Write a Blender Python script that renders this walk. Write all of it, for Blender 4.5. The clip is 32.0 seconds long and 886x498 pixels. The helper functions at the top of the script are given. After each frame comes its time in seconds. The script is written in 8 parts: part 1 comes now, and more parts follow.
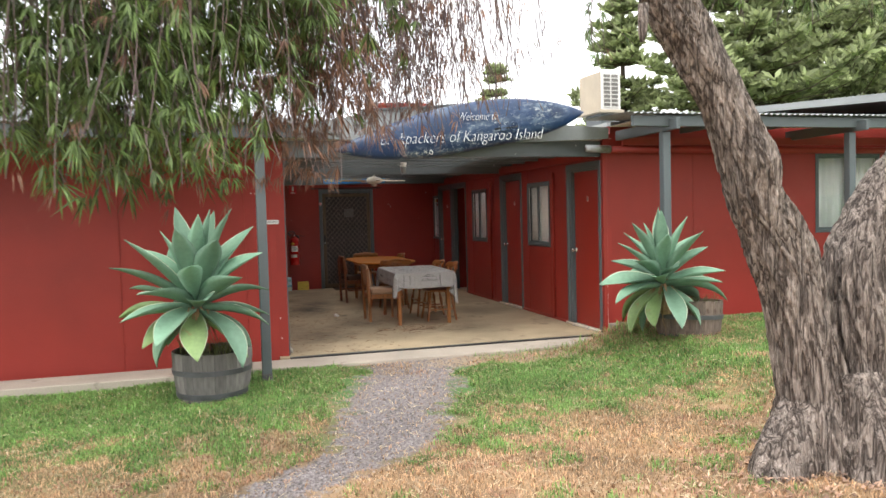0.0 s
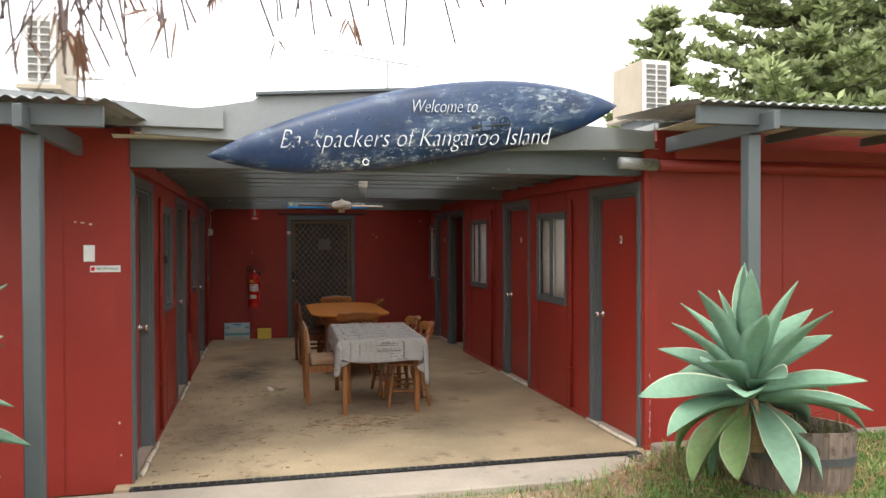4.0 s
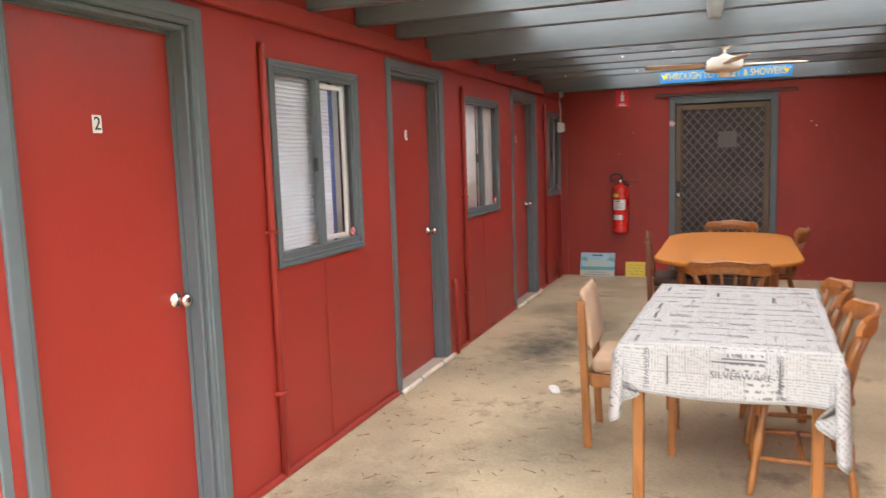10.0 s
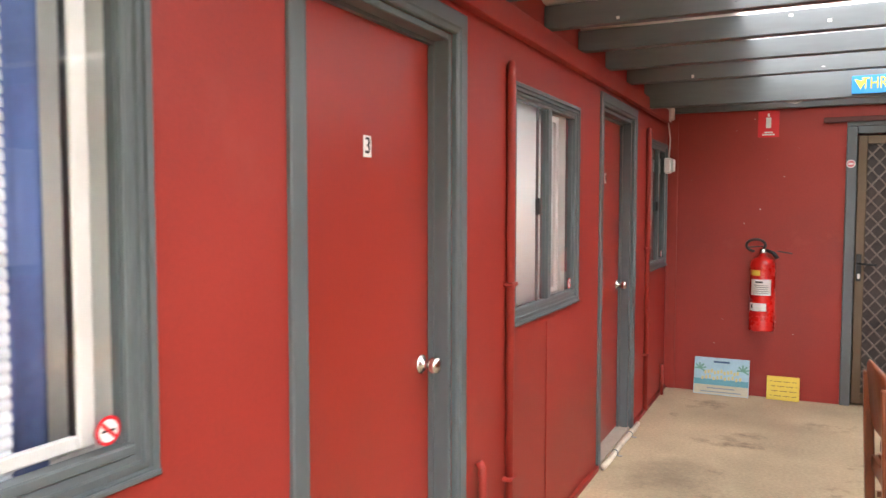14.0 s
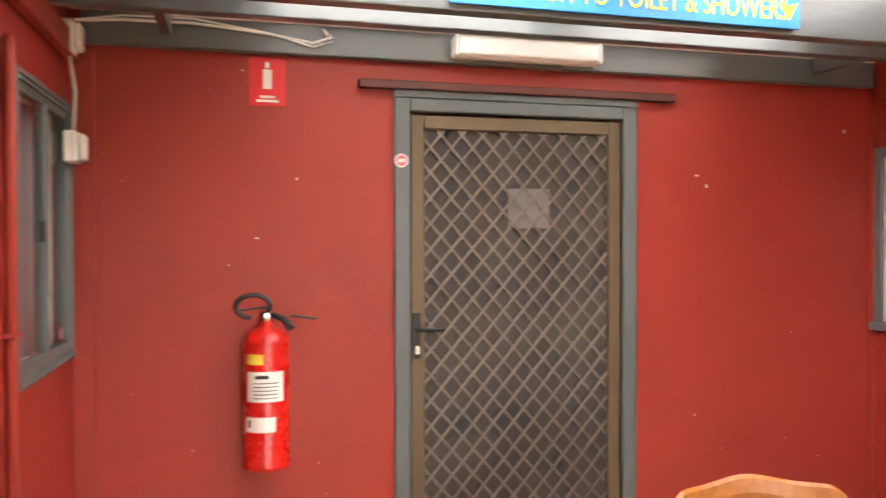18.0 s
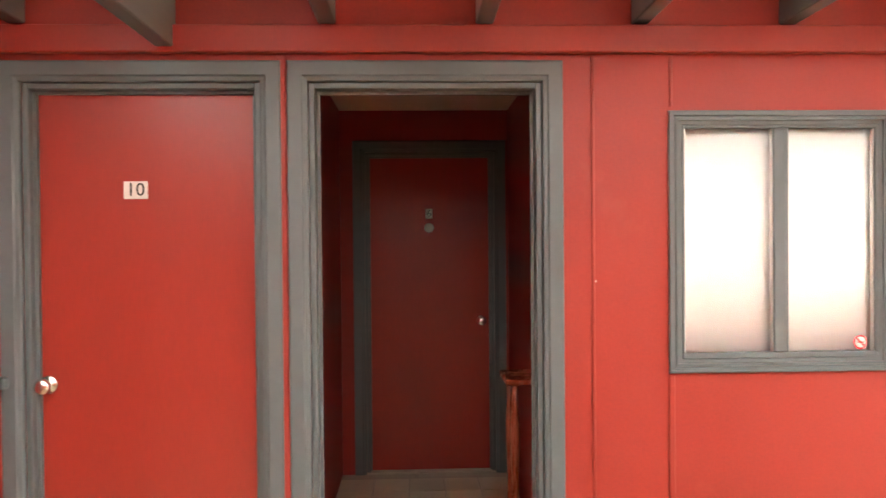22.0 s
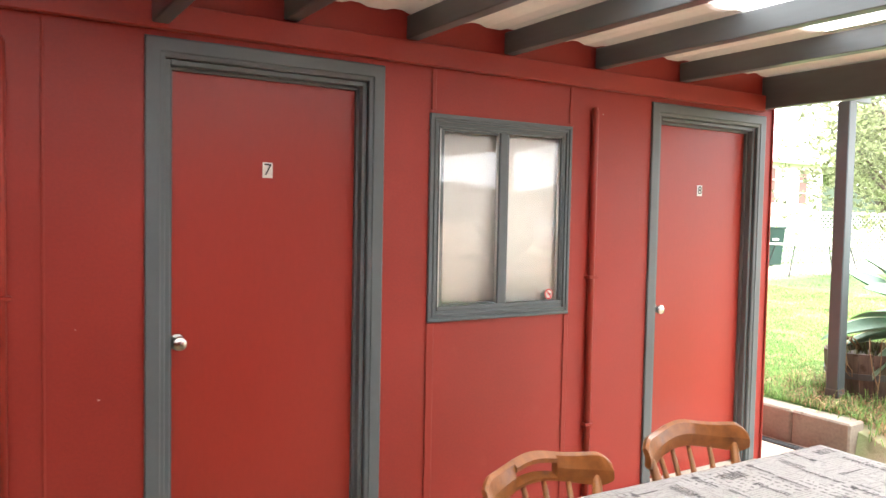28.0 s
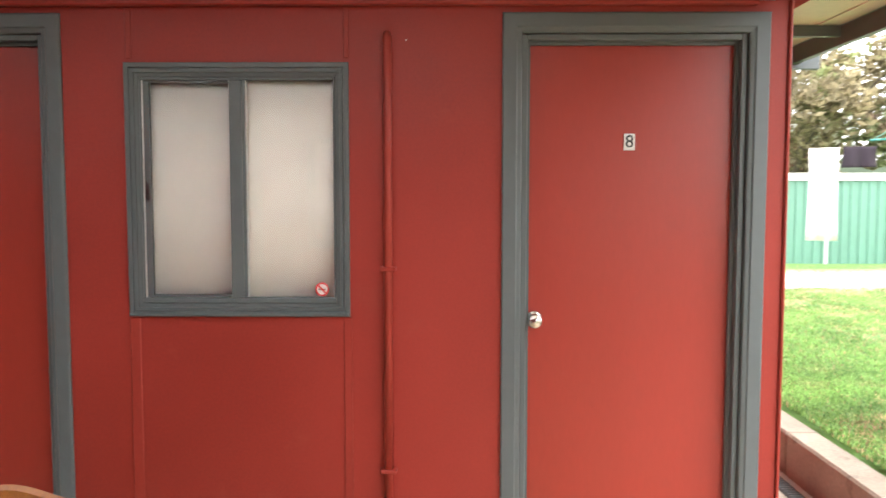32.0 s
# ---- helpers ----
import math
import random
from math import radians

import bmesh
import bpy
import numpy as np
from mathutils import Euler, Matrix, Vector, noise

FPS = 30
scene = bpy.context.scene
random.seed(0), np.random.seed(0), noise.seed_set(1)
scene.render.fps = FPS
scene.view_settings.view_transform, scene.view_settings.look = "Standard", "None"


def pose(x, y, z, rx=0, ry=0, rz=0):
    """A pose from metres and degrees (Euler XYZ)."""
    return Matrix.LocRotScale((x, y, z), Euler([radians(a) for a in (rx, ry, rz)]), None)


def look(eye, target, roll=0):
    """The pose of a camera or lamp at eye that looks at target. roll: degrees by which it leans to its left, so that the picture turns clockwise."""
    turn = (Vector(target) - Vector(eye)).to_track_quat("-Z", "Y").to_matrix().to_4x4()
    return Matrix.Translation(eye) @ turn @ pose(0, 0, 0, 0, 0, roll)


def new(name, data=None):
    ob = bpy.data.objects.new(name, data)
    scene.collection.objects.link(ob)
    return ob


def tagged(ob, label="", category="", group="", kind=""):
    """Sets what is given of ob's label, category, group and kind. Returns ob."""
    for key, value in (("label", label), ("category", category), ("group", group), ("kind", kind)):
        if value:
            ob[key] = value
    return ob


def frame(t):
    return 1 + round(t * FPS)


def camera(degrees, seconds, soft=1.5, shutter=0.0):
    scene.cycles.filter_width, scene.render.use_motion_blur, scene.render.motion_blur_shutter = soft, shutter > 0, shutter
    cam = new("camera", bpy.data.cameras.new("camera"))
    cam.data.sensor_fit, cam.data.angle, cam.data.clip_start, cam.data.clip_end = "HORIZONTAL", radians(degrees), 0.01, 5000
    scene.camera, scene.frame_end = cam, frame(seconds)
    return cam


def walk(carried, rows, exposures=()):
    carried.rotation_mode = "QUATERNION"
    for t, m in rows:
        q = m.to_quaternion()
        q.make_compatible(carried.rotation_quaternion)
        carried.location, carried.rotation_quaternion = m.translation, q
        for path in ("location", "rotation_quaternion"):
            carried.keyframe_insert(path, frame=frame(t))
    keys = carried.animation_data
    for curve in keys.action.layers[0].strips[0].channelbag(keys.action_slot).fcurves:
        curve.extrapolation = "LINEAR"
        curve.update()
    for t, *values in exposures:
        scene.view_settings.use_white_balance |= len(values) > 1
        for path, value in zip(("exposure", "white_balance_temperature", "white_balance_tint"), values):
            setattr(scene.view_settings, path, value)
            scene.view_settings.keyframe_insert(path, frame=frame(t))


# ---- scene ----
cam = camera(60.3, 32.0, shutter=0.3)
# seconds, eye, heading to the left of +y, tilt up, roll
ROWS = [
    (0.0, -0.116, -0.709, 1.496, -15.78, -2.57, -1.51),
    (0.5, 0.080, -0.313, 1.498, -16.29, -3.74, -1.98),
    (1.0, 0.288, 0.041, 1.528, -16.49, -3.08, -1.07),
    (1.5, 0.545, 0.414, 1.607, -14.81, -1.46, 0.31),
    (2.0, 0.760, 0.771, 1.642, -14.08, -0.57, 0.76),
    (2.5, 0.986, 1.150, 1.631, -13.99, -0.63, 0.83),
    (3.0, 1.159, 1.526, 1.639, -13.53, -0.77, 0.91),
    (3.5, 1.253, 1.871, 1.648, -13.69, -0.65, 0.10),
    (5.5, 1.732, 3.062, 1.621, -9.59, -0.77, 0.39),
    (6.0, 1.815, 3.309, 1.592, -7.24, -0.98, 0.92),
    (6.5, 1.853, 3.615, 1.547, -6.33, -2.15, 0.23),
    (7.0, 1.920, 3.953, 1.510, -5.67, -3.32, -0.80),
    (7.5, 2.016, 4.318, 1.479, -4.15, -4.54, -0.68),
    (8.0, 2.082, 4.688, 1.463, -1.20, -5.76, -1.90),
    (8.5, 2.212, 5.062, 1.456, 4.70, -6.31, -1.58),
    (9.0, 2.357, 5.444, 1.483, 10.23, -6.55, -1.36),
    (9.5, 2.399, 5.837, 1.489, 14.39, -7.39, -2.32),
    (10.0, 2.484, 6.199, 1.500, 21.04, -6.92, -1.84),
    (10.5, 2.473, 6.580, 1.492, 24.96, -6.19, -1.42),
    (11.0, 2.377, 6.888, 1.526, 25.52, -5.90, -1.71),
    (11.5, 2.248, 7.248, 1.513, 26.88, -5.83, -1.38),
    (12.0, 2.087, 7.557, 1.536, 27.73, -5.46, -0.10),
    (12.5, 1.872, 7.907, 1.528, 26.59, -4.26, -0.82),
    (13.0, 1.733, 8.318, 1.491, 26.27, -3.78, -0.12),
    (13.5, 1.624, 8.706, 1.488, 26.31, -3.31, 0.26),
    (15.5, 1.421, 10.378, 1.462, 21.77, -3.49, -1.04),
    (16.0, 1.374, 10.773, 1.462, 19.81, -2.84, -0.51),
    (16.5, 1.266, 11.157, 1.476, 13.27, -2.66, -0.60),
    (17.0, 1.193, 11.496, 1.489, 7.13, -2.70, -0.57),
    (17.5, 1.146, 11.881, 1.457, -0.77, -1.60, 0.31),
    (18.0, 1.152, 12.216, 1.452, -14.42, -0.75, -0.09),
    (18.5, 1.221, 12.535, 1.452, -23.29, -0.80, 0.42),
    (19.0, 1.297, 12.874, 1.430, -33.42, -0.42, 1.05),
    (19.5, 1.347, 13.175, 1.448, -47.00, -0.67, -0.31),
    (20.0, 1.481, 13.367, 1.430, -56.58, -0.36, -0.93),
    (20.5, 1.565, 13.542, 1.449, -67.17, -0.35, -1.54),
    (21.0, 1.601, 13.668, 1.481, -77.84, -0.33, -2.04),
    (21.5, 1.608, 13.683, 1.486, -86.38, -0.38, -1.25),
    (22.0, 1.594, 13.650, 1.482, -92.09, -0.68, -0.50),
    (22.5, 1.562, 13.597, 1.479, -97.38, -0.46, -0.25),
    (23.0, 1.537, 13.558, 1.482, -102.16, -0.27, -0.54),
    (23.5, 1.525, 13.501, 1.480, -107.02, -0.36, -0.62),
    (24.0, 1.497, 13.434, 1.478, -110.93, -0.31, -0.69),
    (24.5, 1.449, 13.301, 1.485, -113.52, -0.13, -0.47),
    (25.0, 1.434, 13.188, 1.497, -117.05, 0.07, -0.38),
    (25.5, 1.446, 13.055, 1.494, -121.69, -0.32, -0.80),
    (26.0, 1.475, 12.891, 1.501, -125.59, -1.09, -1.20),
    (26.5, 1.457, 12.688, 1.499, -126.71, -1.67, -1.18),
    (28.5, 1.342, 11.437, 1.491, -120.85, -2.98, 1.53),
    (29.0, 1.366, 11.085, 1.486, -121.53, -3.65, 1.87),
    (29.5, 1.389, 10.692, 1.465, -121.15, -4.07, -0.87),
    (30.0, 1.355, 10.280, 1.479, -118.18, -3.68, 0.34),
    (30.5, 1.404, 9.907, 1.456, -115.03, -3.03, -0.43),
    (31.0, 1.435, 9.541, 1.417, -109.05, -1.84, -1.38),
    (31.5, 1.431, 9.186, 1.440, -99.73, -2.54, -0.06),
    (32.0, 1.461, 8.857, 1.446, -89.38, -3.93, 0.04),
]

def eye_pose(x, y, z, yaw, tilt, roll):
    a, b = radians(yaw), radians(tilt)
    ahead = Vector((-math.sin(a) * math.cos(b), math.cos(a) * math.cos(b), math.sin(b)))
    eye = Vector((x, y, z))
    return look(eye, eye + ahead, roll)


# seconds, stops, kelvin, tint
EXPOSURES = [
    (0.0, 1.20, 6450, 10),
    (3.5, 1.25, 6500, 10),
    (6.0, 1.54, 6650, 10),
    (7.0, 1.98, 6650, 10),
    (8.0, 2.3, 6600, 10),
    (9.0, 2.75, 6150, 10),
    (10.0, 2.98, 6250, 10),
    (11.0, 3.13, 6050, 10),
    (13.0, 3.44, 6150, 10),
    (16.0, 3.81, 6600, 10),
    (17.5, 4.09, 6900, 10),
    (18.5, 4.35, 7100, 10),
    (20.0, 4.86, 7100, 10),
    (22.0, 4.51, 7100, 10),
    (24.0, 4.21, 6800, 10),
    (26.0, 3.30, 6450, 10),
    (29.0, 2.76, 6400, 10),
    (30.0, 2.34, 6500, 10),
    (32.0, 2.59, 6500, 10),
]
walk(cam, [(t, eye_pose(*r)) for t, *r in ROWS], EXPOSURES)

# ---- daylight: bright overcast sky, weak wide sun ----
world = bpy.data.worlds.new("overcast_sky")
scene.world = world
world.use_nodes = True
wt = world.node_tree
sky = wt.nodes.new("ShaderNodeTexSky")
sky.sky_type = "NISHITA"
sky.sun_disc = False
sky.sun_elevation, sky.sun_rotation = radians(55), radians(200)
sky.air_density, sky.dust_density, sky.ozone_density = 1.0, 6.0, 1.0
cloud_noise = wt.nodes.new("ShaderNodeTexNoise")
cloud_noise.inputs["Scale"].default_value = 2.2
cloud_noise.inputs["Detail"].default_value = 5
cloud_ramp = wt.nodes.new("ShaderNodeValToRGB")
cloud_ramp.color_ramp.elements[0].position, cloud_ramp.color_ramp.elements[0].color = 0.35, (0.74, 0.77, 0.8, 1)
cloud_ramp.color_ramp.elements[1].position, cloud_ramp.color_ramp.elements[1].color = 0.62, (1.0, 1.0, 1.0, 1)
cloud_mix = wt.nodes.new("ShaderNodeMix")
cloud_mix.data_type = "RGBA"
cloud_mix.inputs[0].default_value = 0.9
wt.links.new(cloud_noise.outputs["Fac"], cloud_ramp.inputs[0])
cloud_gain = wt.nodes.new("ShaderNodeVectorMath")
cloud_gain.operation = "SCALE"
cloud_gain.inputs["Scale"].default_value = 11.0
wt.links.new(cloud_ramp.outputs[0], cloud_gain.inputs[0])
wt.links.new(sky.outputs[0], cloud_mix.inputs[6])
wt.links.new(cloud_gain.outputs[0], cloud_mix.inputs[7])
wt.links.new(cloud_mix.outputs[2], wt.nodes["Background"].inputs[0])
wt.nodes["Background"].inputs[1].default_value = 0.12
sun = new("sun", bpy.data.lights.new("sun", "SUN"))
sun.data.energy, sun.data.angle, sun.data.color = 0.8, radians(25), (1.0, 0.96, 0.9)
sun.matrix_world = look((0, 0, 30), (6, 14, 0))

# ---- materials ----
def rgb(c):
    return (*c, 1.0)


def surface(name, base, rough=0.6, vary=0.12, scale=3.0, fine=60.0, bump=0.0, metal=0.0, stain=None, stain_at=0.62, streak=None, spec=0.5, bump_scale=None, ior=None):
    """A paint, wood, metal or stone: base colour with large and fine variation, optional stains and a fine relief."""
    m = bpy.data.materials.new(name)
    m.use_nodes = True
    nt = m.node_tree
    bsdf = nt.nodes["Principled BSDF"]
    co = nt.nodes.new("ShaderNodeTexCoord")
    mp = nt.nodes.new("ShaderNodeMapping")
    if streak:
        mp.inputs["Scale"].default_value = streak
    nt.links.new(co.outputs["Object"], mp.inputs[0])
    big, small = nt.nodes.new("ShaderNodeTexNoise"), nt.nodes.new("ShaderNodeTexNoise")
    big.inputs["Scale"].default_value, big.inputs["Detail"].default_value = scale, 4
    small.inputs["Scale"].default_value, small.inputs["Detail"].default_value = fine, 3
    for n in (big, small):
        nt.links.new(mp.outputs[0], n.inputs["Vector"])
    add = nt.nodes.new("ShaderNodeMath")
    add.operation = "MULTIPLY_ADD"
    add.inputs[1].default_value = 0.45
    nt.links.new(small.outputs["Fac"], add.inputs[0])
    nt.links.new(big.outputs["Fac"], add.inputs[2])
    ramp = nt.nodes.new("ShaderNodeValToRGB")
    lo, hi = [c * (1 - vary) for c in base], [min(1, c * (1 + vary)) for c in base]
    ramp.color_ramp.elements[0].position, ramp.color_ramp.elements[0].color = 0.5, rgb(lo)
    ramp.color_ramp.elements[1].position, ramp.color_ramp.elements[1].color = 0.95, rgb(hi)
    nt.links.new(add.outputs[0], ramp.inputs[0])
    out = ramp.outputs[0]
    if stain:
        sn = nt.nodes.new("ShaderNodeTexNoise")
        sn.inputs["Scale"].default_value, sn.inputs["Detail"].default_value, sn.inputs["Roughness"].default_value = scale * 1.7, 9, 0.65
        nt.links.new(co.outputs["Object"], sn.inputs["Vector"])
        sr = nt.nodes.new("ShaderNodeValToRGB")
        sr.color_ramp.elements[0].position, sr.color_ramp.elements[1].position = stain_at, min(1, stain_at + 0.1)
        sr.color_ramp.elements[0].color, sr.color_ramp.elements[1].color = (0, 0, 0, 1), (1, 1, 1, 1)
        nt.links.new(sn.outputs["Fac"], sr.inputs[0])
        mix = nt.nodes.new("ShaderNodeMix")
        mix.data_type = "RGBA"
        nt.links.new(sr.outputs[0], mix.inputs[0])
        nt.links.new(out, mix.inputs[6])
        mix.inputs[7].default_value = rgb(stain)
        out = mix.outputs[2]
    nt.links.new(out, bsdf.inputs["Base Color"])
    rr = nt.nodes.new("ShaderNodeMapRange")
    rr.inputs["From Min"].default_value, rr.inputs["From Max"].default_value = 0.4, 1.0
    rr.inputs["To Min"].default_value, rr.inputs["To Max"].default_value = max(0.03, rough - 0.06), min(1, rough + 0.1)
    nt.links.new(add.outputs[0], rr.inputs["Value"])
    nt.links.new(rr.outputs[0], bsdf.inputs["Roughness"])
    bsdf.inputs["Metallic"].default_value = metal
    bsdf.inputs["Specular IOR Level"].default_value = spec
    if bump:
        bn = nt.nodes.new("ShaderNodeBump")
        bn.inputs["Strength"].default_value, bn.inputs["Distance"].default_value = bump, 0.004
        src = small
        if bump_scale:
            src = nt.nodes.new("ShaderNodeTexNoise")
            src.inputs["Scale"].default_value, src.inputs["Detail"].default_value = bump_scale, 6
            nt.links.new(mp.outputs[0], src.inputs["Vector"])
        nt.links.new(src.outputs["Fac"], bn.inputs["Height"])
        nt.links.new(bn.outputs[0], bsdf.inputs["Normal"])
    return m


def glass(name, tint=(1, 1, 1)):
    """A thin clear pane: mostly see-through with a mirror sheen."""
    m = bpy.data.materials.new(name)
    m.use_nodes = True
    nt = m.node_tree
    nt.nodes.remove(nt.nodes["Principled BSDF"])
    tr, gl, fr, mx = (nt.nodes.new(k) for k in ("ShaderNodeBsdfTransparent", "ShaderNodeBsdfGlossy", "ShaderNodeLayerWeight", "ShaderNodeMixShader"))
    tr.inputs[0].default_value = rgb(tint)
    gl.inputs["Roughness"].default_value = 0.02
    pw, ml = nt.nodes.new("ShaderNodeMath"), nt.nodes.new("ShaderNodeMath")
    pw.operation, ml.operation = "POWER", "MULTIPLY_ADD"
    fr.inputs[0].default_value, pw.inputs[1].default_value = 0.5, 4.2
    ml.inputs[1].default_value, ml.inputs[2].default_value = 0.75, 0.07
    nt.links.new(fr.outputs["Facing"], pw.inputs[0])
    nt.links.new(pw.outputs[0], ml.inputs[0])
    nt.links.new(ml.outputs[0], mx.inputs[0])
    nt.links.new(tr.outputs[0], mx.inputs[1])
    nt.links.new(gl.outputs[0], mx.inputs[2])
    nt.links.new(mx.outputs[0], nt.nodes["Material Output"].inputs[0])
    return m


def shade_by(m, low, high):
    """Vary a material by Object Info's Random between two brightnesses."""
    nt = m.node_tree
    bsdf = nt.nodes["Principled BSDF"]
    src = bsdf.inputs["Base Color"].links[0].from_socket
    info, mr, mix = nt.nodes.new("ShaderNodeObjectInfo"), nt.nodes.new("ShaderNodeMapRange"), nt.nodes.new("ShaderNodeVectorMath")
    mr.inputs["To Min"].default_value, mr.inputs["To Max"].default_value = low, high
    mix.operation = "SCALE"
    nt.links.new(info.outputs["Random"], mr.inputs["Value"])
    nt.links.new(src, mix.inputs[0])
    nt.links.new(mr.outputs[0], mix.inputs["Scale"])
    nt.links.new(mix.outputs[0], bsdf.inputs["Base Color"])
    return m


def island_tint(m, low, high):
    """Vary a material by Random Per Island between two brightnesses."""
    nt = m.node_tree
    bsdf = nt.nodes["Principled BSDF"]
    src = bsdf.inputs["Base Color"].links[0].from_socket
    info, mr, mix = nt.nodes.new("ShaderNodeNewGeometry"), nt.nodes.new("ShaderNodeMapRange"), nt.nodes.new("ShaderNodeVectorMath")
    mr.inputs["To Min"].default_value, mr.inputs["To Max"].default_value = low, high
    mix.operation = "SCALE"
    nt.links.new(info.outputs["Random Per Island"], mr.inputs["Value"])
    nt.links.new(src, mix.inputs[0])
    nt.links.new(mr.outputs[0], mix.inputs["Scale"])
    nt.links.new(mix.outputs[0], bsdf.inputs["Base Color"])
    return m


def leafy(m, share):
    """Thin leaves: part of the light that falls on them comes through."""
    nt = m.node_tree
    bsdf = nt.nodes["Principled BSDF"]
    tl, mx = nt.nodes.new("ShaderNodeBsdfTranslucent"), nt.nodes.new("ShaderNodeMixShader")
    mx.inputs[0].default_value = share
    nt.links.new(bsdf.inputs["Base Color"].links[0].from_socket, tl.inputs[0])
    nt.links.new(bsdf.outputs[0], mx.inputs[1])
    nt.links.new(tl.outputs[0], mx.inputs[2])
    nt.links.new(mx.outputs[0], nt.nodes["Material Output"].inputs[0])
    return m


RED = surface("red_wall_paint", (0.3, 0.03, 0.021), 0.45, 0.13, 1.3, 90, 0.1, spec=0.4, bump_scale=160, stain=(0.325, 0.042, 0.03), stain_at=0.6)
RED_DOOR = surface("red_door_paint", (0.32, 0.032, 0.021), 0.33, 0.07, 1.6, 70, 0.03, spec=0.5, streak=(1, 1, 0.3))
RED_TRIM = surface("red_trim_paint", (0.3, 0.032, 0.022), 0.45, 0.1, 2.5, 60, 0.1, spec=0.4)
GREY = surface("slate_grey_trim_paint", (0.107, 0.124, 0.129), 0.4, 0.07, 2, 30, 0.02, spec=0.45)
GREY_BEAM = surface("dark_grey_beam_paint", (0.098, 0.112, 0.12), 0.33, 0.18, 2.5, 40, 0.2, spec=0.75, streak=(0.15, 1, 1))
CONCRETE = surface("worn_concrete", (0.42, 0.332, 0.215), 0.8, 0.3, 1.1, 55, 0.35, stain=(0.16, 0.12, 0.08), stain_at=0.585, bump_scale=90)
CONCRETE_PALE = surface("pale_concrete", (0.42, 0.365, 0.3), 0.85, 0.15, 2.0, 60, 0.4, stain=(0.22, 0.19, 0.15), stain_at=0.6)


def blotches(m, spots, colour):
    """Soft-edged oily stains at the given (x, y, radius) on a floor."""
    nt = m.node_tree
    bsdf = nt.nodes["Principled BSDF"]
    src = bsdf.inputs["Base Color"].links[0].from_socket
    co, nz = nt.nodes.new("ShaderNodeTexCoord"), nt.nodes.new("ShaderNodeTexNoise")
    nz.inputs["Scale"].default_value, nz.inputs["Detail"].default_value, nz.inputs["Roughness"].default_value = 6.0, 9, 0.7
    nt.links.new(co.outputs["Object"], nz.inputs["Vector"])
    for x, y, radius, power in spots:
        mp, ln, ad, mr, mix = (nt.nodes.new(k) for k in ("ShaderNodeMapping", "ShaderNodeVectorMath", "ShaderNodeMath", "ShaderNodeMapRange", "ShaderNodeMix"))
        mp.inputs["Location"].default_value = (-x / radius, -y / (radius * 1.6), 0)
        mp.inputs["Scale"].default_value = (1 / radius, 1 / (radius * 1.6), 0)
        ln.operation, ad.operation = "LENGTH", "MULTIPLY_ADD"
        ad.inputs[1].default_value = -2.2
        nt.links.new(co.outputs["Object"], mp.inputs[0])
        nt.links.new(mp.outputs[0], ln.inputs[0])
        nt.links.new(nz.outputs["Fac"], ad.inputs[0])
        nt.links.new(ln.outputs["Value"], ad.inputs[2])
        mr.inputs["From Min"].default_value, mr.inputs["From Max"].default_value = 0.15, -1.0
        mr.inputs["To Min"].default_value, mr.inputs["To Max"].default_value = 0.0, power
        nt.links.new(ad.outputs[0], mr.inputs["Value"])
        mix.data_type = "RGBA"
        nt.links.new(mr.outputs[0], mix.inputs[0])
        nt.links.new(src, mix.inputs[6])
        mix.inputs[7].default_value = rgb(colour)
        src = mix.outputs[2]
    nt.links.new(src, bsdf.inputs["Base Color"])


blotches(CONCRETE, [(1.12, 11.9, 0.38, 0.9), (1.35, 12.7, 0.3, 0.6), (1.0, 9.0, 0.4, 0.6), (1.6, 10.0, 0.35, 0.45), (0.9, 13.3, 0.25, 0.5), (2.9, 8.6, 0.4, 0.35), (3.6, 10.6, 0.35, 0.3)], (0.055, 0.045, 0.034))
SHEET = surface("cream_roof_sheet", (0.72, 0.64, 0.54), 0.5, 0.1, 2.0, 30, 0.08, stain=(0.4, 0.36, 0.28), stain_at=0.66)
ZINC = surface("weathered_zinc", (0.36, 0.37, 0.37), 0.5, 0.2, 2.5, 40, 0.1, metal=0.35, stain=(0.2, 0.17, 0.14), stain_at=0.58)
ROOF_GREY = surface("grey_roof_paint", (0.26, 0.275, 0.275), 0.5, 0.1, 1.5, 30, 0.05)
CHROME = surface("satin_chrome", (0.72, 0.7, 0.67), 0.2, 0.04, 8, 80, metal=1.0)
WHITE = surface("white_plastic", (0.78, 0.77, 0.74), 0.4, 0.05, 6, 60)
CURTAIN = surface("white_curtain", (0.92, 0.94, 0.93), 0.85, 0.04, 5, 90, 0.1)
KERB = surface("damp_brown_concrete", (0.27, 0.225, 0.18), 0.9, 0.25, 2.5, 50, 0.5, stain=(0.13, 0.11, 0.085), stain_at=0.58)
CURTAIN_CREAM = surface("cream_curtain", (0.94, 0.92, 0.87), 0.85, 0.05, 5, 90, 0.1)
BLUE_CLOTH = surface("blue_curtain", (0.09, 0.14, 0.33), 0.85, 0.2, 6, 60)
BLACK = surface("black_plastic", (0.015, 0.015, 0.016), 0.4, 0.1, 6, 60)
# near-black colour that stands in for unlit space behind openings
DARK = surface("unlit_interior_black", (0.03, 0.027, 0.025), 0.8)
ALU = surface("pale_aluminium", (0.7, 0.7, 0.68), 0.35, 0.06, 5, 60, metal=0.5)
BRONZE = surface("bronze_door_frame", (0.13, 0.09, 0.055), 0.42, 0.1, 4, 60, 0.05, metal=0.3)
GRILLE = surface("bronze_grille_bars", (0.16, 0.13, 0.11), 0.4, 0.15, 6, 60, metal=0.35)
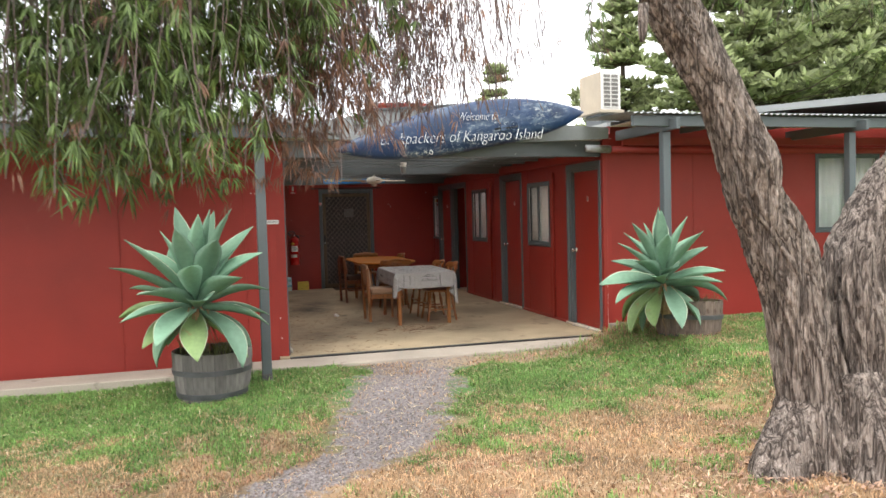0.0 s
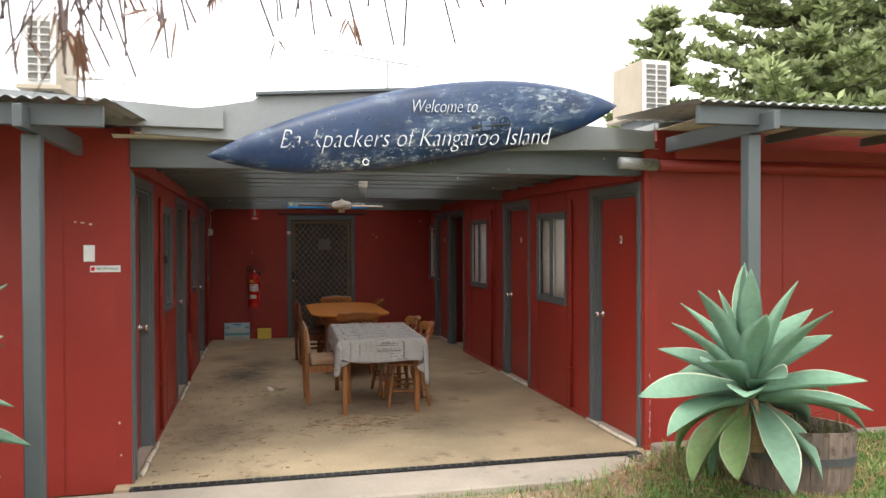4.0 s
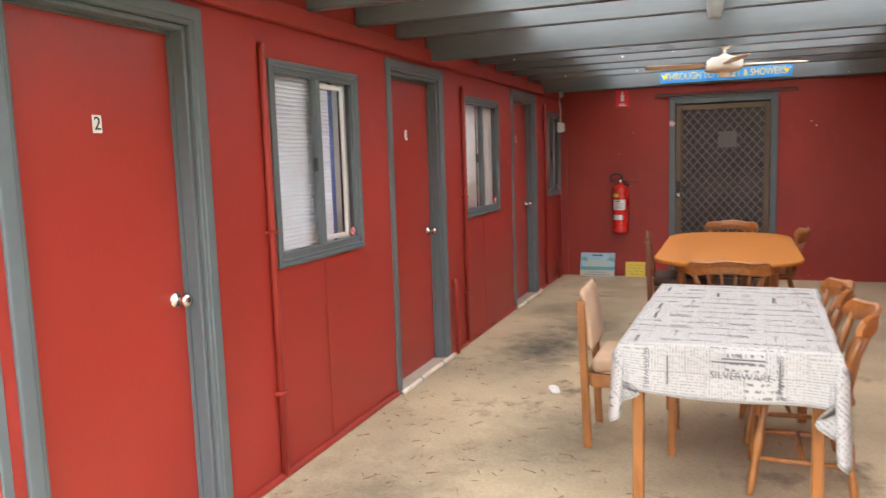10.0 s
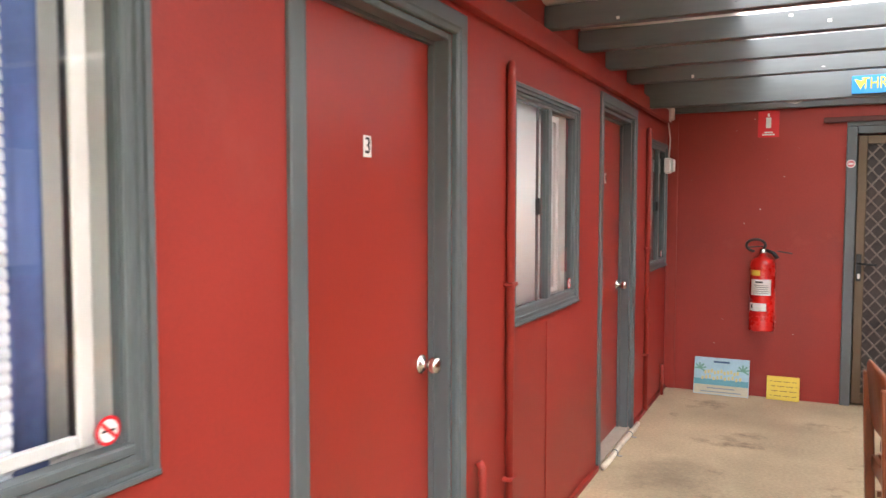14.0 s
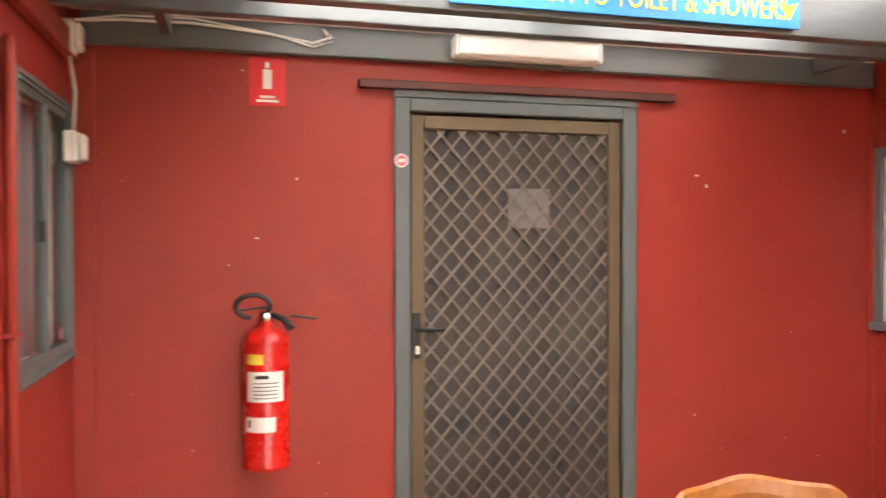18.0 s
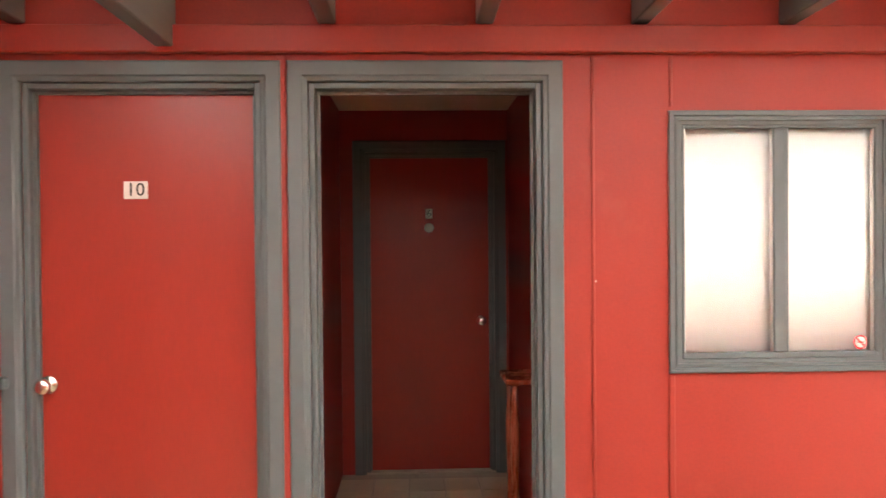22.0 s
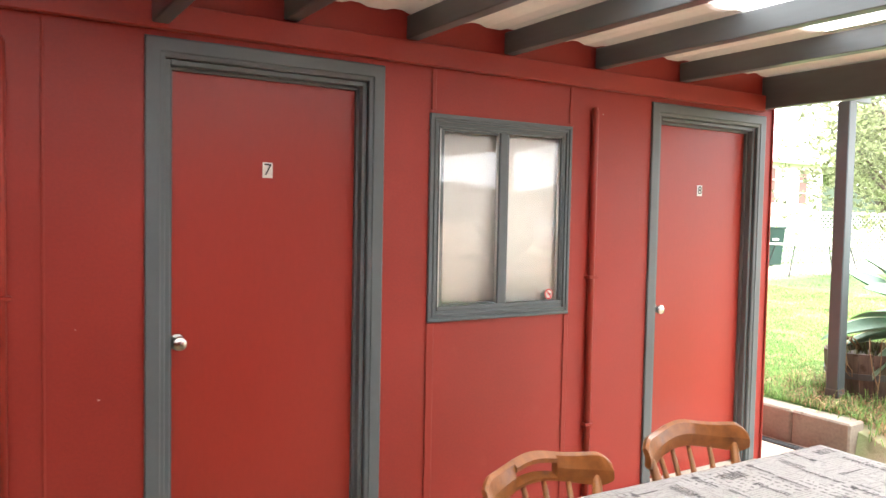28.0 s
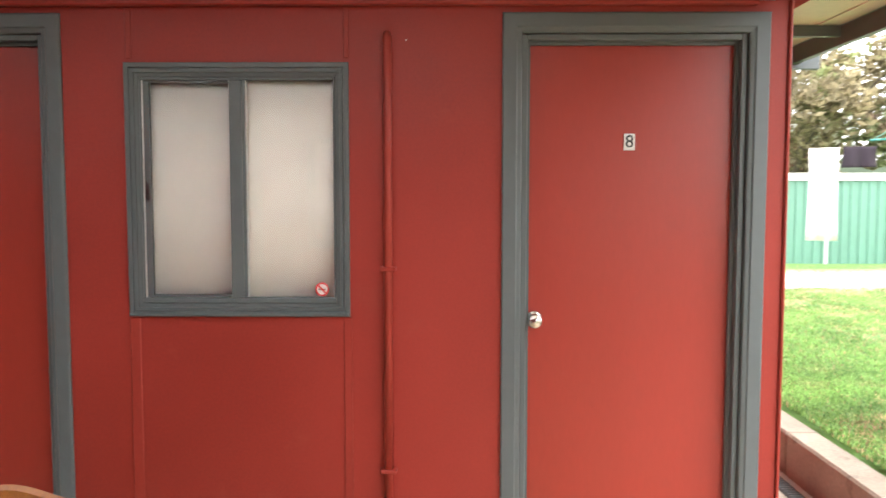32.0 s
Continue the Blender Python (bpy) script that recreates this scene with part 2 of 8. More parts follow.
MESH_SCREEN = surface("dusty_insect_screen", (0.062, 0.05, 0.047), 0.8, 0.35, 2.5, 120, stain=(0.035, 0.032, 0.035), stain_at=0.55)
CLEAR = glass("window_glass")
PIPE_WHITE = surface("cream_pvc_pipe", (0.68, 0.61, 0.5), 0.55, 0.2, 6, 40, stain=(0.3, 0.22, 0.15), stain_at=0.6)
EXT_RED = surface("extinguisher_red", (0.5, 0.012, 0.008), 0.25, 0.05, 4, 40)
PAPER = surface("label_paper", (0.75, 0.73, 0.7), 0.6, 0.05, 8, 80)
YELLOW = surface("yellow_print", (0.72, 0.55, 0.06), 0.5, 0.06)
SIGN_BLUE = surface("bright_blue_sign", (0.02, 0.24, 0.6), 0.4, 0.06)
SIGN_RED = surface("safety_red_sign", (0.66, 0.012, 0.02), 0.4, 0.05)
INK = surface("black_ink", (0.012, 0.012, 0.014), 0.5, 0.05)
RUST = surface("rusty_painted_steel", (0.11, 0.105, 0.105), 0.6, 0.2, 8, 60, 0.2, stain=(0.2, 0.09, 0.05), stain_at=0.5)
SOIL = surface("dark_soil", (0.05, 0.035, 0.024), 0.95, 0.4, 8, 60, 0.6)


def translucent_sheet(name, base, through_share):
    """Fibreglass roof sheet: part of the daylight that falls on it comes through."""
    m = surface(name, base, 0.55, 0.08, 2.0, 30, 0.05, stain=[c * 0.72 for c in base], stain_at=0.66)
    nt = m.node_tree
    bsdf = nt.nodes["Principled BSDF"]
    tl, mx = nt.nodes.new("ShaderNodeBsdfTranslucent"), nt.nodes.new("ShaderNodeMixShader")
    mx.inputs[0].default_value = through_share
    nt.links.new(bsdf.inputs["Base Color"].links[0].from_socket, tl.inputs[0])
    nt.links.new(bsdf.outputs[0], mx.inputs[1])
    nt.links.new(tl.outputs[0], mx.inputs[2])
    nt.links.new(mx.outputs[0], nt.nodes["Material Output"].inputs[0])
    return m


ROOF_SHEET = translucent_sheet("cream_fibreglass_roof", (0.9, 0.89, 0.87), 0.45)
DULL_SHEET = translucent_sheet("aged_cream_fibreglass_roof", (0.8, 0.74, 0.64), 0.012)

# ---- shapes ----
def mesh_of(name, verts, faces, material, smooth=False):
    me = bpy.data.meshes.new(name)
    me.from_pydata(verts, [], faces)
    me.materials.append(material)
    if smooth:
        me.polygons.foreach_set("use_smooth", [True] * len(me.polygons))
    me.update()
    return me


def part(name, bm, material, parent=None, label="", m=None, smooth=False):
    """Links a bmesh as one mesh object under a thing or a part."""
    me = bpy.data.meshes.new(name)
    bm.to_mesh(me)
    bm.free()
    me.materials.append(material)
    if smooth:
        me.polygons.foreach_set("use_smooth", [True] * len(me.polygons))
    ob = new(name, me)
    if parent:
        ob.parent = parent
    if m is not None:
        ob.matrix_basis = m
    return tagged(ob, label)


def thing(name, m, label, category, group="", kind=""):
    ob = new(name)
    ob.empty_display_size = 0.1
    ob.matrix_basis = m
    return tagged(ob, label, category, group, kind)


def box(x0, x1, y0, y1, z0, z1, bevel=0.0, bm=None, seg=1):
    own = bmesh.new()
    vs = [own.verts.new((x, y, z)) for x in (x0, x1) for y in (y0, y1) for z in (z0, z1)]
    for f in ((0, 1, 3, 2), (4, 6, 7, 5), (0, 4, 5, 1), (2, 3, 7, 6), (0, 2, 6, 4), (1, 5, 7, 3)):
        own.faces.new([vs[i] for i in f])
    if bevel:
        bmesh.ops.bevel(own, geom=own.edges[:], offset=bevel, segments=seg, affect="EDGES", profile=0.5)
    if bm is None:
        return own
    me = bpy.data.meshes.new("tmp")
    own.to_mesh(me)
    own.free()
    bm.from_mesh(me)
    bpy.data.meshes.remove(me)
    return bm


def sheet_of(x0, x1, y, z0, z1):
    """One upright face for a thin glass pane."""
    bm = bmesh.new()
    bm.faces.new([bm.verts.new(p) for p in ((x0, y, z0), (x1, y, z0), (x1, y, z1), (x0, y, z1))])
    return bm


def rings(bm, loops, closed=True, cap=True):
    """Skins a list of rings of points into one surface."""
    made = [[bm.verts.new(p) for p in loop] for loop in loops]
    for a, b in zip(made, made[1:]):
        n = len(a)
        for i in range(n if closed else n - 1):
            j = (i + 1) % n
            bm.faces.new((a[i], a[j], b[j], b[i]))
    if cap:
        bm.faces.new(made[0][::-1])
        bm.faces.new(made[-1])
    return bm


def tube(points, radii, seg=10, bm=None, cap=True, wobble=0.0, seed=0):
    """A round bar along a line of points, with a radius at each."""
    bm = bm or bmesh.new()
    pts = [Vector(p) for p in points]
    if not hasattr(radii, "__len__"):
        radii = [radii] * len(pts)
    loops = []
    side = None
    for i, p in enumerate(pts):
        d = (pts[min(i + 1, len(pts) - 1)] - pts[max(i - 1, 0)]).normalized()
        if side is None:
            side = d.orthogonal().normalized()
        else:
            side = (side - d * side.dot(d)).normalized()
        up = d.cross(side)
        loop = []
        for k in range(seg):
            a = 2 * math.pi * k / seg
            r = radii[i]
            if wobble:
                r *= 1 + wobble * noise.noise(Vector((math.cos(a) * 2.3, math.sin(a) * 2.3, i * 0.35 + seed * 7.1)))
            loop.append(p + (side * math.cos(a) + up * math.sin(a)) * r)
        loops.append(loop)
    return rings(bm, loops, True, cap)


def lathe(profile, seg=24, bm=None, axis_at=(0, 0, 0)):
    """Turns a profile of (radius, height) round the upright axis."""
    bm = bm or bmesh.new()
    ax = Vector(axis_at)
    loops = [[ax + Vector((r * math.cos(2 * math.pi * k / seg), r * math.sin(2 * math.pi * k / seg), z)) for k in range(seg)] for r, z in profile]
    return rings(bm, loops)


def slab_with_holes(us, ws, holes, place, d0, d1):
    """A wall of thickness d0..d1 over a grid of u and w lines, open at the holes (ua, ub, wa, wb)."""
    us = sorted(set(us) | {h[0] for h in holes} | {h[1] for h in holes})
    ws = sorted(set(ws) | {h[2] for h in holes} | {h[3] for h in holes})
    solid = {}
    for i in range(len(us) - 1):
        for j in range(len(ws) - 1):
            cu, cw = (us[i] + us[i + 1]) / 2, (ws[j] + ws[j + 1]) / 2
            solid[i, j] = not any(a < cu < b and c < cw < d for a, b, c, d in holes)
    verts, faces = [], []

    def quad(*pts):
        n = len(verts)
        verts.extend(place(*p) for p in pts)
        faces.append((n, n + 1, n + 2, n + 3))

    for (i, j), s in solid.items():
        if not s:
            continue
        a, b, c, d = us[i], us[i + 1], ws[j], ws[j + 1]
        quad((a, d0, c), (b, d0, c), (b, d0, d), (a, d0, d))
        quad((a, d1, c), (a, d1, d), (b, d1, d), (b, d1, c))
        if not solid.get((i - 1, j)):
            quad((a, d0, c), (a, d0, d), (a, d1, d), (a, d1, c))
        if not solid.get((i + 1, j)):
            quad((b, d0, c), (b, d1, c), (b, d1, d), (b, d0, d))
        if not solid.get((i, j - 1)):
            quad((a, d0, c), (a, d1, c), (b, d1, c), (b, d0, c))
        if not solid.get((i, j + 1)):
            quad((a, d0, d), (b, d0, d), (b, d1, d), (a, d1, d))
    return verts, faces


def wall(name, m, length, height, holes, material, thick=0.1, base=0.0, label="", start=0.0):
    """A wall in its own frame: x along it, y into it, z up."""
    verts, faces = slab_with_holes([start, length], [base, height], holes, lambda u, d, w: (u, d, w), 0.0, thick)
    ob = new(name, mesh_of(name, verts, faces, material))
    ob.matrix_basis = m
    return tagged(ob, label or "red painted fibre-cement sheet wall", "wall", kind="structure")


def letters(name, text, size, material, parent, m, extrude=0.0008, shear=0.0, label="", squeeze=1.0, align="CENTER", thin=0.0):
    """Raised writing in Blender's own font, as a mesh."""
    cu = bpy.data.curves.new(name, "FONT")
    cu.body, cu.size, cu.extrude, cu.shear, cu.align_x, cu.align_y, cu.resolution_u = text, size, extrude, shear, align, "CENTER", 3
    cu.offset = thin
    tmp = bpy.data.objects.new(name, cu)
    scene.collection.objects.link(tmp)
    dg = bpy.context.evaluated_depsgraph_get()
    me = bpy.data.meshes.new_from_object(tmp.evaluated_get(dg))
    bpy.data.objects.remove(tmp)
    for v in me.vertices:
        v.co.x *= squeeze
    me.materials.clear()
    me.materials.append(material)
    ob = new(name, me)
    ob.parent = parent
    ob.matrix_basis = m
    return tagged(ob, label)


UP_FRONT = pose(0, 0, 0, 90, 0, 0)  # writing that faces -y

# ---- plan ----
XL, XR, YB = 0.49, 4.275, 15.47  # inner faces of the courtyard
YFL, YFR = 7.72, 7.64  # fronts of the two wings
TOP = 2.34  # underside of the courtyard roof sheet
WALL_TOP = 2.42
RIGHT_M = lambda y: pose(XR, y, 0, 0, 0, -90)  # frame of the right wall: x towards the front
LEFT_M = lambda y: pose(XL, y, 0, 0, 0, 90)  # frame of the left wall: x towards the back
DW, DH = 0.965, 2.11  # a door with its architrave
WZ0, WZ1 = 1.0, 1.945

RIGHT_DOORS = [(15.078, "10", "knob_left"), (11.248, "7", "knob_left"), (8.672, "8", "knob_left")]
RIGHT_WINDOWS = [(12.75, 0.812), (10.054, 0.822)]
PASSAGE = 14.091
LEFT_DOORS = [(7.805, "2"), (10.495, "3"), (13.275, "4")]
LEFT_WINDOWS = [(9.225, 0.88), (11.905, 0.945), (14.69, 0.735)]
ARCH = 0.072  # architrave width

# ---- walls ----
HIDE = ARCH - 0.006  # edge of a door hole, under its architrave
holes = [(YB + 0.1 - y + HIDE, YB + 0.1 - y + DW - HIDE, 0.0, DH - HIDE) for y, _, _ in RIGHT_DOORS]
holes += [(YB + 0.1 - PASSAGE + HIDE, YB + 0.1 - PASSAGE + DW - HIDE, 0.0, DH - HIDE)]
holes += [(YB + 0.1 - y + 0.03, YB + 0.1 - y + w - 0.03, WZ0 + 0.03, WZ1 - 0.03) for y, w in RIGHT_WINDOWS]
holes += [(0.14, 0.46, 1.03, 1.88)]
wall("wall_east", RIGHT_M(YB + 0.1), YB + 0.1 - YFR, WALL_TOP, holes, RED)
holes = [(y + HIDE - YFL, y + DW - HIDE - YFL, 0.0, DH - HIDE) for y, _ in LEFT_DOORS]
holes += [(y + 0.03 - YFL, y + w - 0.03 - YFL, WZ0 + 0.03, 1.94) for y, w in LEFT_WINDOWS]
wall("wall_west", LEFT_M(YFL), YB + 0.1 - YFL, WALL_TOP, holes, RED)
BD0, BD1, BDH = 1.768, 2.92, 2.065  # back door with its frame
wall("wall_back", pose(XL, YB, 0), XR - XL, WALL_TOP, [(BD0 + 0.07 - XL, BD1 - 0.07 - XL, 0, BDH - 0.06)], RED)
wall("wall_front_left", pose(-9.0, YFL, 0), 9.0 + XL - 0.1, 2.41, [], RED, base=-0.05)
FW0, FW1 = 7.36, 8.4
wall("wall_front_right", pose(XR + 0.1, YFR, 0), 8.0, 2.52, [(FW0 - XR - 0.1 + 0.03, FW1 - XR - 0.1 - 0.03, 1.16, 2.14)], RED, base=-0.05)

# ---- floors and ground ----
part("floor", box(XL - 0.1, XR + 0.1, 7.6, YB + 0.1, -0.15, 0.0), CONCRETE)
tagged(bpy.data.objects["floor"], "worn stained concrete slab of the courtyard", "floor", kind="structure")
# ---- ceiling and joists ----
def ribbed_sheet(name, x0, x1, material, label, lift=0.0, y0=7.6, y1=YB + 0.1):
    """Roof sheeting seen from below, ribbed across the courtyard."""
    bm = bmesh.new()
    ribs = []
    count = int((y1 - y0) / 0.04)
    for k in range(count + 1):
        y = y0 + (y1 - y0) * k / count
        z = TOP + lift + (0.012 if k % 5 in (0, 1) else 0.0)
        ribs.append([bm.verts.new((x, y, z)) for x in (x0, x1)])
    for a, b in zip(ribs, ribs[1:]):
        bm.faces.new((a[0], a[1], b[1], b[0]))
    ob = part(name, bm, material)
    return tagged(ob, label, "ceiling", kind="structure")


ribbed_sheet("ceiling", 1.2, 3.46, ROOF_SHEET, "translucent cream roof sheets along the middle of the courtyard", y0=8.46, y1=15.2)
ribbed_sheet("ceiling_south", 1.2, 3.46, DULL_SHEET, "aged cream roof sheets at the courtyard mouth", 0.003, y1=8.5)
ribbed_sheet("ceiling_north", 1.2, 3.46, DULL_SHEET, "aged cream roof sheets along the back wall", 0.003, 15.16)
ribbed_sheet("ceiling_west", XL - 0.1, 1.24, DULL_SHEET, "aged cream roof sheets beside the west wing", 0.006)
ribbed_sheet("ceiling_east", 3.42, XR + 0.1, DULL_SHEET, "aged cream roof sheets beside the east wing", 0.006)
BIG = [14.5, 11.2, 7.72]
SMALL = [15.01, 13.95, 13.4, 12.85, 12.32, 11.79, 10.7, 10.15, 9.63, 9.06, 8.44]
for y in BIG + SMALL:
    z = 2.15 if y in BIG else 2.238
    ob = part("joist", box(XL + 0.002, XR - 0.002, y - 0.03, y + 0.03, z, TOP - 0.003, 0.004), GREY_BEAM)
    tagged(ob, "dark grey painted timber joist across the courtyard", "joist", "courtyard joists", "structure")
for x in (XL + 0.36, XR - 0.4):
    ob = part("blocking", box(x - 0.02, x + 0.02, 15.043, YB - 0.055, 2.26, TOP - 0.004, 0.003), GREY_BEAM)
    tagged(ob, "short dark grey timber block between joist and wall beam", "joist", "joist blocks", "structure")
for nm, x0, x1 in (("ledger_board", XL + 0.002, XL + 0.042), ("ledger_board", XR - 0.042, XR - 0.002)):
    ob = part(nm, box(x0, x1, 7.76, YB - 0.06, 2.132, 2.226, 0.004), RED_TRIM)
    tagged(ob, "red painted timber board under the joists", "board", kind="structure")


# ---- mouldings ----
ARCHITRAVE = [(0, 0.012), (0, -0.01), (0.003, -0.013), (0.008, -0.014), (0.05, -0.014), (0.055, -0.009), (ARCH - 0.004, -0.007), (ARCH, -0.003), (ARCH, 0.012)]
WINDOW_FRAME = [(0, 0.05), (0, -0.01), (0.003, -0.013), (0.017, -0.013), (0.019, -0.006), (0.023, -0.006), (0.025, -0.011), (0.034, -0.011), (0.036, -0.002), (0.047, 0.0), (0.05, 0.003), (0.05, 0.05)]


def moulding(name, profile, w, z0, z1, material, parent, sill=True):
    """Mitred lengths of one profile (distance in from the outer edge, depth) round an opening of width w."""
    def length(at):
        bm = bmesh.new()
        rings(bm, [[at(u, d, e) for u, d in profile] for e in (0, 1)])
        part(name, bm, material, parent)

    foot = (lambda u: z0 + u) if sill else (lambda u: z0)
    length(lambda u, d, e: (u, d, (z1 - u) if e else foot(u)))
    length(lambda u, d, e: (w - u, d, foot(u) if e else (z1 - u)))
    length(lambda u, d, e: ((w - u) if e else u, d, z1 - u))
    if sill:
        length(lambda u, d, e: (u if e else (w - u), d, z0 + u))


# ---- doors ----
def door(name, m, number, knob_at, label, deep=0.085, open_way=False, plate_x=0.48, plate_z=1.65):
    d = thing(name, m, label, "door", "courtyard doors", "structure")
    moulding("architrave", ARCHITRAVE, DW, 0.0, DH, GREY, d, False)
    j = 0.022
    for a in ((ARCH, ARCH + j, 0.012, 0.1, 0, DH - ARCH), (DW - ARCH - j, DW - ARCH, 0.012, 0.1, 0, DH - ARCH), (ARCH + j, DW - ARCH - j, 0.012, 0.1, DH - ARCH - j, DH - ARCH)):
        part("jamb", box(*a, 0.003), GREY, d)
    for a in ((ARCH + j, ARCH + j + 0.012, deep - 0.02, deep - 0.002, 0, DH - ARCH - j), (DW - ARCH - j - 0.012, DW - ARCH - j, deep - 0.02, deep - 0.002, 0, DH - ARCH - j), (ARCH + j + 0.012, DW - ARCH - j - 0.012, deep - 0.02, deep - 0.002, DH - ARCH - j - 0.012, DH - ARCH - j)):
        part("door_stop", box(*a), GREY, d)
    if open_way:
        return d
    leaf = part("leaf", box(ARCH + j + 0.002, DW - ARCH - j - 0.002, deep, deep + 0.035, 0.012, DH - ARCH - j - 0.003, 0.002), RED_DOOR, d, "plain red painted door leaf")
    part("threshold", box(ARCH, DW - ARCH, 0.0, 0.1, 0.0, 0.01), CONCRETE_PALE, d)
    kx = ARCH + j + 0.034 if knob_at == "left" else DW - ARCH - j - 0.062
    knob = lathe([(0.0, 0.0), (0.031, 0.0), (0.033, 0.004), (0.028, 0.009), (0.014, 0.013), (0.012, 0.03), (0.019, 0.036), (0.027, 0.046), (0.028, 0.058), (0.024, 0.066), (0.012, 0.07), (0.0, 0.071)][1:], 20)
    part("knob", knob, CHROME, leaf, "round satin chrome knob", pose(kx, deep, 0.982 if knob_at == "left" else 0.966, 90), True)
    if number:
        w = 0.042 if len(number) == 1 else 0.085
        plate = part("number_plate", box(plate_x - w / 2, plate_x + w / 2, deep - 0.003, deep - 0.0005, plate_z - 0.031, plate_z + 0.031, 0.001), PAPER, leaf, "white number plate")
        letters("numeral", number, 0.066, INK, plate, pose(plate_x, deep - 0.004, plate_z) @ UP_FRONT)
    return d


for i, (y, n, _) in enumerate(RIGHT_DOORS):
    door("door_%d" % (i + 1), RIGHT_M(y), n, "left", "closed plain red door numbered %s in a slate-grey frame" % n, deep=0.066, plate_x=0.44 if n == "10" else 0.48, plate_z=1.668 if n == "10" else 1.65)
door("door_4", RIGHT_M(PASSAGE), "", "left", "open slate-grey doorway to a dark passage", open_way=True)
for i, (y, n) in enumerate(LEFT_DOORS):
    door("door_%d" % (i + 5), LEFT_M(y), n, "right", "closed plain red door numbered %s in a slate-grey frame" % n)


# ---- sliding windows ----
def window(name, m, w, z0, z1, label, slide="left"):
    win = thing(name, m, label, "window", "courtyard windows", "structure")
    f = 0.05
    moulding("frame", WINDOW_FRAME, w, z0, z1, GREY, win)
    part("sill_nosing", box(0.004, w - 0.004, -0.02, -0.0135, z0 + 0.003, z0 + 0.014, 0.002), GREY, win)
    part("sill_track", box(f, w - f, -0.006, 0.03, z0 + f, z0 + f + 0.02, 0.003), GREY, win)
    for a in ((f, f + 0.009, -0.001, 0.03, z0 + f + 0.02, z1 - f), (w - f - 0.009, w - f, -0.001, 0.03, z0 + f + 0.02, z1 - f), (f + 0.009, w - f - 0.009, -0.001, 0.03, z1 - f - 0.012, z1 - f)):
        part("inner_frame", box(*a, 0.003), GREY, win)
    for a in ((f - 0.019, f, 0.051, 0.1, z0 + f, z1 - f), (w - f, w - f + 0.019, 0.051, 0.1, z0 + f, z1 - f), (f, w - f, 0.051, 0.1, z1 - f, z1 - f + 0.019), (f, w - f, 0.051, 0.1, z0 + f - 0.019, z0 + f)):
        part("reveal", box(*a), WHITE, win, "white painted reveal")
    mid = w / 2
    part("mullion", box(mid - 0.028, mid + 0.018, -0.009, 0.03, z0 + f + 0.02, z1 - f - 0.012, 0.004), GREY, win)
    part("sash_stile", box(mid + 0.018, mid + 0.028, -0.003, 0.03, z0 + f + 0.02, z1 - f - 0.012, 0.002), GREY, win)
    za, zb = z0 + f + 0.02, z1 - f - 0.012
    for a, b, d in ((f + 0.009, mid - 0.028, 0.006), (mid + 0.028, w - f - 0.009, 0.016)):
        p = part("pane", sheet_of(a, b, d, za, zb), CLEAR, win, "clear glass pane")
        p.visible_shadow = False
        for q in ((a, a + 0.004, d - 0.003, d + 0.012, za, zb), (b - 0.004, b, d - 0.003, d + 0.012, za, zb)):
            part("sash_edge", box(*q), ALU, win)
    if slide == "none":
        return win
    lx = f + 0.02 if slide == "left" else mid - 0.05 if slide == "mid" else w * 0.33
    ld = 0.022 if slide == "left" else 0.0
    part("latch", box(lx - 0.009, lx + 0.009, -0.014 + ld, 0.004 + ld, (z0 + z1) / 2 - 0.04, (z0 + z1) / 2 + 0.03, 0.002), BLACK, win, "black window latch")
    return win


for i, (y, w) in enumerate(RIGHT_WINDOWS):
    window("window_%d" % (i + 1), RIGHT_M(y), w, WZ0, WZ1 - 0.012, "slate-grey framed sliding window with white curtains", "none" if i == 0 else "left")
for i, (y, w) in enumerate(LEFT_WINDOWS):
    wn = window("window_%d" % (i + 3), LEFT_M(y), w, WZ0, 1.968, "slate-grey framed sliding window", "mid" if i != 1 else "sash")
    if i == 1:
        part("sash_stile", box(w * 0.372, w * 0.381, 0.008, 0.02, WZ0 + 0.065, 1.9, 0.002), GREY, wn, "thin dark edge of the half-open sash")

    for piece in wn.children:
        if piece.name.startswith("sash_edge"):
            piece.data.materials[0] = GREY
    if i == 0:
        part("handle_pull", box(w / 2 - 0.066, w / 2 - 0.05, -0.02, 0.0, 1.46, 1.48, 0.003), BLACK, wn, "black latch knob")
    if i < 2:
        u = w * (0.85 if i == 0 else 0.735)
        part("inner_sash", box(u, u + 0.034, 0.034, 0.05, WZ0 + 0.075, 1.9, 0.003), WHITE, wn, "white inner sash frame")
        part("inner_sash", box(w / 2 + 0.03, u, 0.036, 0.05, 1.872, 1.9, 0.003), WHITE, wn, "white inner sash frame")
        part("inner_sash", box(w / 2 + 0.03, u, 0.036, 0.05, WZ0 + 0.075, WZ0 + 0.1, 0.003), WHITE, wn, "white inner sash frame")
        if i == 0:
            # shade of the gap beside the sash, put in as a black strip
            part("sash_gap", box(u - 0.007, u - 0.001, 0.04, 0.05, WZ0 + 0.1, 1.872), BLACK, wn, "black strip standing in for the dark gap beside the sash")
SCREEN = bpy.data.materials.new("grey_fly_screen")
SCREEN.use_nodes = True
nt = SCREEN.node_tree
tr, mx = nt.nodes.new("ShaderNodeBsdfTransparent"), nt.nodes.new("ShaderNodeMixShader")
nt.nodes["Principled BSDF"].inputs["Base Color"].default_value = (0.4, 0.4, 0.39, 1)
nt.nodes["Principled BSDF"].inputs["Roughness"].default_value = 0.8
mx.inputs[0].default_value = 0.07
nt.links.new(tr.outputs[0], mx.inputs[1])
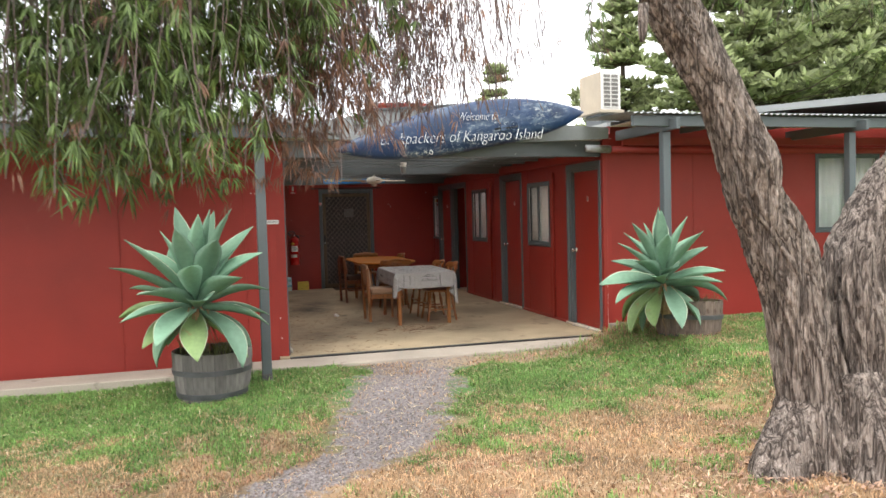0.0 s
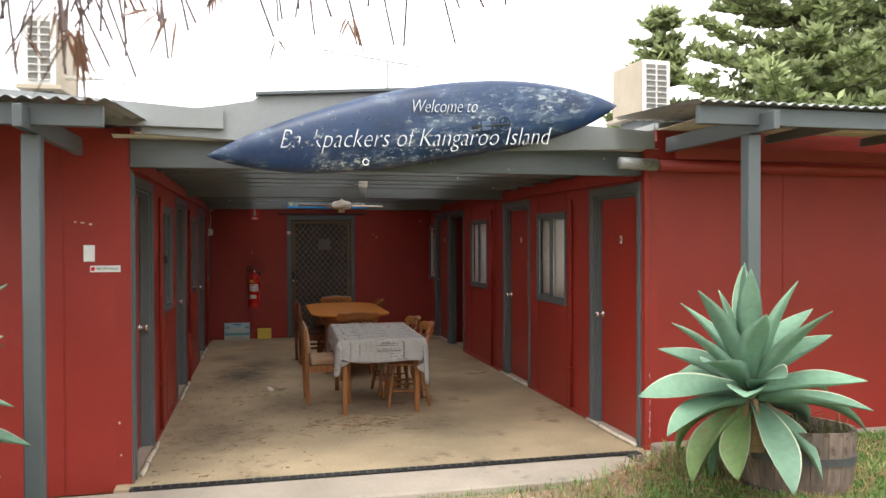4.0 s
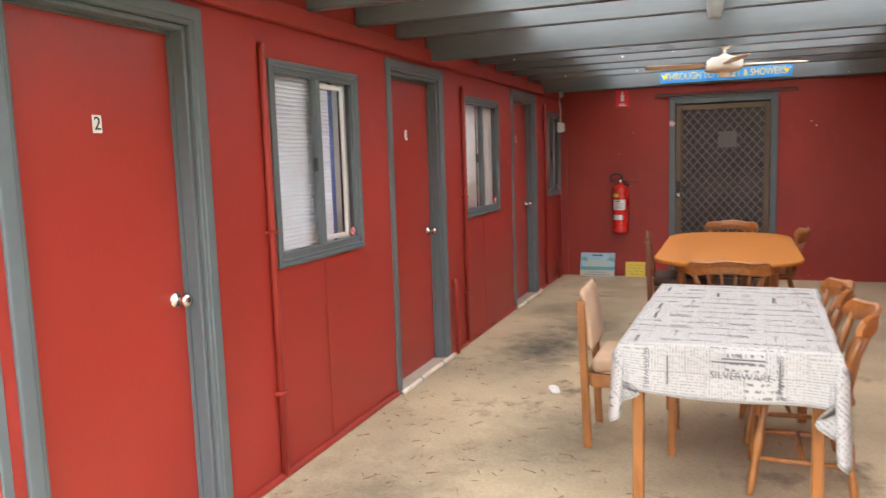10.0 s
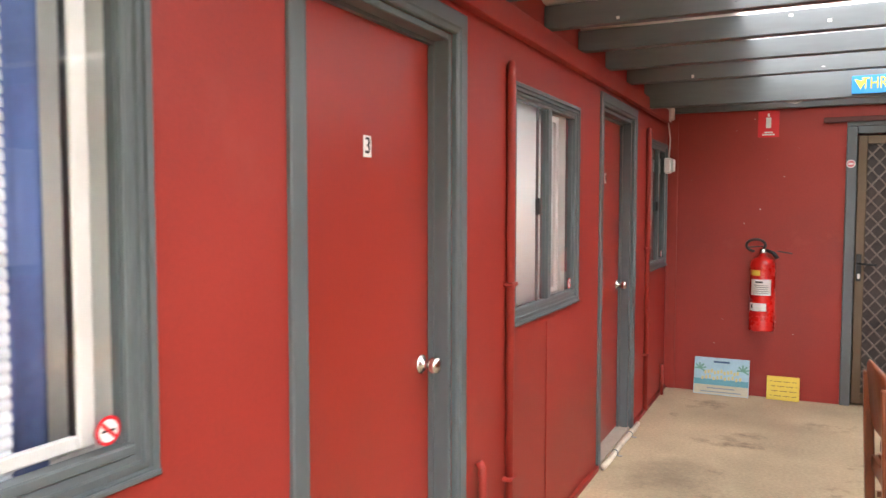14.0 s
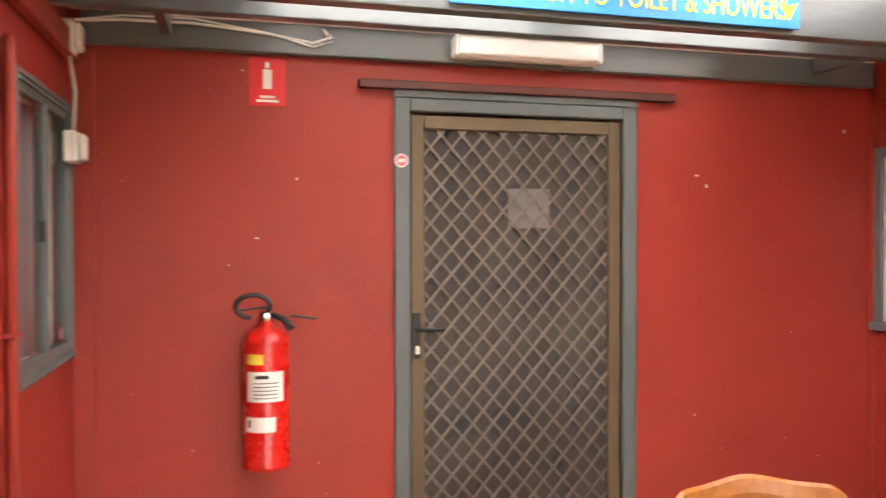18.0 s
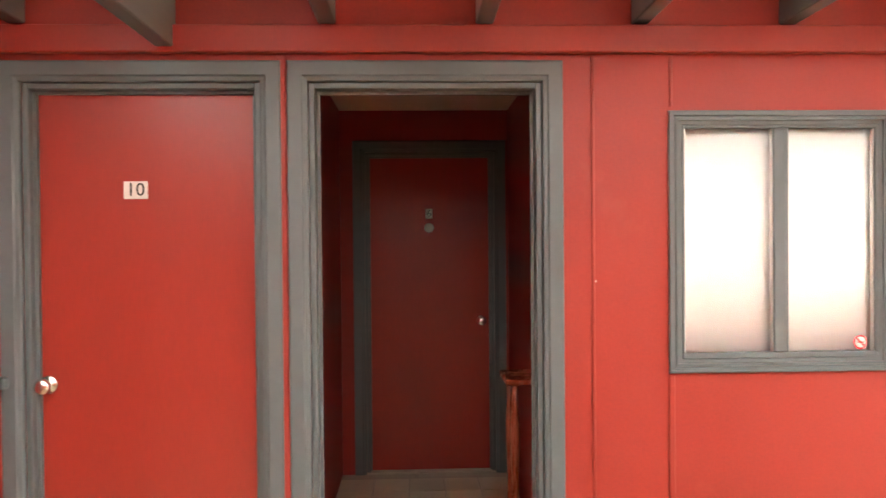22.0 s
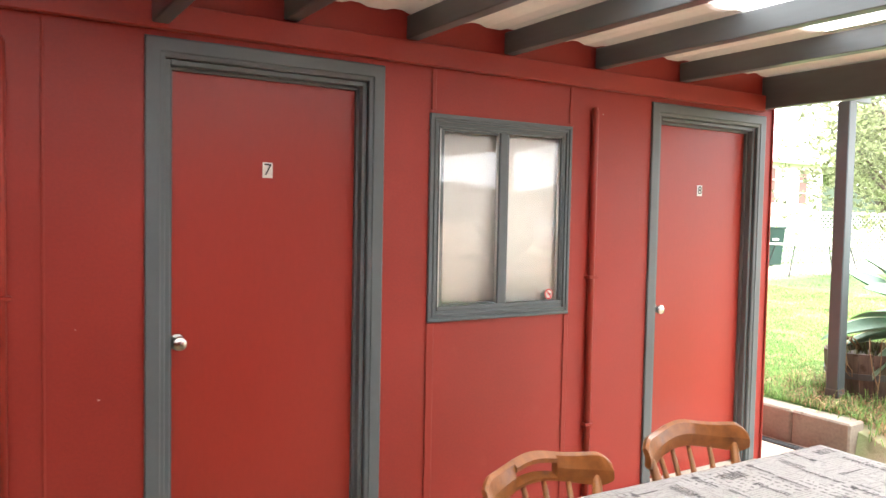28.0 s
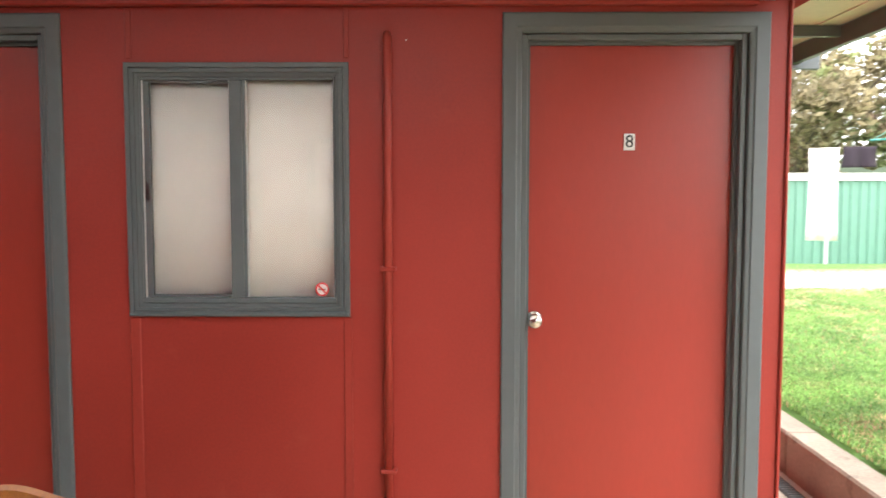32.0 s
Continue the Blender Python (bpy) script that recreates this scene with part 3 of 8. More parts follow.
nt.links.new(nt.nodes["Principled BSDF"].outputs[0], mx.inputs[2])
nt.links.new(mx.outputs[0], nt.nodes["Material Output"].inputs[0])
wn = bpy.data.objects["window_2"]
part("fly_screen", box(0.085, 0.382, 0.02, 0.0205, WZ0 + 0.08, WZ1 - 0.085), SCREEN, wn, "grey fly screen over the sliding half")
for a in ((0.06, 0.085, 0.008, 0.026, WZ0 + 0.07, WZ1 - 0.075), (0.085, 0.383, 0.008, 0.026, WZ1 - 0.085, WZ1 - 0.075), (0.085, 0.383, 0.008, 0.026, WZ0 + 0.07, WZ0 + 0.08)):
    part("sash_rail", box(*a, 0.002), GREY, wn)

# white paint flecks and drips on the joists
fleck_r = random.Random(21)
for k in range(26):
    y = fleck_r.choice(BIG + SMALL)
    z0 = 2.17 if y in BIG else 2.25
    x, z, w, h = fleck_r.uniform(0.8, 4.0), fleck_r.uniform(z0, 2.32), fleck_r.uniform(0.003, 0.009), fleck_r.uniform(0.003, 0.02)
    tagged(part("paint_fleck", box(x - w, x + w, y - 0.0312, y - 0.0302, z - h / 2, z + h / 2), WHITE), "white fleck of paint on a joist", "fleck", "paint flecks")

# ---- ground: one sheet to the horizon, raised lawn beside the east wing ----
def step(v, a, b):
    k = min(1.0, max(0.0, (v - a) / (b - a)))
    return k * k * (3 - 2 * k)


def ground_z(x, y):
    if y > 7.02:
        return -0.06 - 0.06 * step(-x, -0.2, 1.6)
    z = -0.02 + 0.24 * step(x, 3.3, 4.25) * step(-y, -7.3, -6.9) - 0.07 * step(-x, -0.2, 1.6)
    z += 0.015 * noise.noise(Vector((x * 0.8, y * 0.8, 3.0))) + 0.05 * step(-y, 1.0, 8.0)
    return z


def lines(a, b, n, far):
    near = list(np.linspace(a, b, n))
    return [-far, -60, a - 20] + near + [b + 20, 90, far]


gx = lines(-8, 18, 105, 420)
gy = sorted(lines(-9, 9, 73, 420) + [7.0, 7.04])
gverts = [(x, y, ground_z(x, y)) for y in gy for x in gx]
n = len(gx)
gfaces = [(j * n + i, j * n + i + 1, (j + 1) * n + i + 1, (j + 1) * n + i) for j in range(len(gy) - 1) for i in range(n - 1)]


def lawn_material():
    m = surface("patchy_lawn", (0.27, 0.18, 0.1), 0.95, 0.6, 1.6, 130, 0.8, bump_scale=70)
    nt = m.node_tree
    bsdf = nt.nodes["Principled BSDF"]
    straw = bsdf.inputs["Base Color"].links[0].from_socket
    co = nt.nodes.new("ShaderNodeTexCoord")

    def noise_tex(scale, detail=4):
        t = nt.nodes.new("ShaderNodeTexNoise")
        t.inputs["Scale"].default_value, t.inputs["Detail"].default_value = scale, detail
        nt.links.new(co.outputs["Object"], t.inputs["Vector"])
        return t.outputs["Fac"]

    def math2(op, a, b):
        t = nt.nodes.new("ShaderNodeMath")
        t.operation = op
        for k, v in enumerate((a, b)):
            if isinstance(v, (int, float)):
                t.inputs[k].default_value = v
            else:
                nt.links.new(v, t.inputs[k])
        return t.outputs[0]

    def mix(fac, a, colour):
        t = nt.nodes.new("ShaderNodeMix")
        t.data_type = "RGBA"
        nt.links.new(fac, t.inputs[0])
        nt.links.new(a, t.inputs[6])
        if isinstance(colour, tuple):
            t.inputs[7].default_value = rgb(colour)
        else:
            nt.links.new(colour, t.inputs[7])
        return t.outputs[2]

    def band(v, a, b):
        t = nt.nodes.new("ShaderNodeMapRange")
        t.clamp = True
        t.inputs["From Min"].default_value, t.inputs["From Max"].default_value = a, b
        nt.links.new(v, t.inputs["Value"])
        return t.outputs[0]

    sep = nt.nodes.new("ShaderNodeSeparateXYZ")
    nt.links.new(co.outputs["Object"], sep.inputs[0])
    x, y = sep.outputs[0], sep.outputs[1]
    # greener near the buildings and on the eastern lawn
    lush = math2("MAXIMUM", band(y, 3.6, 6.2), band(x, 4.0, 6.5))
    lush = band(math2("ADD", lush, math2("MULTIPLY", noise_tex(2.6, 8), 1.5)), 0.85, 1.55)
    out = mix(lush, straw, (0.085, 0.17, 0.04))
    # gravel path from the lawn to the courtyard
    xc = math2("MINIMUM", math2("ADD", math2("MULTIPLY", y, 0.333), -0.57), math2("ADD", math2("MULTIPLY", y, 1.1), -3.79))
    off = math2("ABSOLUTE", math2("SUBTRACT", x, xc), 0.0)
    width = math2("ADD", math2("MULTIPLY", y, 0.075), math2("MULTIPLY", noise_tex(5.0, 12), 0.9))
    path = math2("MULTIPLY", band(math2("SUBTRACT", width, off), 0.36, 0.47), band(y, 2.2, 3.4))
    grit = nt.nodes.new("ShaderNodeValToRGB")
    grit.color_ramp.elements[0].position, grit.color_ramp.elements[1].position = 0.35, 0.68
    grit.color_ramp.elements[0].color, grit.color_ramp.elements[1].color = (0.11, 0.09, 0.085, 1), (0.34, 0.3, 0.285, 1)
    nt.links.new(noise_tex(60, 6), grit.inputs[0])
    out = mix(path, out, grit.outputs[0])
    # trodden earth along the front apron
    du = math2("MULTIPLY", math2("SUBTRACT", x, 2.9), 0.87)
    dv = math2("MULTIPLY", math2("SUBTRACT", y, 6.85), 2.4)
    away = math2("SQRT", math2("ADD", math2("MULTIPLY", du, du), math2("MULTIPLY", dv, dv)), 0.0)
    out = mix(band(math2("SUBTRACT", math2("ADD", math2("MULTIPLY", noise_tex(4.0, 6), 0.7), 0.85), away), 0.0, 0.35), out, (0.33, 0.255, 0.18))
    # worn earth track across the eastern lawn
    worn = band(math2("ABSOLUTE", math2("SUBTRACT", x, 12.8), 0.0), 1.7, 0.7)
    out = mix(worn, out, (0.42, 0.37, 0.3))
    nt.links.new(out, bsdf.inputs["Base Color"])
    return m


ground = new("ground", mesh_of("ground", gverts, gfaces, lawn_material(), True))
tagged(ground, "patchy dry and green lawn with a gravel path", "ground", kind="structure")


# ---- apron, drains, low retaining wall ----
def slab(name, a, material, label, bevel=0.008):
    return tagged(part(name, box(*a, bevel), material), label, "pavement", kind="structure")


slab("pavement_front", (-7.0, 4.2, 7.1, 7.72 - 0.155, -0.2, -0.008), CONCRETE_PALE, "narrow weathered concrete apron along the front")
slab("pavement_side", (4.21, 12.0, 7.1, 7.635, -0.2, -0.004), CONCRETE_PALE, "concrete strip between the east wing and the low wall")
rwall = thing("retaining_wall", pose(0, 0, 0), "low concrete block retaining wall edging the raised lawn", "wall", kind="structure")
for a, b in ((4.02, 4.42), (4.424, 5.4), (5.404, 6.9), (6.904, 12.0)):
    part("block", box(a, b, 6.93, 7.1, -0.08, 0.215, 0.012), KERB, rwall)


def drain(name, x0, x1, y0, y1, label):
    """A black plastic channel grate with its slots."""
    d = thing(name, pose(0, 0, 0), label, "drain", "channel drains", "structure")
    along = x1 - x0 > y1 - y0
    part("channel", box(x0, x1, y0, y1, -0.06, 0.0015), BLACK, d)
    length = (x1 - x0) if along else (y1 - y0)
    nslots = int(length / 0.03)
    for k in range(nslots):
        s = (x0 if along else y0) + (k + 0.5) * length / nslots
        if nslots > 120 and k % 2:
            continue
        bm = box(s - 0.006, s + 0.006, y0 + 0.012, y1 - 0.012, 0.0015, 0.006) if along else box(x0 + 0.012, x1 - 0.012, s - 0.006, s + 0.006, 0.0015, 0.006)
        part("bar", bm, GREY, d)


drain("drain_front", XL, 4.205, 7.567, 7.645, "black channel grate across the courtyard mouth")
drain("drain_side", 4.155, 6.2, 7.15, 7.23, "black channel grate beside the low wall")
drain("drain_link", 4.07, 4.15, 7.15, 7.564, "black channel grate turning towards the low wall")

# ---- trim on the walls: battens, skirting pipes, corner strips ----
def strip(name, a, material, label, cat="trim"):
    return tagged(part(name, box(*a, 0.003), material), label, cat, kind="structure")


for y, half in ((10.036, 0.02), (9.24, 0.016), (12.74, 0.011)):
    strip("batten", (XR - 0.006, XR - 0.0005, y - half, y + half, 0.03, WZ0 - 0.004), RED_TRIM, "red painted cover strip below a window")
    strip("batten", (XR - 0.006, XR - 0.0005, y - half * 0.6, y + half * 0.6, WZ1 + 0.002, 2.13), RED_TRIM, "red painted cover strip above a window")
for y, half in ((13.02, 0.006), (11.575, 0.006), (14.11, 0.015)):
    strip("batten", (XR - 0.006, XR - 0.0005, y - half, y + half, 0.03, 2.13), RED_TRIM, "red painted wall joint strip")
for y in (9.66, 12.36):
    strip("batten", (XL + 0.0005, XL + 0.006, y - 0.006, y + 0.006, 0.03, WZ0 - 0.03), RED_TRIM, "red painted wall joint strip")
for x in (-1.18, -3.6, 0.07):
    strip("joint", (x - 0.005, x + 0.005, YFL - 0.003, YFL - 0.0005, -0.04, 2.4), RED_TRIM, "sheet joint of the red wall")
for x in (5.51, 6.74, 8.9, 10.1):
    strip("joint", (x - 0.005, x + 0.005, YFR - 0.003, YFR - 0.0005, -0.04, 2.3), RED_TRIM, "sheet joint of the red wall")
strip("corner_strip", (XR - 0.012, XR + 0.04, YFR - 0.012, YFR - 0.0005, -0.003, 2.3), RED_TRIM, "red corner strip of the east wing")
strip("corner_strip", (XL + 0.0005, XL + 0.012, YFL, YFL + 0.035, 0.0, 2.14), GREY, "dark corner strip of the west wing")
strip("corner_strip", (XL + 0.0005, XL + 0.085, YB - 0.014, YB - 0.0005, 0.0, 2.2), RED_TRIM, "red strip in the back corner")
strip("corner_strip", (XR - 0.03, XR - 0.0005, YB - 0.032, YB - 0.0005, 0.0, 2.2), RED_TRIM, "red strip in the back corner")
for x0, x1, ya, yb in ((XL + 0.0005, XL + 0.022, 8.785, 10.48), (XL + 0.0005, XL + 0.022, 11.47, 13.26), (XL + 0.0005, XL + 0.022, 14.25, YB - 0.04), (XR - 0.022, XR - 0.0005, 8.69, 10.27), (XR - 0.022, XR - 0.0005, 11.26, 13.11)):
    strip("baseboard", (x0, x1, ya, yb, 0.0, 0.03), RED_TRIM, "red painted skirting strip along the floor")


# ---- wall pipes ----
def bar(name, points, r, material, label, cat="pipe", seg=10, group=""):
    return tagged(part(name, tube(points, r, seg), material, None, "", None, True), label, cat, group)


def wall_conduit(x, y, top, toward):
    p = thing("wall_conduit", pose(x, y, 0.0), "red painted conduit fixed up the wall", "conduit", "wall conduits")
    part("tube", tube([(0, 0, 0.02), (0, 0, top - 0.02), (0.0, 0, top)], [0.017, 0.017, 0.011], 10), RED_TRIM, p, smooth=True)
    for z in (1.18, 0.42):
        part("saddle", box(-0.022, 0.022, -0.03, 0.03, z - 0.008, z + 0.008, 0.004), RED_TRIM, p)
    return p


for y in (11.7, 9.09):
    wall_conduit(XR - 0.018, y, 2.04, -1)
for y, top in ((9.165, 2.03), (11.86, 2.03), (14.6, 2.03)):
    wall_conduit(XL + 0.018, y, top, 1)
bar("stub_pipe", [(XL + 0.03, 11.56, 0.0), (XL + 0.03, 11.56, 0.55), (XL + 0.015, 11.56, 0.575)], 0.016, RED_TRIM, "short red painted pipe stub on the wall")
bar("stub_pipe", [(XL + 0.03, 15.2, 0.0), (XL + 0.03, 15.2, 0.24)], 0.014, RED_TRIM, "short red painted pipe stub in the corner")
for x, ya, yb in ((XL + 0.04, 7.86, 8.72), (XL + 0.04, 10.5, 11.46), (XL + 0.04, 13.28, 14.25), (XR - 0.04, 7.72, 8.65), (XR - 0.04, 10.3, 11.24)):
    pts = [(x + 0.004 * math.sin(i * 1.7), ya + (yb - ya) * i / 6, 0.017) for i in range(7)]
    pipe = bar("sill_pipe", pts, 0.016, PIPE_WHITE, "worn cream plastic pipe along a door sill", group="sill pipes")
    inward = 1 if x < 2 else -1
    for share in (0.3, 0.72):
        cy = ya + (yb - ya) * share
        clip = tube([(x + 0.019 * math.cos(a), cy, 0.017 + 0.019 * math.sin(a)) for a in np.linspace(-0.9, math.pi + 0.9, 12)], 0.004, 6)
        box(min(x + inward * 0.018, x + inward * 0.045), max(x + inward * 0.018, x + inward * 0.045), cy - 0.007, cy + 0.007, 0.0005, 0.004, 0, clip)
        part("clip", clip, ZINC, pipe, "dull metal saddle clip")

# ---- roofs, fascias, verandahs ----
def panel(name, outline, y0, y1, material, label, cat="fascia"):
    """An upright board with the given x, z outline, from y0 to y1."""
    bm = bmesh.new()
    a = [bm.verts.new((x, y0, z)) for x, z in outline]
    b = [bm.verts.new((x, y1, z)) for x, z in outline]
    bm.faces.new(a)
    bm.faces.new(b[::-1])
    for i in range(len(a)):
        j = (i + 1) % len(a)
        bm.faces.new((a[j], a[i], b[i], b[j]))
    return tagged(part(name, bm, material), label, cat, kind="structure")


def corrugated(name, x0, x1, y0, y1, z0, z1, material, label, pitch=0.076, amp=0.009, thick=0.004):
    """A corrugated iron sheet: waves across x, falling from z1 at y1 to z0 at y0."""
    nw = int((x1 - x0) / pitch * 8)
    verts, faces = [], []
    for k in range(nw + 1):
        x = x0 + (x1 - x0) * k / nw
        w = amp * math.cos(2 * math.pi * k / 8)
        for y, z in ((y0, z0), (y1, z1)):
            verts += [(x, y, z + w), (x, y, z + w + thick)]
    for k in range(nw):
        a, b = 4 * k, 4 * k + 4
        faces += [(a, a + 2, b + 2, b), (a + 1, b + 1, b + 3, a + 3), (a, b, b + 1, a + 1), (a + 2, a + 3, b + 3, b + 2)]
    return tagged(new(name, mesh_of(name, verts, faces, material)), label, "roof", kind="structure")


panel("fascia_west", [(-9, 2.5), (XL + 0.62, 2.4), (XL + 0.62, 2.52), (-9, 3.2)], 7.5, 7.54, ROOF_GREY, "pale grey fascia of the west wing roof")
panel("fascia_centre", [(XL + 0.1, 2.36), (XL + 0.53, 2.34), (1.6, 2.31), (3.3, 2.31), (4.3, 2.35), (4.3, 2.48), (3.55, 2.52), (3.3, 2.68), (2.6, 2.73), (1.35, 2.64), (1.3, 2.6), (XL + 0.53, 2.55), (XL + 0.1, 2.5)], 7.54, 7.57, ROOF_GREY, "grey sheet fascia over the courtyard mouth")
panel("fascia_cap", [(1.32, 2.635), (2.6, 2.727), (3.29, 2.677), (3.29, 2.695), (2.6, 2.745), (1.32, 2.655)], 7.5, 7.6, GREY, "dark capping on the fascia")
panel("roof_west", [(-9, 3.1), (XL + 0.3, 2.46), (XL + 0.3, 2.5), (-9, 3.2)], 7.545, 16.5, ROOF_GREY, "pale grey sheet roof of the west wing", "roof")
panel("roof_east", [(4.31, 2.5), (12.6, 3.26), (12.6, 3.4), (4.31, 2.55)], 7.575, 16.5, ROOF_GREY, "pale grey sheet roof of the east wing", "roof")
panel("fascia_east", [(4.31, 2.5), (12.6, 3.22), (12.6, 3.39), (4.31, 2.54)], 7.5, 7.55, ROOF_GREY, "pale grey fascia of the east wing roof")
for nm, x0, x1, zf, zb in (("verandah_roof_west", -9.0, 0.62, 2.37, 2.45), ("verandah_roof_east", 3.95, 12.5, 2.5, 2.56)):
    corrugated(nm, x0, x1, 6.38, 7.5, zf, zb, ZINC, "corrugated iron verandah roof with a ragged edge")
for nm, x0, x1, z in (("verandah_beam", -9.0, 0.56, 2.24), ("verandah_beam", 4.0, 12.5, 2.37)):
    tagged(part(nm, box(x0, x1, 6.44, 6.49, z, z + 0.115, 0.004), GREY), "grey painted front board of the verandah", "beam", kind="structure")
for x, z in ((0.197, 2.3), (4.445, 2.42), (-3.3, 2.3), (6.88, 2.42), (9.5, 2.42), (-6.6, 2.3)):
    tagged(part("verandah_bearer", box(x - 0.022, x + 0.022, 6.3, 7.6, z - 0.09, z + 0.025, 0.004), GREY), "grey bracket beam from post to wall", "beam", kind="structure")
    zb = ground_z(x, 6.56) - 0.04
    post = thing("verandah_post", pose(x, 6.56, zb), "slate-grey square verandah post standing in the lawn", "post", "verandah posts")
    part("shaft", box(-0.045, 0.045, -0.045, 0.045, 0.0, z - 0.095 - zb, 0.006), GREY, post)
    part("post_shoe", box(-0.048, 0.048, -0.048, 0.048, 0.0, 0.12, 0.003), RUST, post, "rusty metal post shoe")
for x in (-0.5, -1.9, 5.3, 6.2):
    z = 2.34 if x < 2 else 2.47
    tagged(part("rafter", box(x - 0.022, x + 0.022, 6.5, 7.56, z - 0.055, z + 0.01, 0.003), GREY), "grey verandah rafter", "rafter", kind="structure")
tagged(part("soffit_east", box(4.3, 12.4, 6.5, 7.49, 2.486, 2.492), SHEET), "cream soffit sheet under the east verandah roof", "soffit", kind="structure")
for k in range(3):
    tagged(part("soffit_batten", box(4.3, 12.4, 6.62 + k * 0.32, 6.65 + k * 0.32, 2.478, 2.4855), SHEET), "cream soffit batten", "batten", kind="structure")
tagged(part("eaves_board", box(4.46, 12.4, 7.49, 7.53, 2.27, 2.36, 0.003), RED_TRIM), "faded red board along the eaves", "board", kind="structure")
bar("downpipe", [(4.33, 7.53, 2.22), (8.0, 7.53, 2.2), (12.4, 7.53, 2.18)], 0.042, RED_TRIM, "red painted stormwater pipe along the eaves", seg=14)
bar("pipe_end", [(4.0, 7.53, 2.235), (4.31, 7.53, 2.222)], [0.044, 0.047], ZINC, "grey pipe end at the courtyard corner", seg=14)
tagged(part("soffit_strip", box(XL + 0.05, 1.7, 7.575, 7.64, 2.36, 2.375), SHEET), "cream soffit strip under the fascia", "soffit", kind="structure")
tagged(part("soffit_strip", box(3.4, 4.2, 7.575, 7.64, 2.36, 2.375), SHEET), "cream soffit strip under the fascia", "soffit", kind="structure")
tagged(part("roof_purlin", box(2.3, 2.44, 7.65, 15.5, TOP + 0.02, TOP + 0.08), ZINC), "steel purlin lying over the roof sheets", "purlin", kind="structure")
# plain outer walls that close the two wings
for nm, a in (("wall_west_end", (-9.1, -9.0, YFL, 16.5, -0.1, 3.1)), ("wall_east_end", (12.38, 12.48, YFR, 16.5, -0.1, 3.2)), ("wall_rear", (-9.0, 12.38, 16.4, 16.5, -0.1, 2.6))):
    tagged(part(nm, box(*a), RED), "plain red outer wall", "wall", kind="structure")

# ---- passage behind the open doorway ----
PY0, PY1, PX = 13.06, 14.12, 6.42
tagged(part("passage_floor", box(XR + 0.1, PX + 0.1, PY0, PY1, -0.1, -0.001), CONCRETE_PALE), "bed of the tiled passage floor", "floor", kind="structure")
TILE = shade_by(surface("cream_floor_tile", (0.5, 0.42, 0.3), 0.4, 0.1, 5, 60), 0.88, 1.08)
tile_me = None
pf = thing("tiled_floor", pose(0, 0, 0), "cream tiled passage floor", "floor", kind="structure")
for i in range(9):
    for j in range(5):
        a, b = XR + 0.11 + i * 0.24, PY0 + 0.005 + j * 0.212
        if a + 0.23 > PX + 0.09:
            continue
        if tile_me is None:
            t0 = part("tile", box(0, 0.232, 0, 0.205, 0, 0.008, 0.002), TILE, pf, m=pose(a, b, 0))
            tile_me = t0.data
        else:
            t1 = new("tile", tile_me)
            t1.parent, t1.matrix_basis = pf, pose(a, b, 0)
for nm, a in (("passage_wall_north", (XR + 0.1, PX, PY1, PY1 + 0.08, 0, 2.4)), ("passage_wall_south", (XR + 0.1, PX, PY0 - 0.08, PY0, 0, 2.4))):
    tagged(part(nm, box(*a), RED), "dark red passage wall", "wall", kind="structure")
wall("passage_wall_end", pose(PX, PY1, 0, 0, 0, -90), PY1 - PY0, 2.4, [(0.08 + HIDE, 0.08 + DW - HIDE, 0, DH - HIDE)], RED)
tagged(part("passage_ceiling", box(XR + 0.1, PX + 0.1, PY0, PY1, 2.3, 2.34), SHEET), "pale passage ceiling", "ceiling", kind="structure")
d6 = door("door_8", pose(PX, PY1 - 0.08, 0, 0, 0, -90), "6", "right", "closed red door numbered 6 at the end of a passage", 0.05)
part("sticker", lathe([(0.03, 0.0), (0.03, 0.001)], 20), PAPER, d6, "round no-smoking sticker", pose(0.48, 0.049, 1.56, 90))
tagged(part("passage_notice", box(4.75, 5.05, PY1 - 0.012, PY1 - 0.001, 1.62, 1.9, 0.002), PAPER), "framed notice on the passage wall", "notice")
WOOD_RED = surface("red_varnished_wood", (0.16, 0.03, 0.012), 0.25, 0.25, 3, 40, streak=(3, 3, 0.4))
hs = thing("side_stand", pose(4.68, PY0 + 0.14, 0.008), "tall red-brown varnished stand with turned legs", "stand")
for x in (-0.08, 0.08):
    for y in (-0.06, 0.06):
        part("leg", lathe([(0.012, 0), (0.017, 0.06), (0.011, 0.14), (0.019, 0.36), (0.012, 0.44), (0.021, 0.7), (0.014, 0.8), (0.017, 0.9)], 10), WOOD_RED, hs, m=pose(x, y, 0), smooth=True)
part("top", box(-0.12, 0.12, -0.1, 0.1, 0.9, 0.925, 0.006), WOOD_RED, hs)
part("lower_shelf", box(-0.09, 0.09, -0.07, 0.07, 0.3, 0.315, 0.004), WOOD_RED, hs)

# ---- back door with its security grille ----
bd = thing("back_door", pose(BD0, YB, 0), "closed bronze security door with a diamond grille", "door", kind="structure")
W, H = BD1 - BD0, BDH
for a in ((0, 0.07, -0.025, 0.02, 0, H), (W - 0.07, W, -0.025, 0.02, 0, H), (0.07, W - 0.07, -0.025, 0.02, H - 0.06, H)):
    part("architrave", box(*a, 0.006), GREY, bd)
part("door_hood", box(-0.155, W + 0.19, -0.05, -0.001, H + 0.03, H + 0.066, 0.004), surface("dark_maroon_timber", (0.1, 0.022, 0.018), 0.5, 0.2, 3, 50, 0.1), bd, "dark timber drip board above the door")
part("head_board", box(0.0, W, -0.03, -0.002, H + 0.001, H + 0.029), GREY, bd)
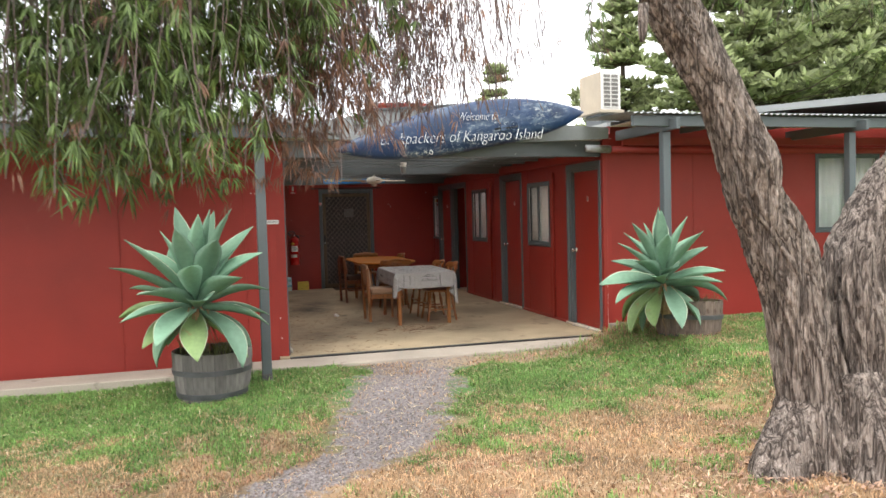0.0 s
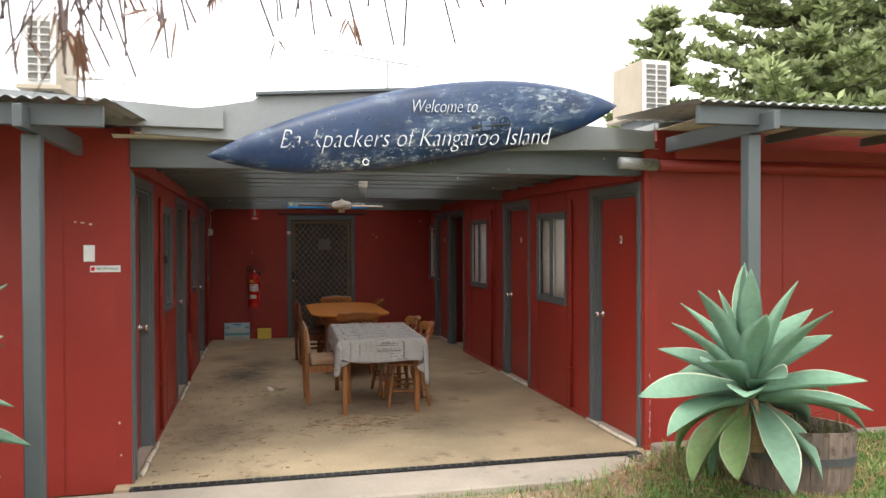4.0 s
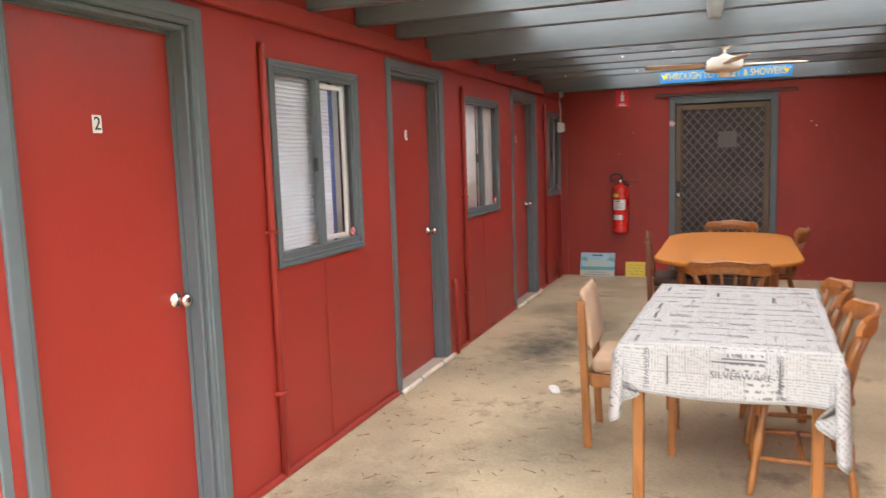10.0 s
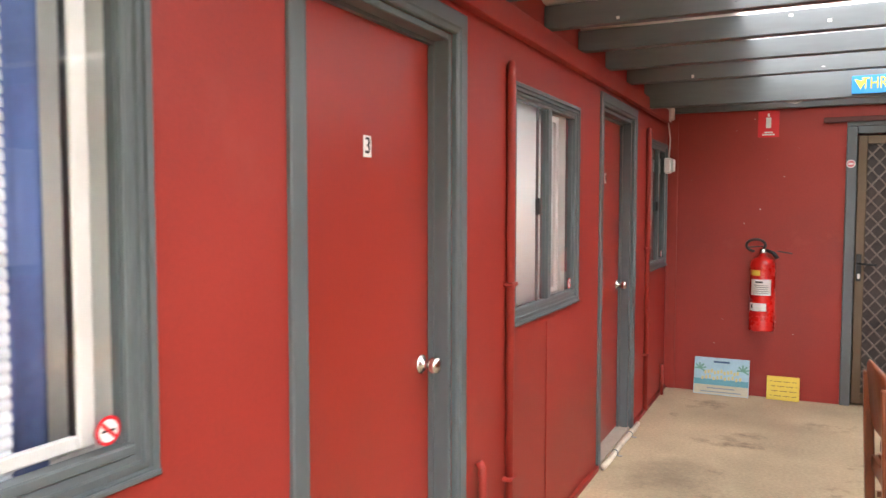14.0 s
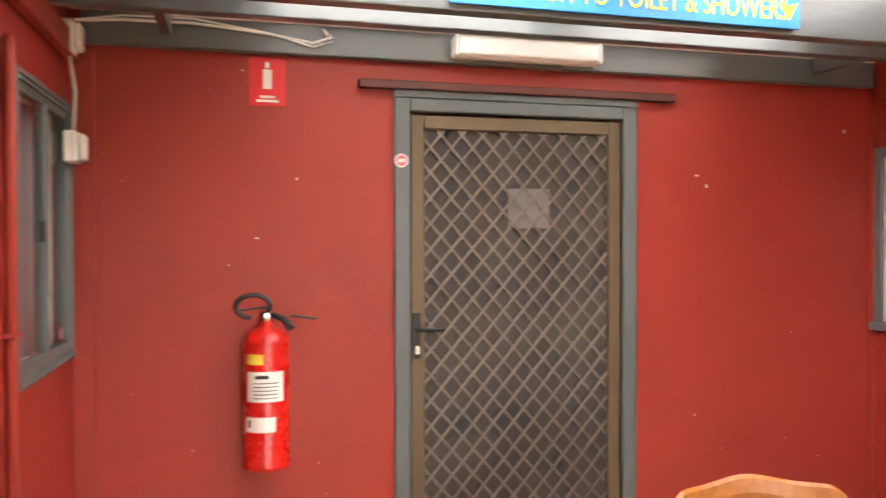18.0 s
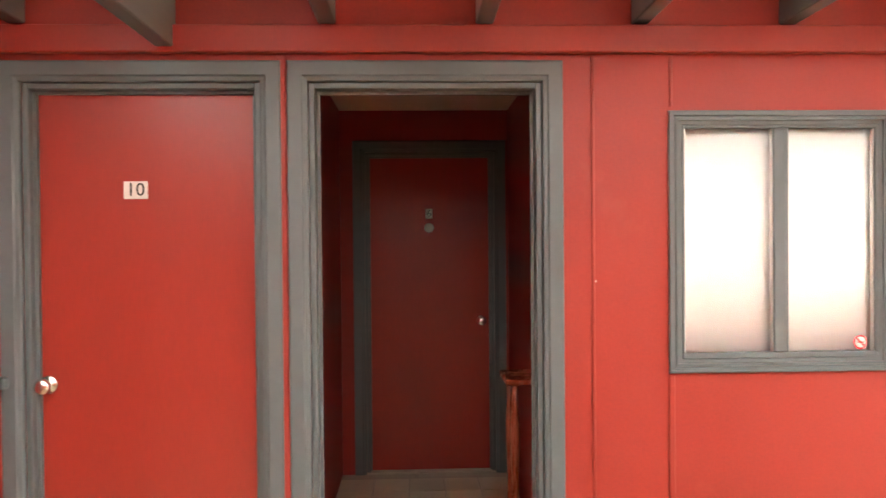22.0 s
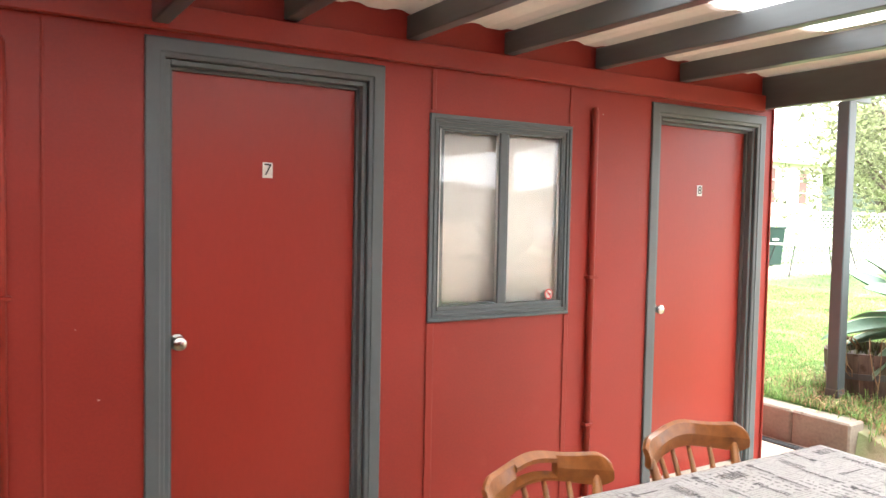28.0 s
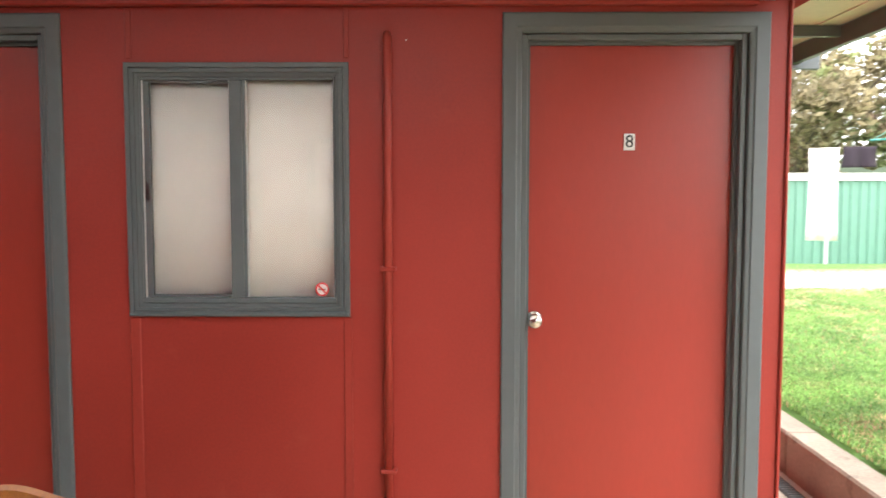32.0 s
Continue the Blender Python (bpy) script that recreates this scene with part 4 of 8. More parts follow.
# flat panel, the darkness behind the screen put into its colour
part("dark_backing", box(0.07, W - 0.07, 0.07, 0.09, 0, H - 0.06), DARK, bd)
fw = 0.062
x0, x1, z0, z1 = 0.075, W - 0.075, 0.02, H - 0.07
lf = bmesh.new()
for a in ((x0, x0 + fw, -0.005, 0.03, z0, z1), (x1 - fw, x1, -0.005, 0.03, z0, z1), (x0 + fw, x1 - fw, -0.004, 0.029, z1 - fw, z1), (x0 + fw, x1 - fw, -0.004, 0.029, z0, z0 + 0.08)):
    box(*a, 0.005, lf)
leaf = part("security_leaf", lf, BRONZE, bd, "bronze aluminium frame of the security leaf")
part("insect_screen", box(x0 + fw, x1 - fw, 0.02, 0.023, z0 + 0.08, z1 - fw), MESH_SCREEN, leaf, "dusty grey insect screen")
# sits before the screen; the mesh's dimming is put into its colour
part("paper_notice", box(0.53, 0.73, 0.0185, 0.0195, 1.5, 1.68), surface("screen_dimmed_paper", (0.17, 0.15, 0.145), 0.8), leaf, "notice just in front of the screen, coloured dim as if seen through it")
gx0, gx1, gz0, gz1 = x0 + fw, x1 - fw, z0 + 0.08, z1 - fw


def clip_line(px, pz, sx):
    """The stretch of a 45-degree bar inside the leaf's opening."""
    lo, hi = -9.0, 9.0
    for p, d, a, b in ((px, sx, gx0, gx1), (pz, 1.0, gz0, gz1)):
        u, v = sorted(((a - p) / d, (b - p) / d))
        lo, hi = max(lo, u), min(hi, v)
    return lo, hi


for way, dep in ((1.0, 0.0), (-1.0, 0.005)):
    c = gz0 - (gx1 - gx0) - 0.2 if way > 0 else gz0
    while c < gz1 + (gx1 - gx0) + 0.3:
        px, pz = (gx0, c) if way > 0 else (gx0, c)
        lo, hi = clip_line(px, pz, way * 0.86)
        if hi - lo > 0.02:
            a = Vector((px + way * 0.86 * lo, 0.008 + dep, pz + lo))
            b = Vector((px + way * 0.86 * hi, 0.008 + dep, pz + hi))
            part("grille_bar", tube([a, b], 0.0075, 4), GRILLE, leaf)
        c += 0.112
part("lock_plate", box(0.083, 0.118, -0.012, -0.004, 0.93, 1.13, 0.003), BLACK, leaf, "black lock plate")
part("lever_handle", tube([(0.1, -0.012, 1.06), (0.1, -0.045, 1.06), (0.12, -0.05, 1.06), (0.215, -0.05, 1.055)], 0.008, 8), BLACK, leaf, "black lever handle", smooth=True)
part("keeper", box(0.094, 0.112, -0.014, -0.011, 0.95, 0.985, 0.002), WHITE, leaf)
PAPER_PINK = surface("pink_print", (0.6, 0.16, 0.18), 0.6)
part("round_sticker", lathe([(0.03, 0.0), (0.03, 0.001)], 20), PAPER, bd, "round sticker on the door frame", pose(0.03, -0.025, 1.79, 90))
part("sticker_ring", lathe([(0.024, 0.0), (0.024, 0.001)], 20), PAPER_PINK, bd, "", pose(0.03, -0.0265, 1.79, 90))
part("sticker_bar", box(0.014, 0.046, -0.0282, -0.0275, 1.783, 1.797), PAPER, bd)
MAT_BRISTLE = surface("dark_doormat", (0.06, 0.035, 0.025), 0.95, 0.4, 10, 90, 0.8)
tagged(part("doormat", box(2.0, 2.78, 14.95, 15.4, 0.0, 0.014, 0.005), MAT_BRISTLE), "dark brown patterned doormat at the back door", "mat")

# ---- curtains and blinds behind the windows ----
def drape(name, m, w, z0, z1, material, label, folds=7, amp=0.008, depth=0.075):
    verts, faces = [], []
    k = folds * 8
    for i in range(k + 1):
        u = w * i / k
        d = depth + amp * math.sin(2 * math.pi * folds * i / k) + 0.3 * amp * math.sin(i * 0.37)
        verts += [(u, d, z0), (u, d, z1)]
    faces = [(2 * i, 2 * i + 2, 2 * i + 3, 2 * i + 1) for i in range(k)]
    ob = new(name, mesh_of(name, verts, faces, material, True))
    ob.matrix_basis = m
    md = ob.modifiers.new("thickness", "SOLIDIFY")
    md.thickness = 0.002
    return tagged(ob, label, "curtain", "window curtains")


for y, w in RIGHT_WINDOWS:
    drape("curtain", RIGHT_M(y - 0.05), w - 0.1, WZ0 + 0.03, WZ1 - 0.05, CURTAIN if y > 12 else CURTAIN_CREAM, "white roller curtain drawn down behind the glass" if y > 12 else "cream roller curtain drawn down behind the glass", 3, 0.002, 0.042)
y, w = LEFT_WINDOWS[0]
slat_me = None
BLIND_WHITE = surface("cool_white_blind", (0.7, 0.73, 0.8), 0.5, 0.04)
blind = thing("slat_blind", LEFT_M(y + 0.03), "white slatted blind lowered behind the glass", "blind")
nsl = 44
for k in range(nsl):
    z = WZ0 + 0.045 + k * 0.0202
    if slat_me is None:
        bm = bmesh.new()
        rings(bm, [[(x, 0.004 * math.cos(math.pi * (v - 0.5)) * -1 - 0.006 * (0.5 - v), 0.0196 * v) for v in (0, 0.25, 0.5, 0.75, 1)] + [(x, 0.004 * math.cos(math.pi * (v - 0.5)) * -1 - 0.006 * (0.5 - v) + 0.0006, 0.0196 * v) for v in (1, 0.75, 0.5, 0.25, 0)] for x in (0.0, w * 0.7)])
        s0 = part("slat", bm, BLIND_WHITE, blind, m=pose(0, 0.058, z))
        slat_me = s0.data
    else:
        s1 = new("slat", slat_me)
        s1.parent, s1.matrix_basis = blind, pose(0, 0.058, z)
part("headrail", box(0.0, w * 0.7, 0.03, 0.07, 1.92, 1.95, 0.003), WHITE, blind)
drape("curtain", LEFT_M(y + w * 0.76), w * 0.22, WZ0, 1.96, surface("white_inner_wall", (0.78, 0.78, 0.76), 0.8), "white lining behind the blind", 2, 0.003, 0.098)
drape("curtain", LEFT_M(y + w * 0.705), 0.1, WZ0, 1.96, BLUE_CLOTH, "dark blue curtain at the side of the window", 2, 0.005, 0.072)
y, w = LEFT_WINDOWS[1]
drape("curtain", LEFT_M(y + 0.03), w * 0.46, WZ0, 1.96, CURTAIN, "white curtain half drawn behind the glass", 2, 0.003, 0.05)
drape("curtain", LEFT_M(y + w * 0.5), w * 0.5, WZ0, 1.96, surface("pale_wall", (0.76, 0.8, 0.78), 0.8), "pale green inner lining behind the glass", 2, 0.004, 0.09)
y, w = LEFT_WINDOWS[2]
drape("curtain", LEFT_M(y + 0.03), w - 0.06, WZ0, 1.96, surface("grey_curtain", (0.33, 0.34, 0.35), 0.85), "grey curtain behind the dark window", 6, 0.012)
# small corner window beside door 10, cut off by its frame
win = thing("window_6", RIGHT_M(YB - 0.02), "narrow corner window with a broken white blind", "window", kind="structure")
for a in ((0.0, 0.055, -0.025, 0.05, 1.0, 1.91), (0.055, 0.36, -0.025, 0.05, 1.86, 1.91)):
    part("frame", box(*a, 0.005), GREY, win)
part("sill", box(-0.0, 0.4, -0.045, 0.05, 0.985, 1.025, 0.005), GREY, win, "projecting grey sill")
pn = part("pane", sheet_of(0.055, 0.34, 0.012, 1.03, 1.86), CLEAR, win)
pn.visible_shadow = False
for a in ((0.055, 0.068, -0.004, 0.03, 1.03, 1.86), (0.068, 0.34, -0.004, 0.03, 1.03, 1.044), (0.068, 0.34, -0.004, 0.03, 1.845, 1.86)):
    part("inner_frame", box(*a, 0.002), ALU, win)
part("sticker", box(0.07, 0.14, 0.009, 0.011, 1.78, 1.83), YELLOW, win, "yellow sticker")
part("sticker", box(0.09, 0.12, 0.009, 0.011, 1.06, 1.1), SIGN_RED, win, "small red sticker")
blind = thing("corner_blind", RIGHT_M(YB - 0.08), "white slatted blind with a bent top slat", "blind")
for k in range(30):
    z = 1.04 + k * 0.0245
    if k == 10 or k > 27:
        continue
    part("slat", box(0.0, 0.29, 0.04, 0.042, -0.0115, 0.0085), BLIND_WHITE, blind, m=pose(0, 0, z, -24))
part("slat", box(-0.05, 0.28, 0.03, 0.032, -0.0115, 0.0085), BLIND_WHITE, blind, "bent blind slat hanging askew", pose(0.05, 0, 1.76, 0, 14))
# thin panels with the darkness of unlit rooms painted in, no rooms built
for nm, m, u0, u1, z0, z1 in [("dark_panel_behind_window", RIGHT_M(y), 0, w, WZ0, WZ1) for y, w in RIGHT_WINDOWS] + [("dark_panel_behind_window", LEFT_M(y), 0, w, WZ0, 1.97) for y, w in LEFT_WINDOWS] + [("dark_panel_behind_window", RIGHT_M(YB), 0, 0.45, 1.0, 1.92)]:
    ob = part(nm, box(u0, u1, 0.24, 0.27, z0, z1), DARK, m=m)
    tagged(ob, "near-black panel standing in for the unlit room behind a window", "backdrop", kind="structure")

# front window of the east wing
fw_m = pose(FW0, YFR, 0)
window("window_7", fw_m, FW1 - FW0, 1.13, 2.17, "grey framed front window with pale curtains", "mid")
drape("curtain", fw_m @ pose(0.03, 0, 0), FW1 - FW0 - 0.06, 1.14, 2.16, surface("pale_grey_curtain", (0.75, 0.76, 0.75), 0.85), "pale grey curtains behind the front window", 9, 0.012)

# ---- furniture ----
PINE = surface("honey_pine", (0.29, 0.1, 0.023), 0.32, 0.25, 4, 50, 0.1, streak=(1, 8, 8))
PINE_UP = surface("honey_pine_legs", (0.29, 0.11, 0.028), 0.32, 0.25, 4, 50, 0.1, streak=(8, 8, 1))
TABLE_TOP = surface("orange_varnished_top", (0.43, 0.152, 0.022), 0.5, 0.12, 3, 40, 0.0, streak=(3, 1, 3), spec=0.16)
DARK_WOOD = surface("dark_stained_wood", (0.2, 0.062, 0.022), 0.35, 0.3, 4, 50, 0.1, streak=(8, 8, 1))
BEIGE_PAD = surface("beige_upholstery", (0.44, 0.29, 0.19), 0.9, 0.1, 6, 140, 0.4)
DARK_PAD = surface("dark_upholstery", (0.1, 0.06, 0.045), 0.8, 0.2, 6, 140, 0.3)


def rounded_slab(w, d, z0, z1, corner, bevel, seg=8):
    """A board with rounded corners and softened edges."""
    pts = []
    for cx, cy, a0 in ((w - corner, d - corner, 0), (-w + corner, d - corner, 90), (-w + corner, -d + corner, 180), (w - corner, -d + corner, 270)):
        for k in range(seg + 1):
            a = radians(a0 + 90 * k / seg)
            pts.append((cx + corner * math.cos(a), cy + corner * math.sin(a)))
    bm = bmesh.new()
    loops = []
    for z, s in ((z0, bevel), (z0 + bevel, 0), (z1 - bevel, 0), (z1, bevel)):
        loops.append([(x * (1 - s / w), y * (1 - s / d), z) for x, y in pts])
    return rings(bm, loops)


def dining_table(m):
    t = thing("dining_table", m, "honey pine table with square legs under a printed cloth", "table")
    part("tabletop", box(-0.4, 0.4, -0.705, 0.705, 0.69, 0.716, 0.004), PINE, t)
    for sx in (-1, 1):
        for sy in (-1, 1):
            part("leg", box(sx * 0.345 - 0.023, sx * 0.345 + 0.023, sy * 0.615 - 0.023, sy * 0.615 + 0.023, 0, 0.69, 0.005), PINE_UP, t)
        part("apron_rail", box(sx * 0.345 - 0.011, sx * 0.345 + 0.011, -0.59, 0.59, 0.6, 0.69), PINE, t)
    for sy in (-1, 1):
        part("apron_rail", box(-0.321, 0.321, sy * 0.615 - 0.011, sy * 0.615 + 0.011, 0.6, 0.69), PINE, t)
    return t


TAB = pose(2.478, 10.03, 0, 0, 0, -1.8)
dining_table(TAB)


def cloth_material():
    m = surface("printed_tablecloth", (0.42, 0.4, 0.385), 0.75, 0.05, 4, 120, 0.15)
    nt = m.node_tree
    bsdf = nt.nodes["Principled BSDF"]
    src = bsdf.inputs["Base Color"].links[0].from_socket
    uv = nt.nodes.new("ShaderNodeUVMap")

    def brick(sx, sy, w, mortar):
        mp, b = nt.nodes.new("ShaderNodeMapping"), nt.nodes.new("ShaderNodeTexBrick")
        mp.inputs["Scale"].default_value = (sx, sy, 1)
        nt.links.new(uv.outputs[0], mp.inputs[0])
        nt.links.new(mp.outputs[0], b.inputs["Vector"])
        b.inputs["Scale"].default_value = 1
        b.inputs["Mortar Size"].default_value = mortar
        b.inputs["Brick Width"].default_value, b.inputs["Row Height"].default_value = w, 1.0
        b.inputs["Color1"].default_value, b.inputs["Color2"].default_value, b.inputs["Mortar"].default_value = (0, 0, 0, 1), (1, 1, 1, 1), (0.5, 0.5, 0.5, 1)
        return b

    def m2(op, a, b):
        t = nt.nodes.new("ShaderNodeMath")
        t.operation = op
        for k, v in enumerate((a, b)):
            if isinstance(v, (int, float)):
                t.inputs[k].default_value = v
            else:
                nt.links.new(v, t.inputs[k])
        return t.outputs[0]

    def wave(sx, sy, cut):
        mp, n = nt.nodes.new("ShaderNodeMapping"), nt.nodes.new("ShaderNodeTexNoise")
        mp.inputs["Scale"].default_value = (sx, sy, 1)
        nt.links.new(uv.outputs[0], mp.inputs[0])
        nt.links.new(mp.outputs[0], n.inputs["Vector"])
        n.inputs["Scale"].default_value, n.inputs["Detail"].default_value = 1, 3
        return m2("GREATER_THAN", n.outputs["Fac"], cut)

    def stripes(axis, freq, duty):
        s = nt.nodes.new("ShaderNodeSeparateXYZ")
        nt.links.new(uv.outputs[0], s.inputs[0])
        f = m2("FRACT", m2("MULTIPLY", s.outputs[axis], freq), 0.0)
        return m2("LESS_THAN", f, duty)

    cell = brick(9.0, 11.0, 1.35, 0.02)
    rnd = nt.nodes.new("ShaderNodeSeparateColor")
    nt.links.new(cell.outputs["Color"], rnd.inputs[0])
    r = rnd.outputs[0]
    is_text = m2("LESS_THAN", r, 0.45)
    is_side = m2("MULTIPLY", m2("GREATER_THAN", r, 0.45), m2("LESS_THAN", r, 0.7))
    is_bold = m2("GREATER_THAN", r, 0.7)
    text = m2("MULTIPLY", m2("MULTIPLY", stripes(1, 90, 0.4), wave(150, 40, 0.5)), is_text)
    side = m2("MULTIPLY", m2("MULTIPLY", stripes(0, 86, 0.4), wave(40, 150, 0.5)), is_side)
    bold = m2("MULTIPLY", m2("MULTIPLY", stripes(1, 40, 0.42), wave(85, 42, 0.52)), is_bold)
    ink = m2("MAXIMUM", m2("MULTIPLY", cell.outputs["Fac"], 0.28), m2("MAXIMUM", m2("MULTIPLY", m2("MAXIMUM", text, side), 0.5), m2("MULTIPLY", bold, 0.72)))
    mix = nt.nodes.new("ShaderNodeMix")
    mix.data_type = "RGBA"
    nt.links.new(ink, mix.inputs[0])
    nt.links.new(src, mix.inputs[6])
    mix.inputs[7].default_value = (0.06, 0.055, 0.06, 1)
    nt.links.new(mix.outputs[2], bsdf.inputs["Base Color"])
    return m


def tablecloth(m):
    """A square cloth over the table: flat on top, hanging at the edges, longer at the corners."""
    a, b, drop = 0.41, 0.715, 0.2
    nx, ny = 60, 90
    ax, by = a + drop, b + drop
    verts, uvs, faces = [], [], []
    for j in range(ny + 1):
        for i in range(nx + 1):
            u, v = -ax + 2 * ax * i / nx, -by + 2 * by * j / ny
            du, dv = max(0.0, abs(u) - a), max(0.0, abs(v) - b)
            x, y = max(-a, min(a, u)), max(-b, min(b, v))
            hang = math.hypot(du, dv) if du and dv else max(du, dv)
            flare = 0.04 * hang + (0.012 * math.sin(14 * (v if du else u)) * min(1.0, hang / 0.1) if hang else 0.0)
            sx, sy = math.copysign(1, u), math.copysign(1, v)
            if du and dv:
                k = 0.1 * min(du, dv)
                fold = 0.02 * math.sin(9 * (du - dv) / drop)
                x, y = sx * (a + 0.012 + k + fold), sy * (b + 0.012 + k * 0.8 - fold)
                x -= sx * max(0.0, dv - du) * 0.45
                y -= sy * max(0.0, du - dv) * 0.45
                z = 0.72 - (du + dv) * (1.25 if sx > 0 and sy < 0 else 0.97) + 0.25 * du * dv / drop
            else:
                x += sx * flare if du else 0.0
                y += sy * flare if dv else 0.0
                z = 0.72 - hang * (1.0 + 0.1 * math.sin(2.3 * u + 1.0) + 0.05 * math.sin(9 * u + 4 * v)) + (0.006 * noise.noise(Vector((u * 5, v * 5, 0))) if hang else 0.0015 * noise.noise(Vector((u * 6, v * 6, 1))))
                if hang and hang < 0.02:
                    z = 0.72 - hang * 0.5
            verts.append((x, y, z))
            uvs.append((u, v))
    w = nx + 1
    for j in range(ny):
        for i in range(nx):
            faces.append((j * w + i, j * w + i + 1, (j + 1) * w + i + 1, (j + 1) * w + i))
    me = mesh_of("tablecloth", verts, faces, cloth_material(), True)
    layer = me.uv_layers.new(name="UVMap")
    for lp in me.loops:
        layer.data[lp.index].uv = uvs[lp.vertex_index]
    ob = new("tablecloth", me)
    ob.matrix_basis = m
    md = ob.modifiers.new("thickness", "SOLIDIFY")
    md.thickness, md.offset = 0.002, 1
    tagged(ob, "white cotton tablecloth printed with cutlery and lettering", "tablecloth")
    cloth_ink = surface("cloth_print_ink", (0.12, 0.11, 0.115), 0.8)
    for x, z, s, rz in ((0.06, 0.612, 0.04, 0), (-0.3, 0.62, 0.03, 90), (0.2, 0.62, 0.03, 90)):
        letters("print", "SILVERWARE", s, cloth_ink, ob, pose(x, -0.738 + (0.72 - z) * 0.03, z, 90, rz, 0), 0.0004)
    for y, z, s, rz in ((0.35, 0.62, 0.05, 0), (-0.3, 0.6, 0.05, 0)):
        letters("print", "SILVERWARE", s, cloth_ink, ob, pose(-0.426, y, z, 90, rz, -90), 0.0004)
    for x in (0.02, 0.06):
        bm = box(x - 0.07, x + 0.07, -0.0005, 0.0005, -0.003, 0.003)
        lathe([(0.011, -0.001), (0.011, 0.001)], 10, bm, (x + 0.08, 0, 0))
        part("cutlery_print", bm, cloth_ink, ob, "printed cutlery figure", pose(0, -0.738, 0.66 + x * 0.35))
    rr = random.Random(31)
    for i in range(6):
        for j in range(12):
            x, y = -0.33 + 0.132 * i + rr.uniform(-0.015, 0.015), -0.64 + 0.116 * j + rr.uniform(-0.012, 0.012)
            turn, kind = rr.choice((0, 0, 0, 90, 180)), (i + 2 * j) % 4
            at = pose(x, y, 0.7245, 0, 0, turn) @ Matrix.Diagonal((0.72, 0.72, 1, 1))
            if kind == 0:
                letters("print", "SILVERWARE", rr.uniform(0.026, 0.04), cloth_ink, ob, at, 0.0003)
                continue
            bm = bmesh.new()
            if kind == 1:
                for k in range(rr.randint(4, 6)):
                    box(-0.07, rr.uniform(0.02, 0.07), -0.0016 + k * 0.013 - 0.03, 0.0016 + k * 0.013 - 0.03, 0, 0.0004, 0, bm)
                part("text_block", bm, cloth_ink, ob, "printed lines of script", at)
            else:
                box(-0.075, 0.03, -0.003, 0.003, 0, 0.0004, 0, bm)
                if kind == 2:
                    for k in range(3):
                        box(0.03, 0.075, -0.0095 + k * 0.008, -0.0065 + k * 0.008, 0, 0.0004, 0, bm)
                else:
                    lathe([(0.015, 0.0), (0.015, 0.0004)], 14, bm, (0.045, 0, 0))
                part("cutlery_print", bm, cloth_ink, ob, "printed cutlery figure", at)
    for x in (-0.215, 0.2):
        part("cutlery_print", box(x - 0.003, x + 0.003, -0.0005, 0.0005, -0.06, 0.06), cloth_ink, ob, "printed cutlery figure", pose(0, -0.737, 0.62))
    return ob


tablecloth(TAB)


def padded_chair(m, wood, pad, label, back=None):
    """A square dining chair with padded seat and back; it faces +x, its origin on the floor under the seat."""
    c = thing("padded_chair", m, label, "chair", "padded dining chairs")
    for sy in (-1, 1):
        bm = box(-0.243, -0.203, sy * 0.195 - 0.016, sy * 0.195 + 0.016, 0, 0.76, 0.005)
        for v in bm.verts:
            v.co.x -= 0.03 * max(0.0, v.co.z - 0.4) / 0.36
        part("back_leg", bm, wood, c)
        part("front_leg", box(0.17, 0.205, sy * 0.195 - 0.0175, sy * 0.195 + 0.0175, 0, 0.4, 0.005), wood, c)
        part("side_rail", box(-0.203, 0.17, sy * 0.195 - 0.011, sy * 0.195 + 0.011, 0.325, 0.391), wood, c)
    for x in (-0.22, 0.19):
        part("end_rail", box(x - 0.01, x + 0.01, -0.178, 0.178, 0.325, 0.391), wood, c)
    if back:
        for sy in (-1, 1):
            part("stretcher", box(-0.203, 0.17, sy * 0.195 - 0.009, sy * 0.195 + 0.009, 0.2, 0.225), wood, c)
    part("seat", box(-0.2, 0.22, -0.205, 0.205, 0.392, 0.47, 0.026, None, 4), pad, c, "padded seat", smooth=True)
    bm = bmesh.new()
    loops = []
    for k in range(15):
        f = k / 14
        z = 0.5 + 0.315 * f
        lean, t = -0.208 - 0.042 * f, 0.021 * (1 - 0.35 * f ** 3) * (0.55 if k in (0, 14) else 1.0)
        half = 0.176 - (0.012 if k in (0, 14) else 0.0)
        loops.append([(lean - t, -half, z), (lean - t, 0.0, z), (lean - t, half, z), (lean, half + 0.006, z), (lean + t, half, z - 0.012 * f ** 4), (lean + t - 0.006, 0.0, z - 0.012 * f ** 4), (lean + t, -half, z - 0.012 * f ** 4), (lean, -half - 0.006, z)])
    part("backrest", rings(bm, loops), back or pad, c, "leaning wooden backrest" if back else "padded backrest", smooth=True)
    return c


padded_chair(pose(2.02, 10.15, 0, 0, 0, 1), PINE_UP, BEIGE_PAD, "pine dining chair with beige padded seat and back")
padded_chair(pose(2.06, 12.75, 0, 0, 0, 6), DARK_WOOD, DARK_PAD, "red-brown wooden dining chair with a dark padded seat", DARK_WOOD)


def turned(h, r, seg=10):
    return lathe([(r * 0.62, 0), (r * 0.75, 0.05 * h), (r * 0.95, 0.2 * h), (r * 0.7, 0.3 * h), (r * 0.85, 0.33 * h), (r * 0.7, 0.36 * h), (r * 1.15, 0.52 * h), (r * 1.25, 0.6 * h), (r * 0.75, 0.72 * h), (r * 0.95, 0.75 * h), (r * 0.72, 0.78 * h), (r * 0.85, 0.9 * h), (r * 0.7, h)], seg)


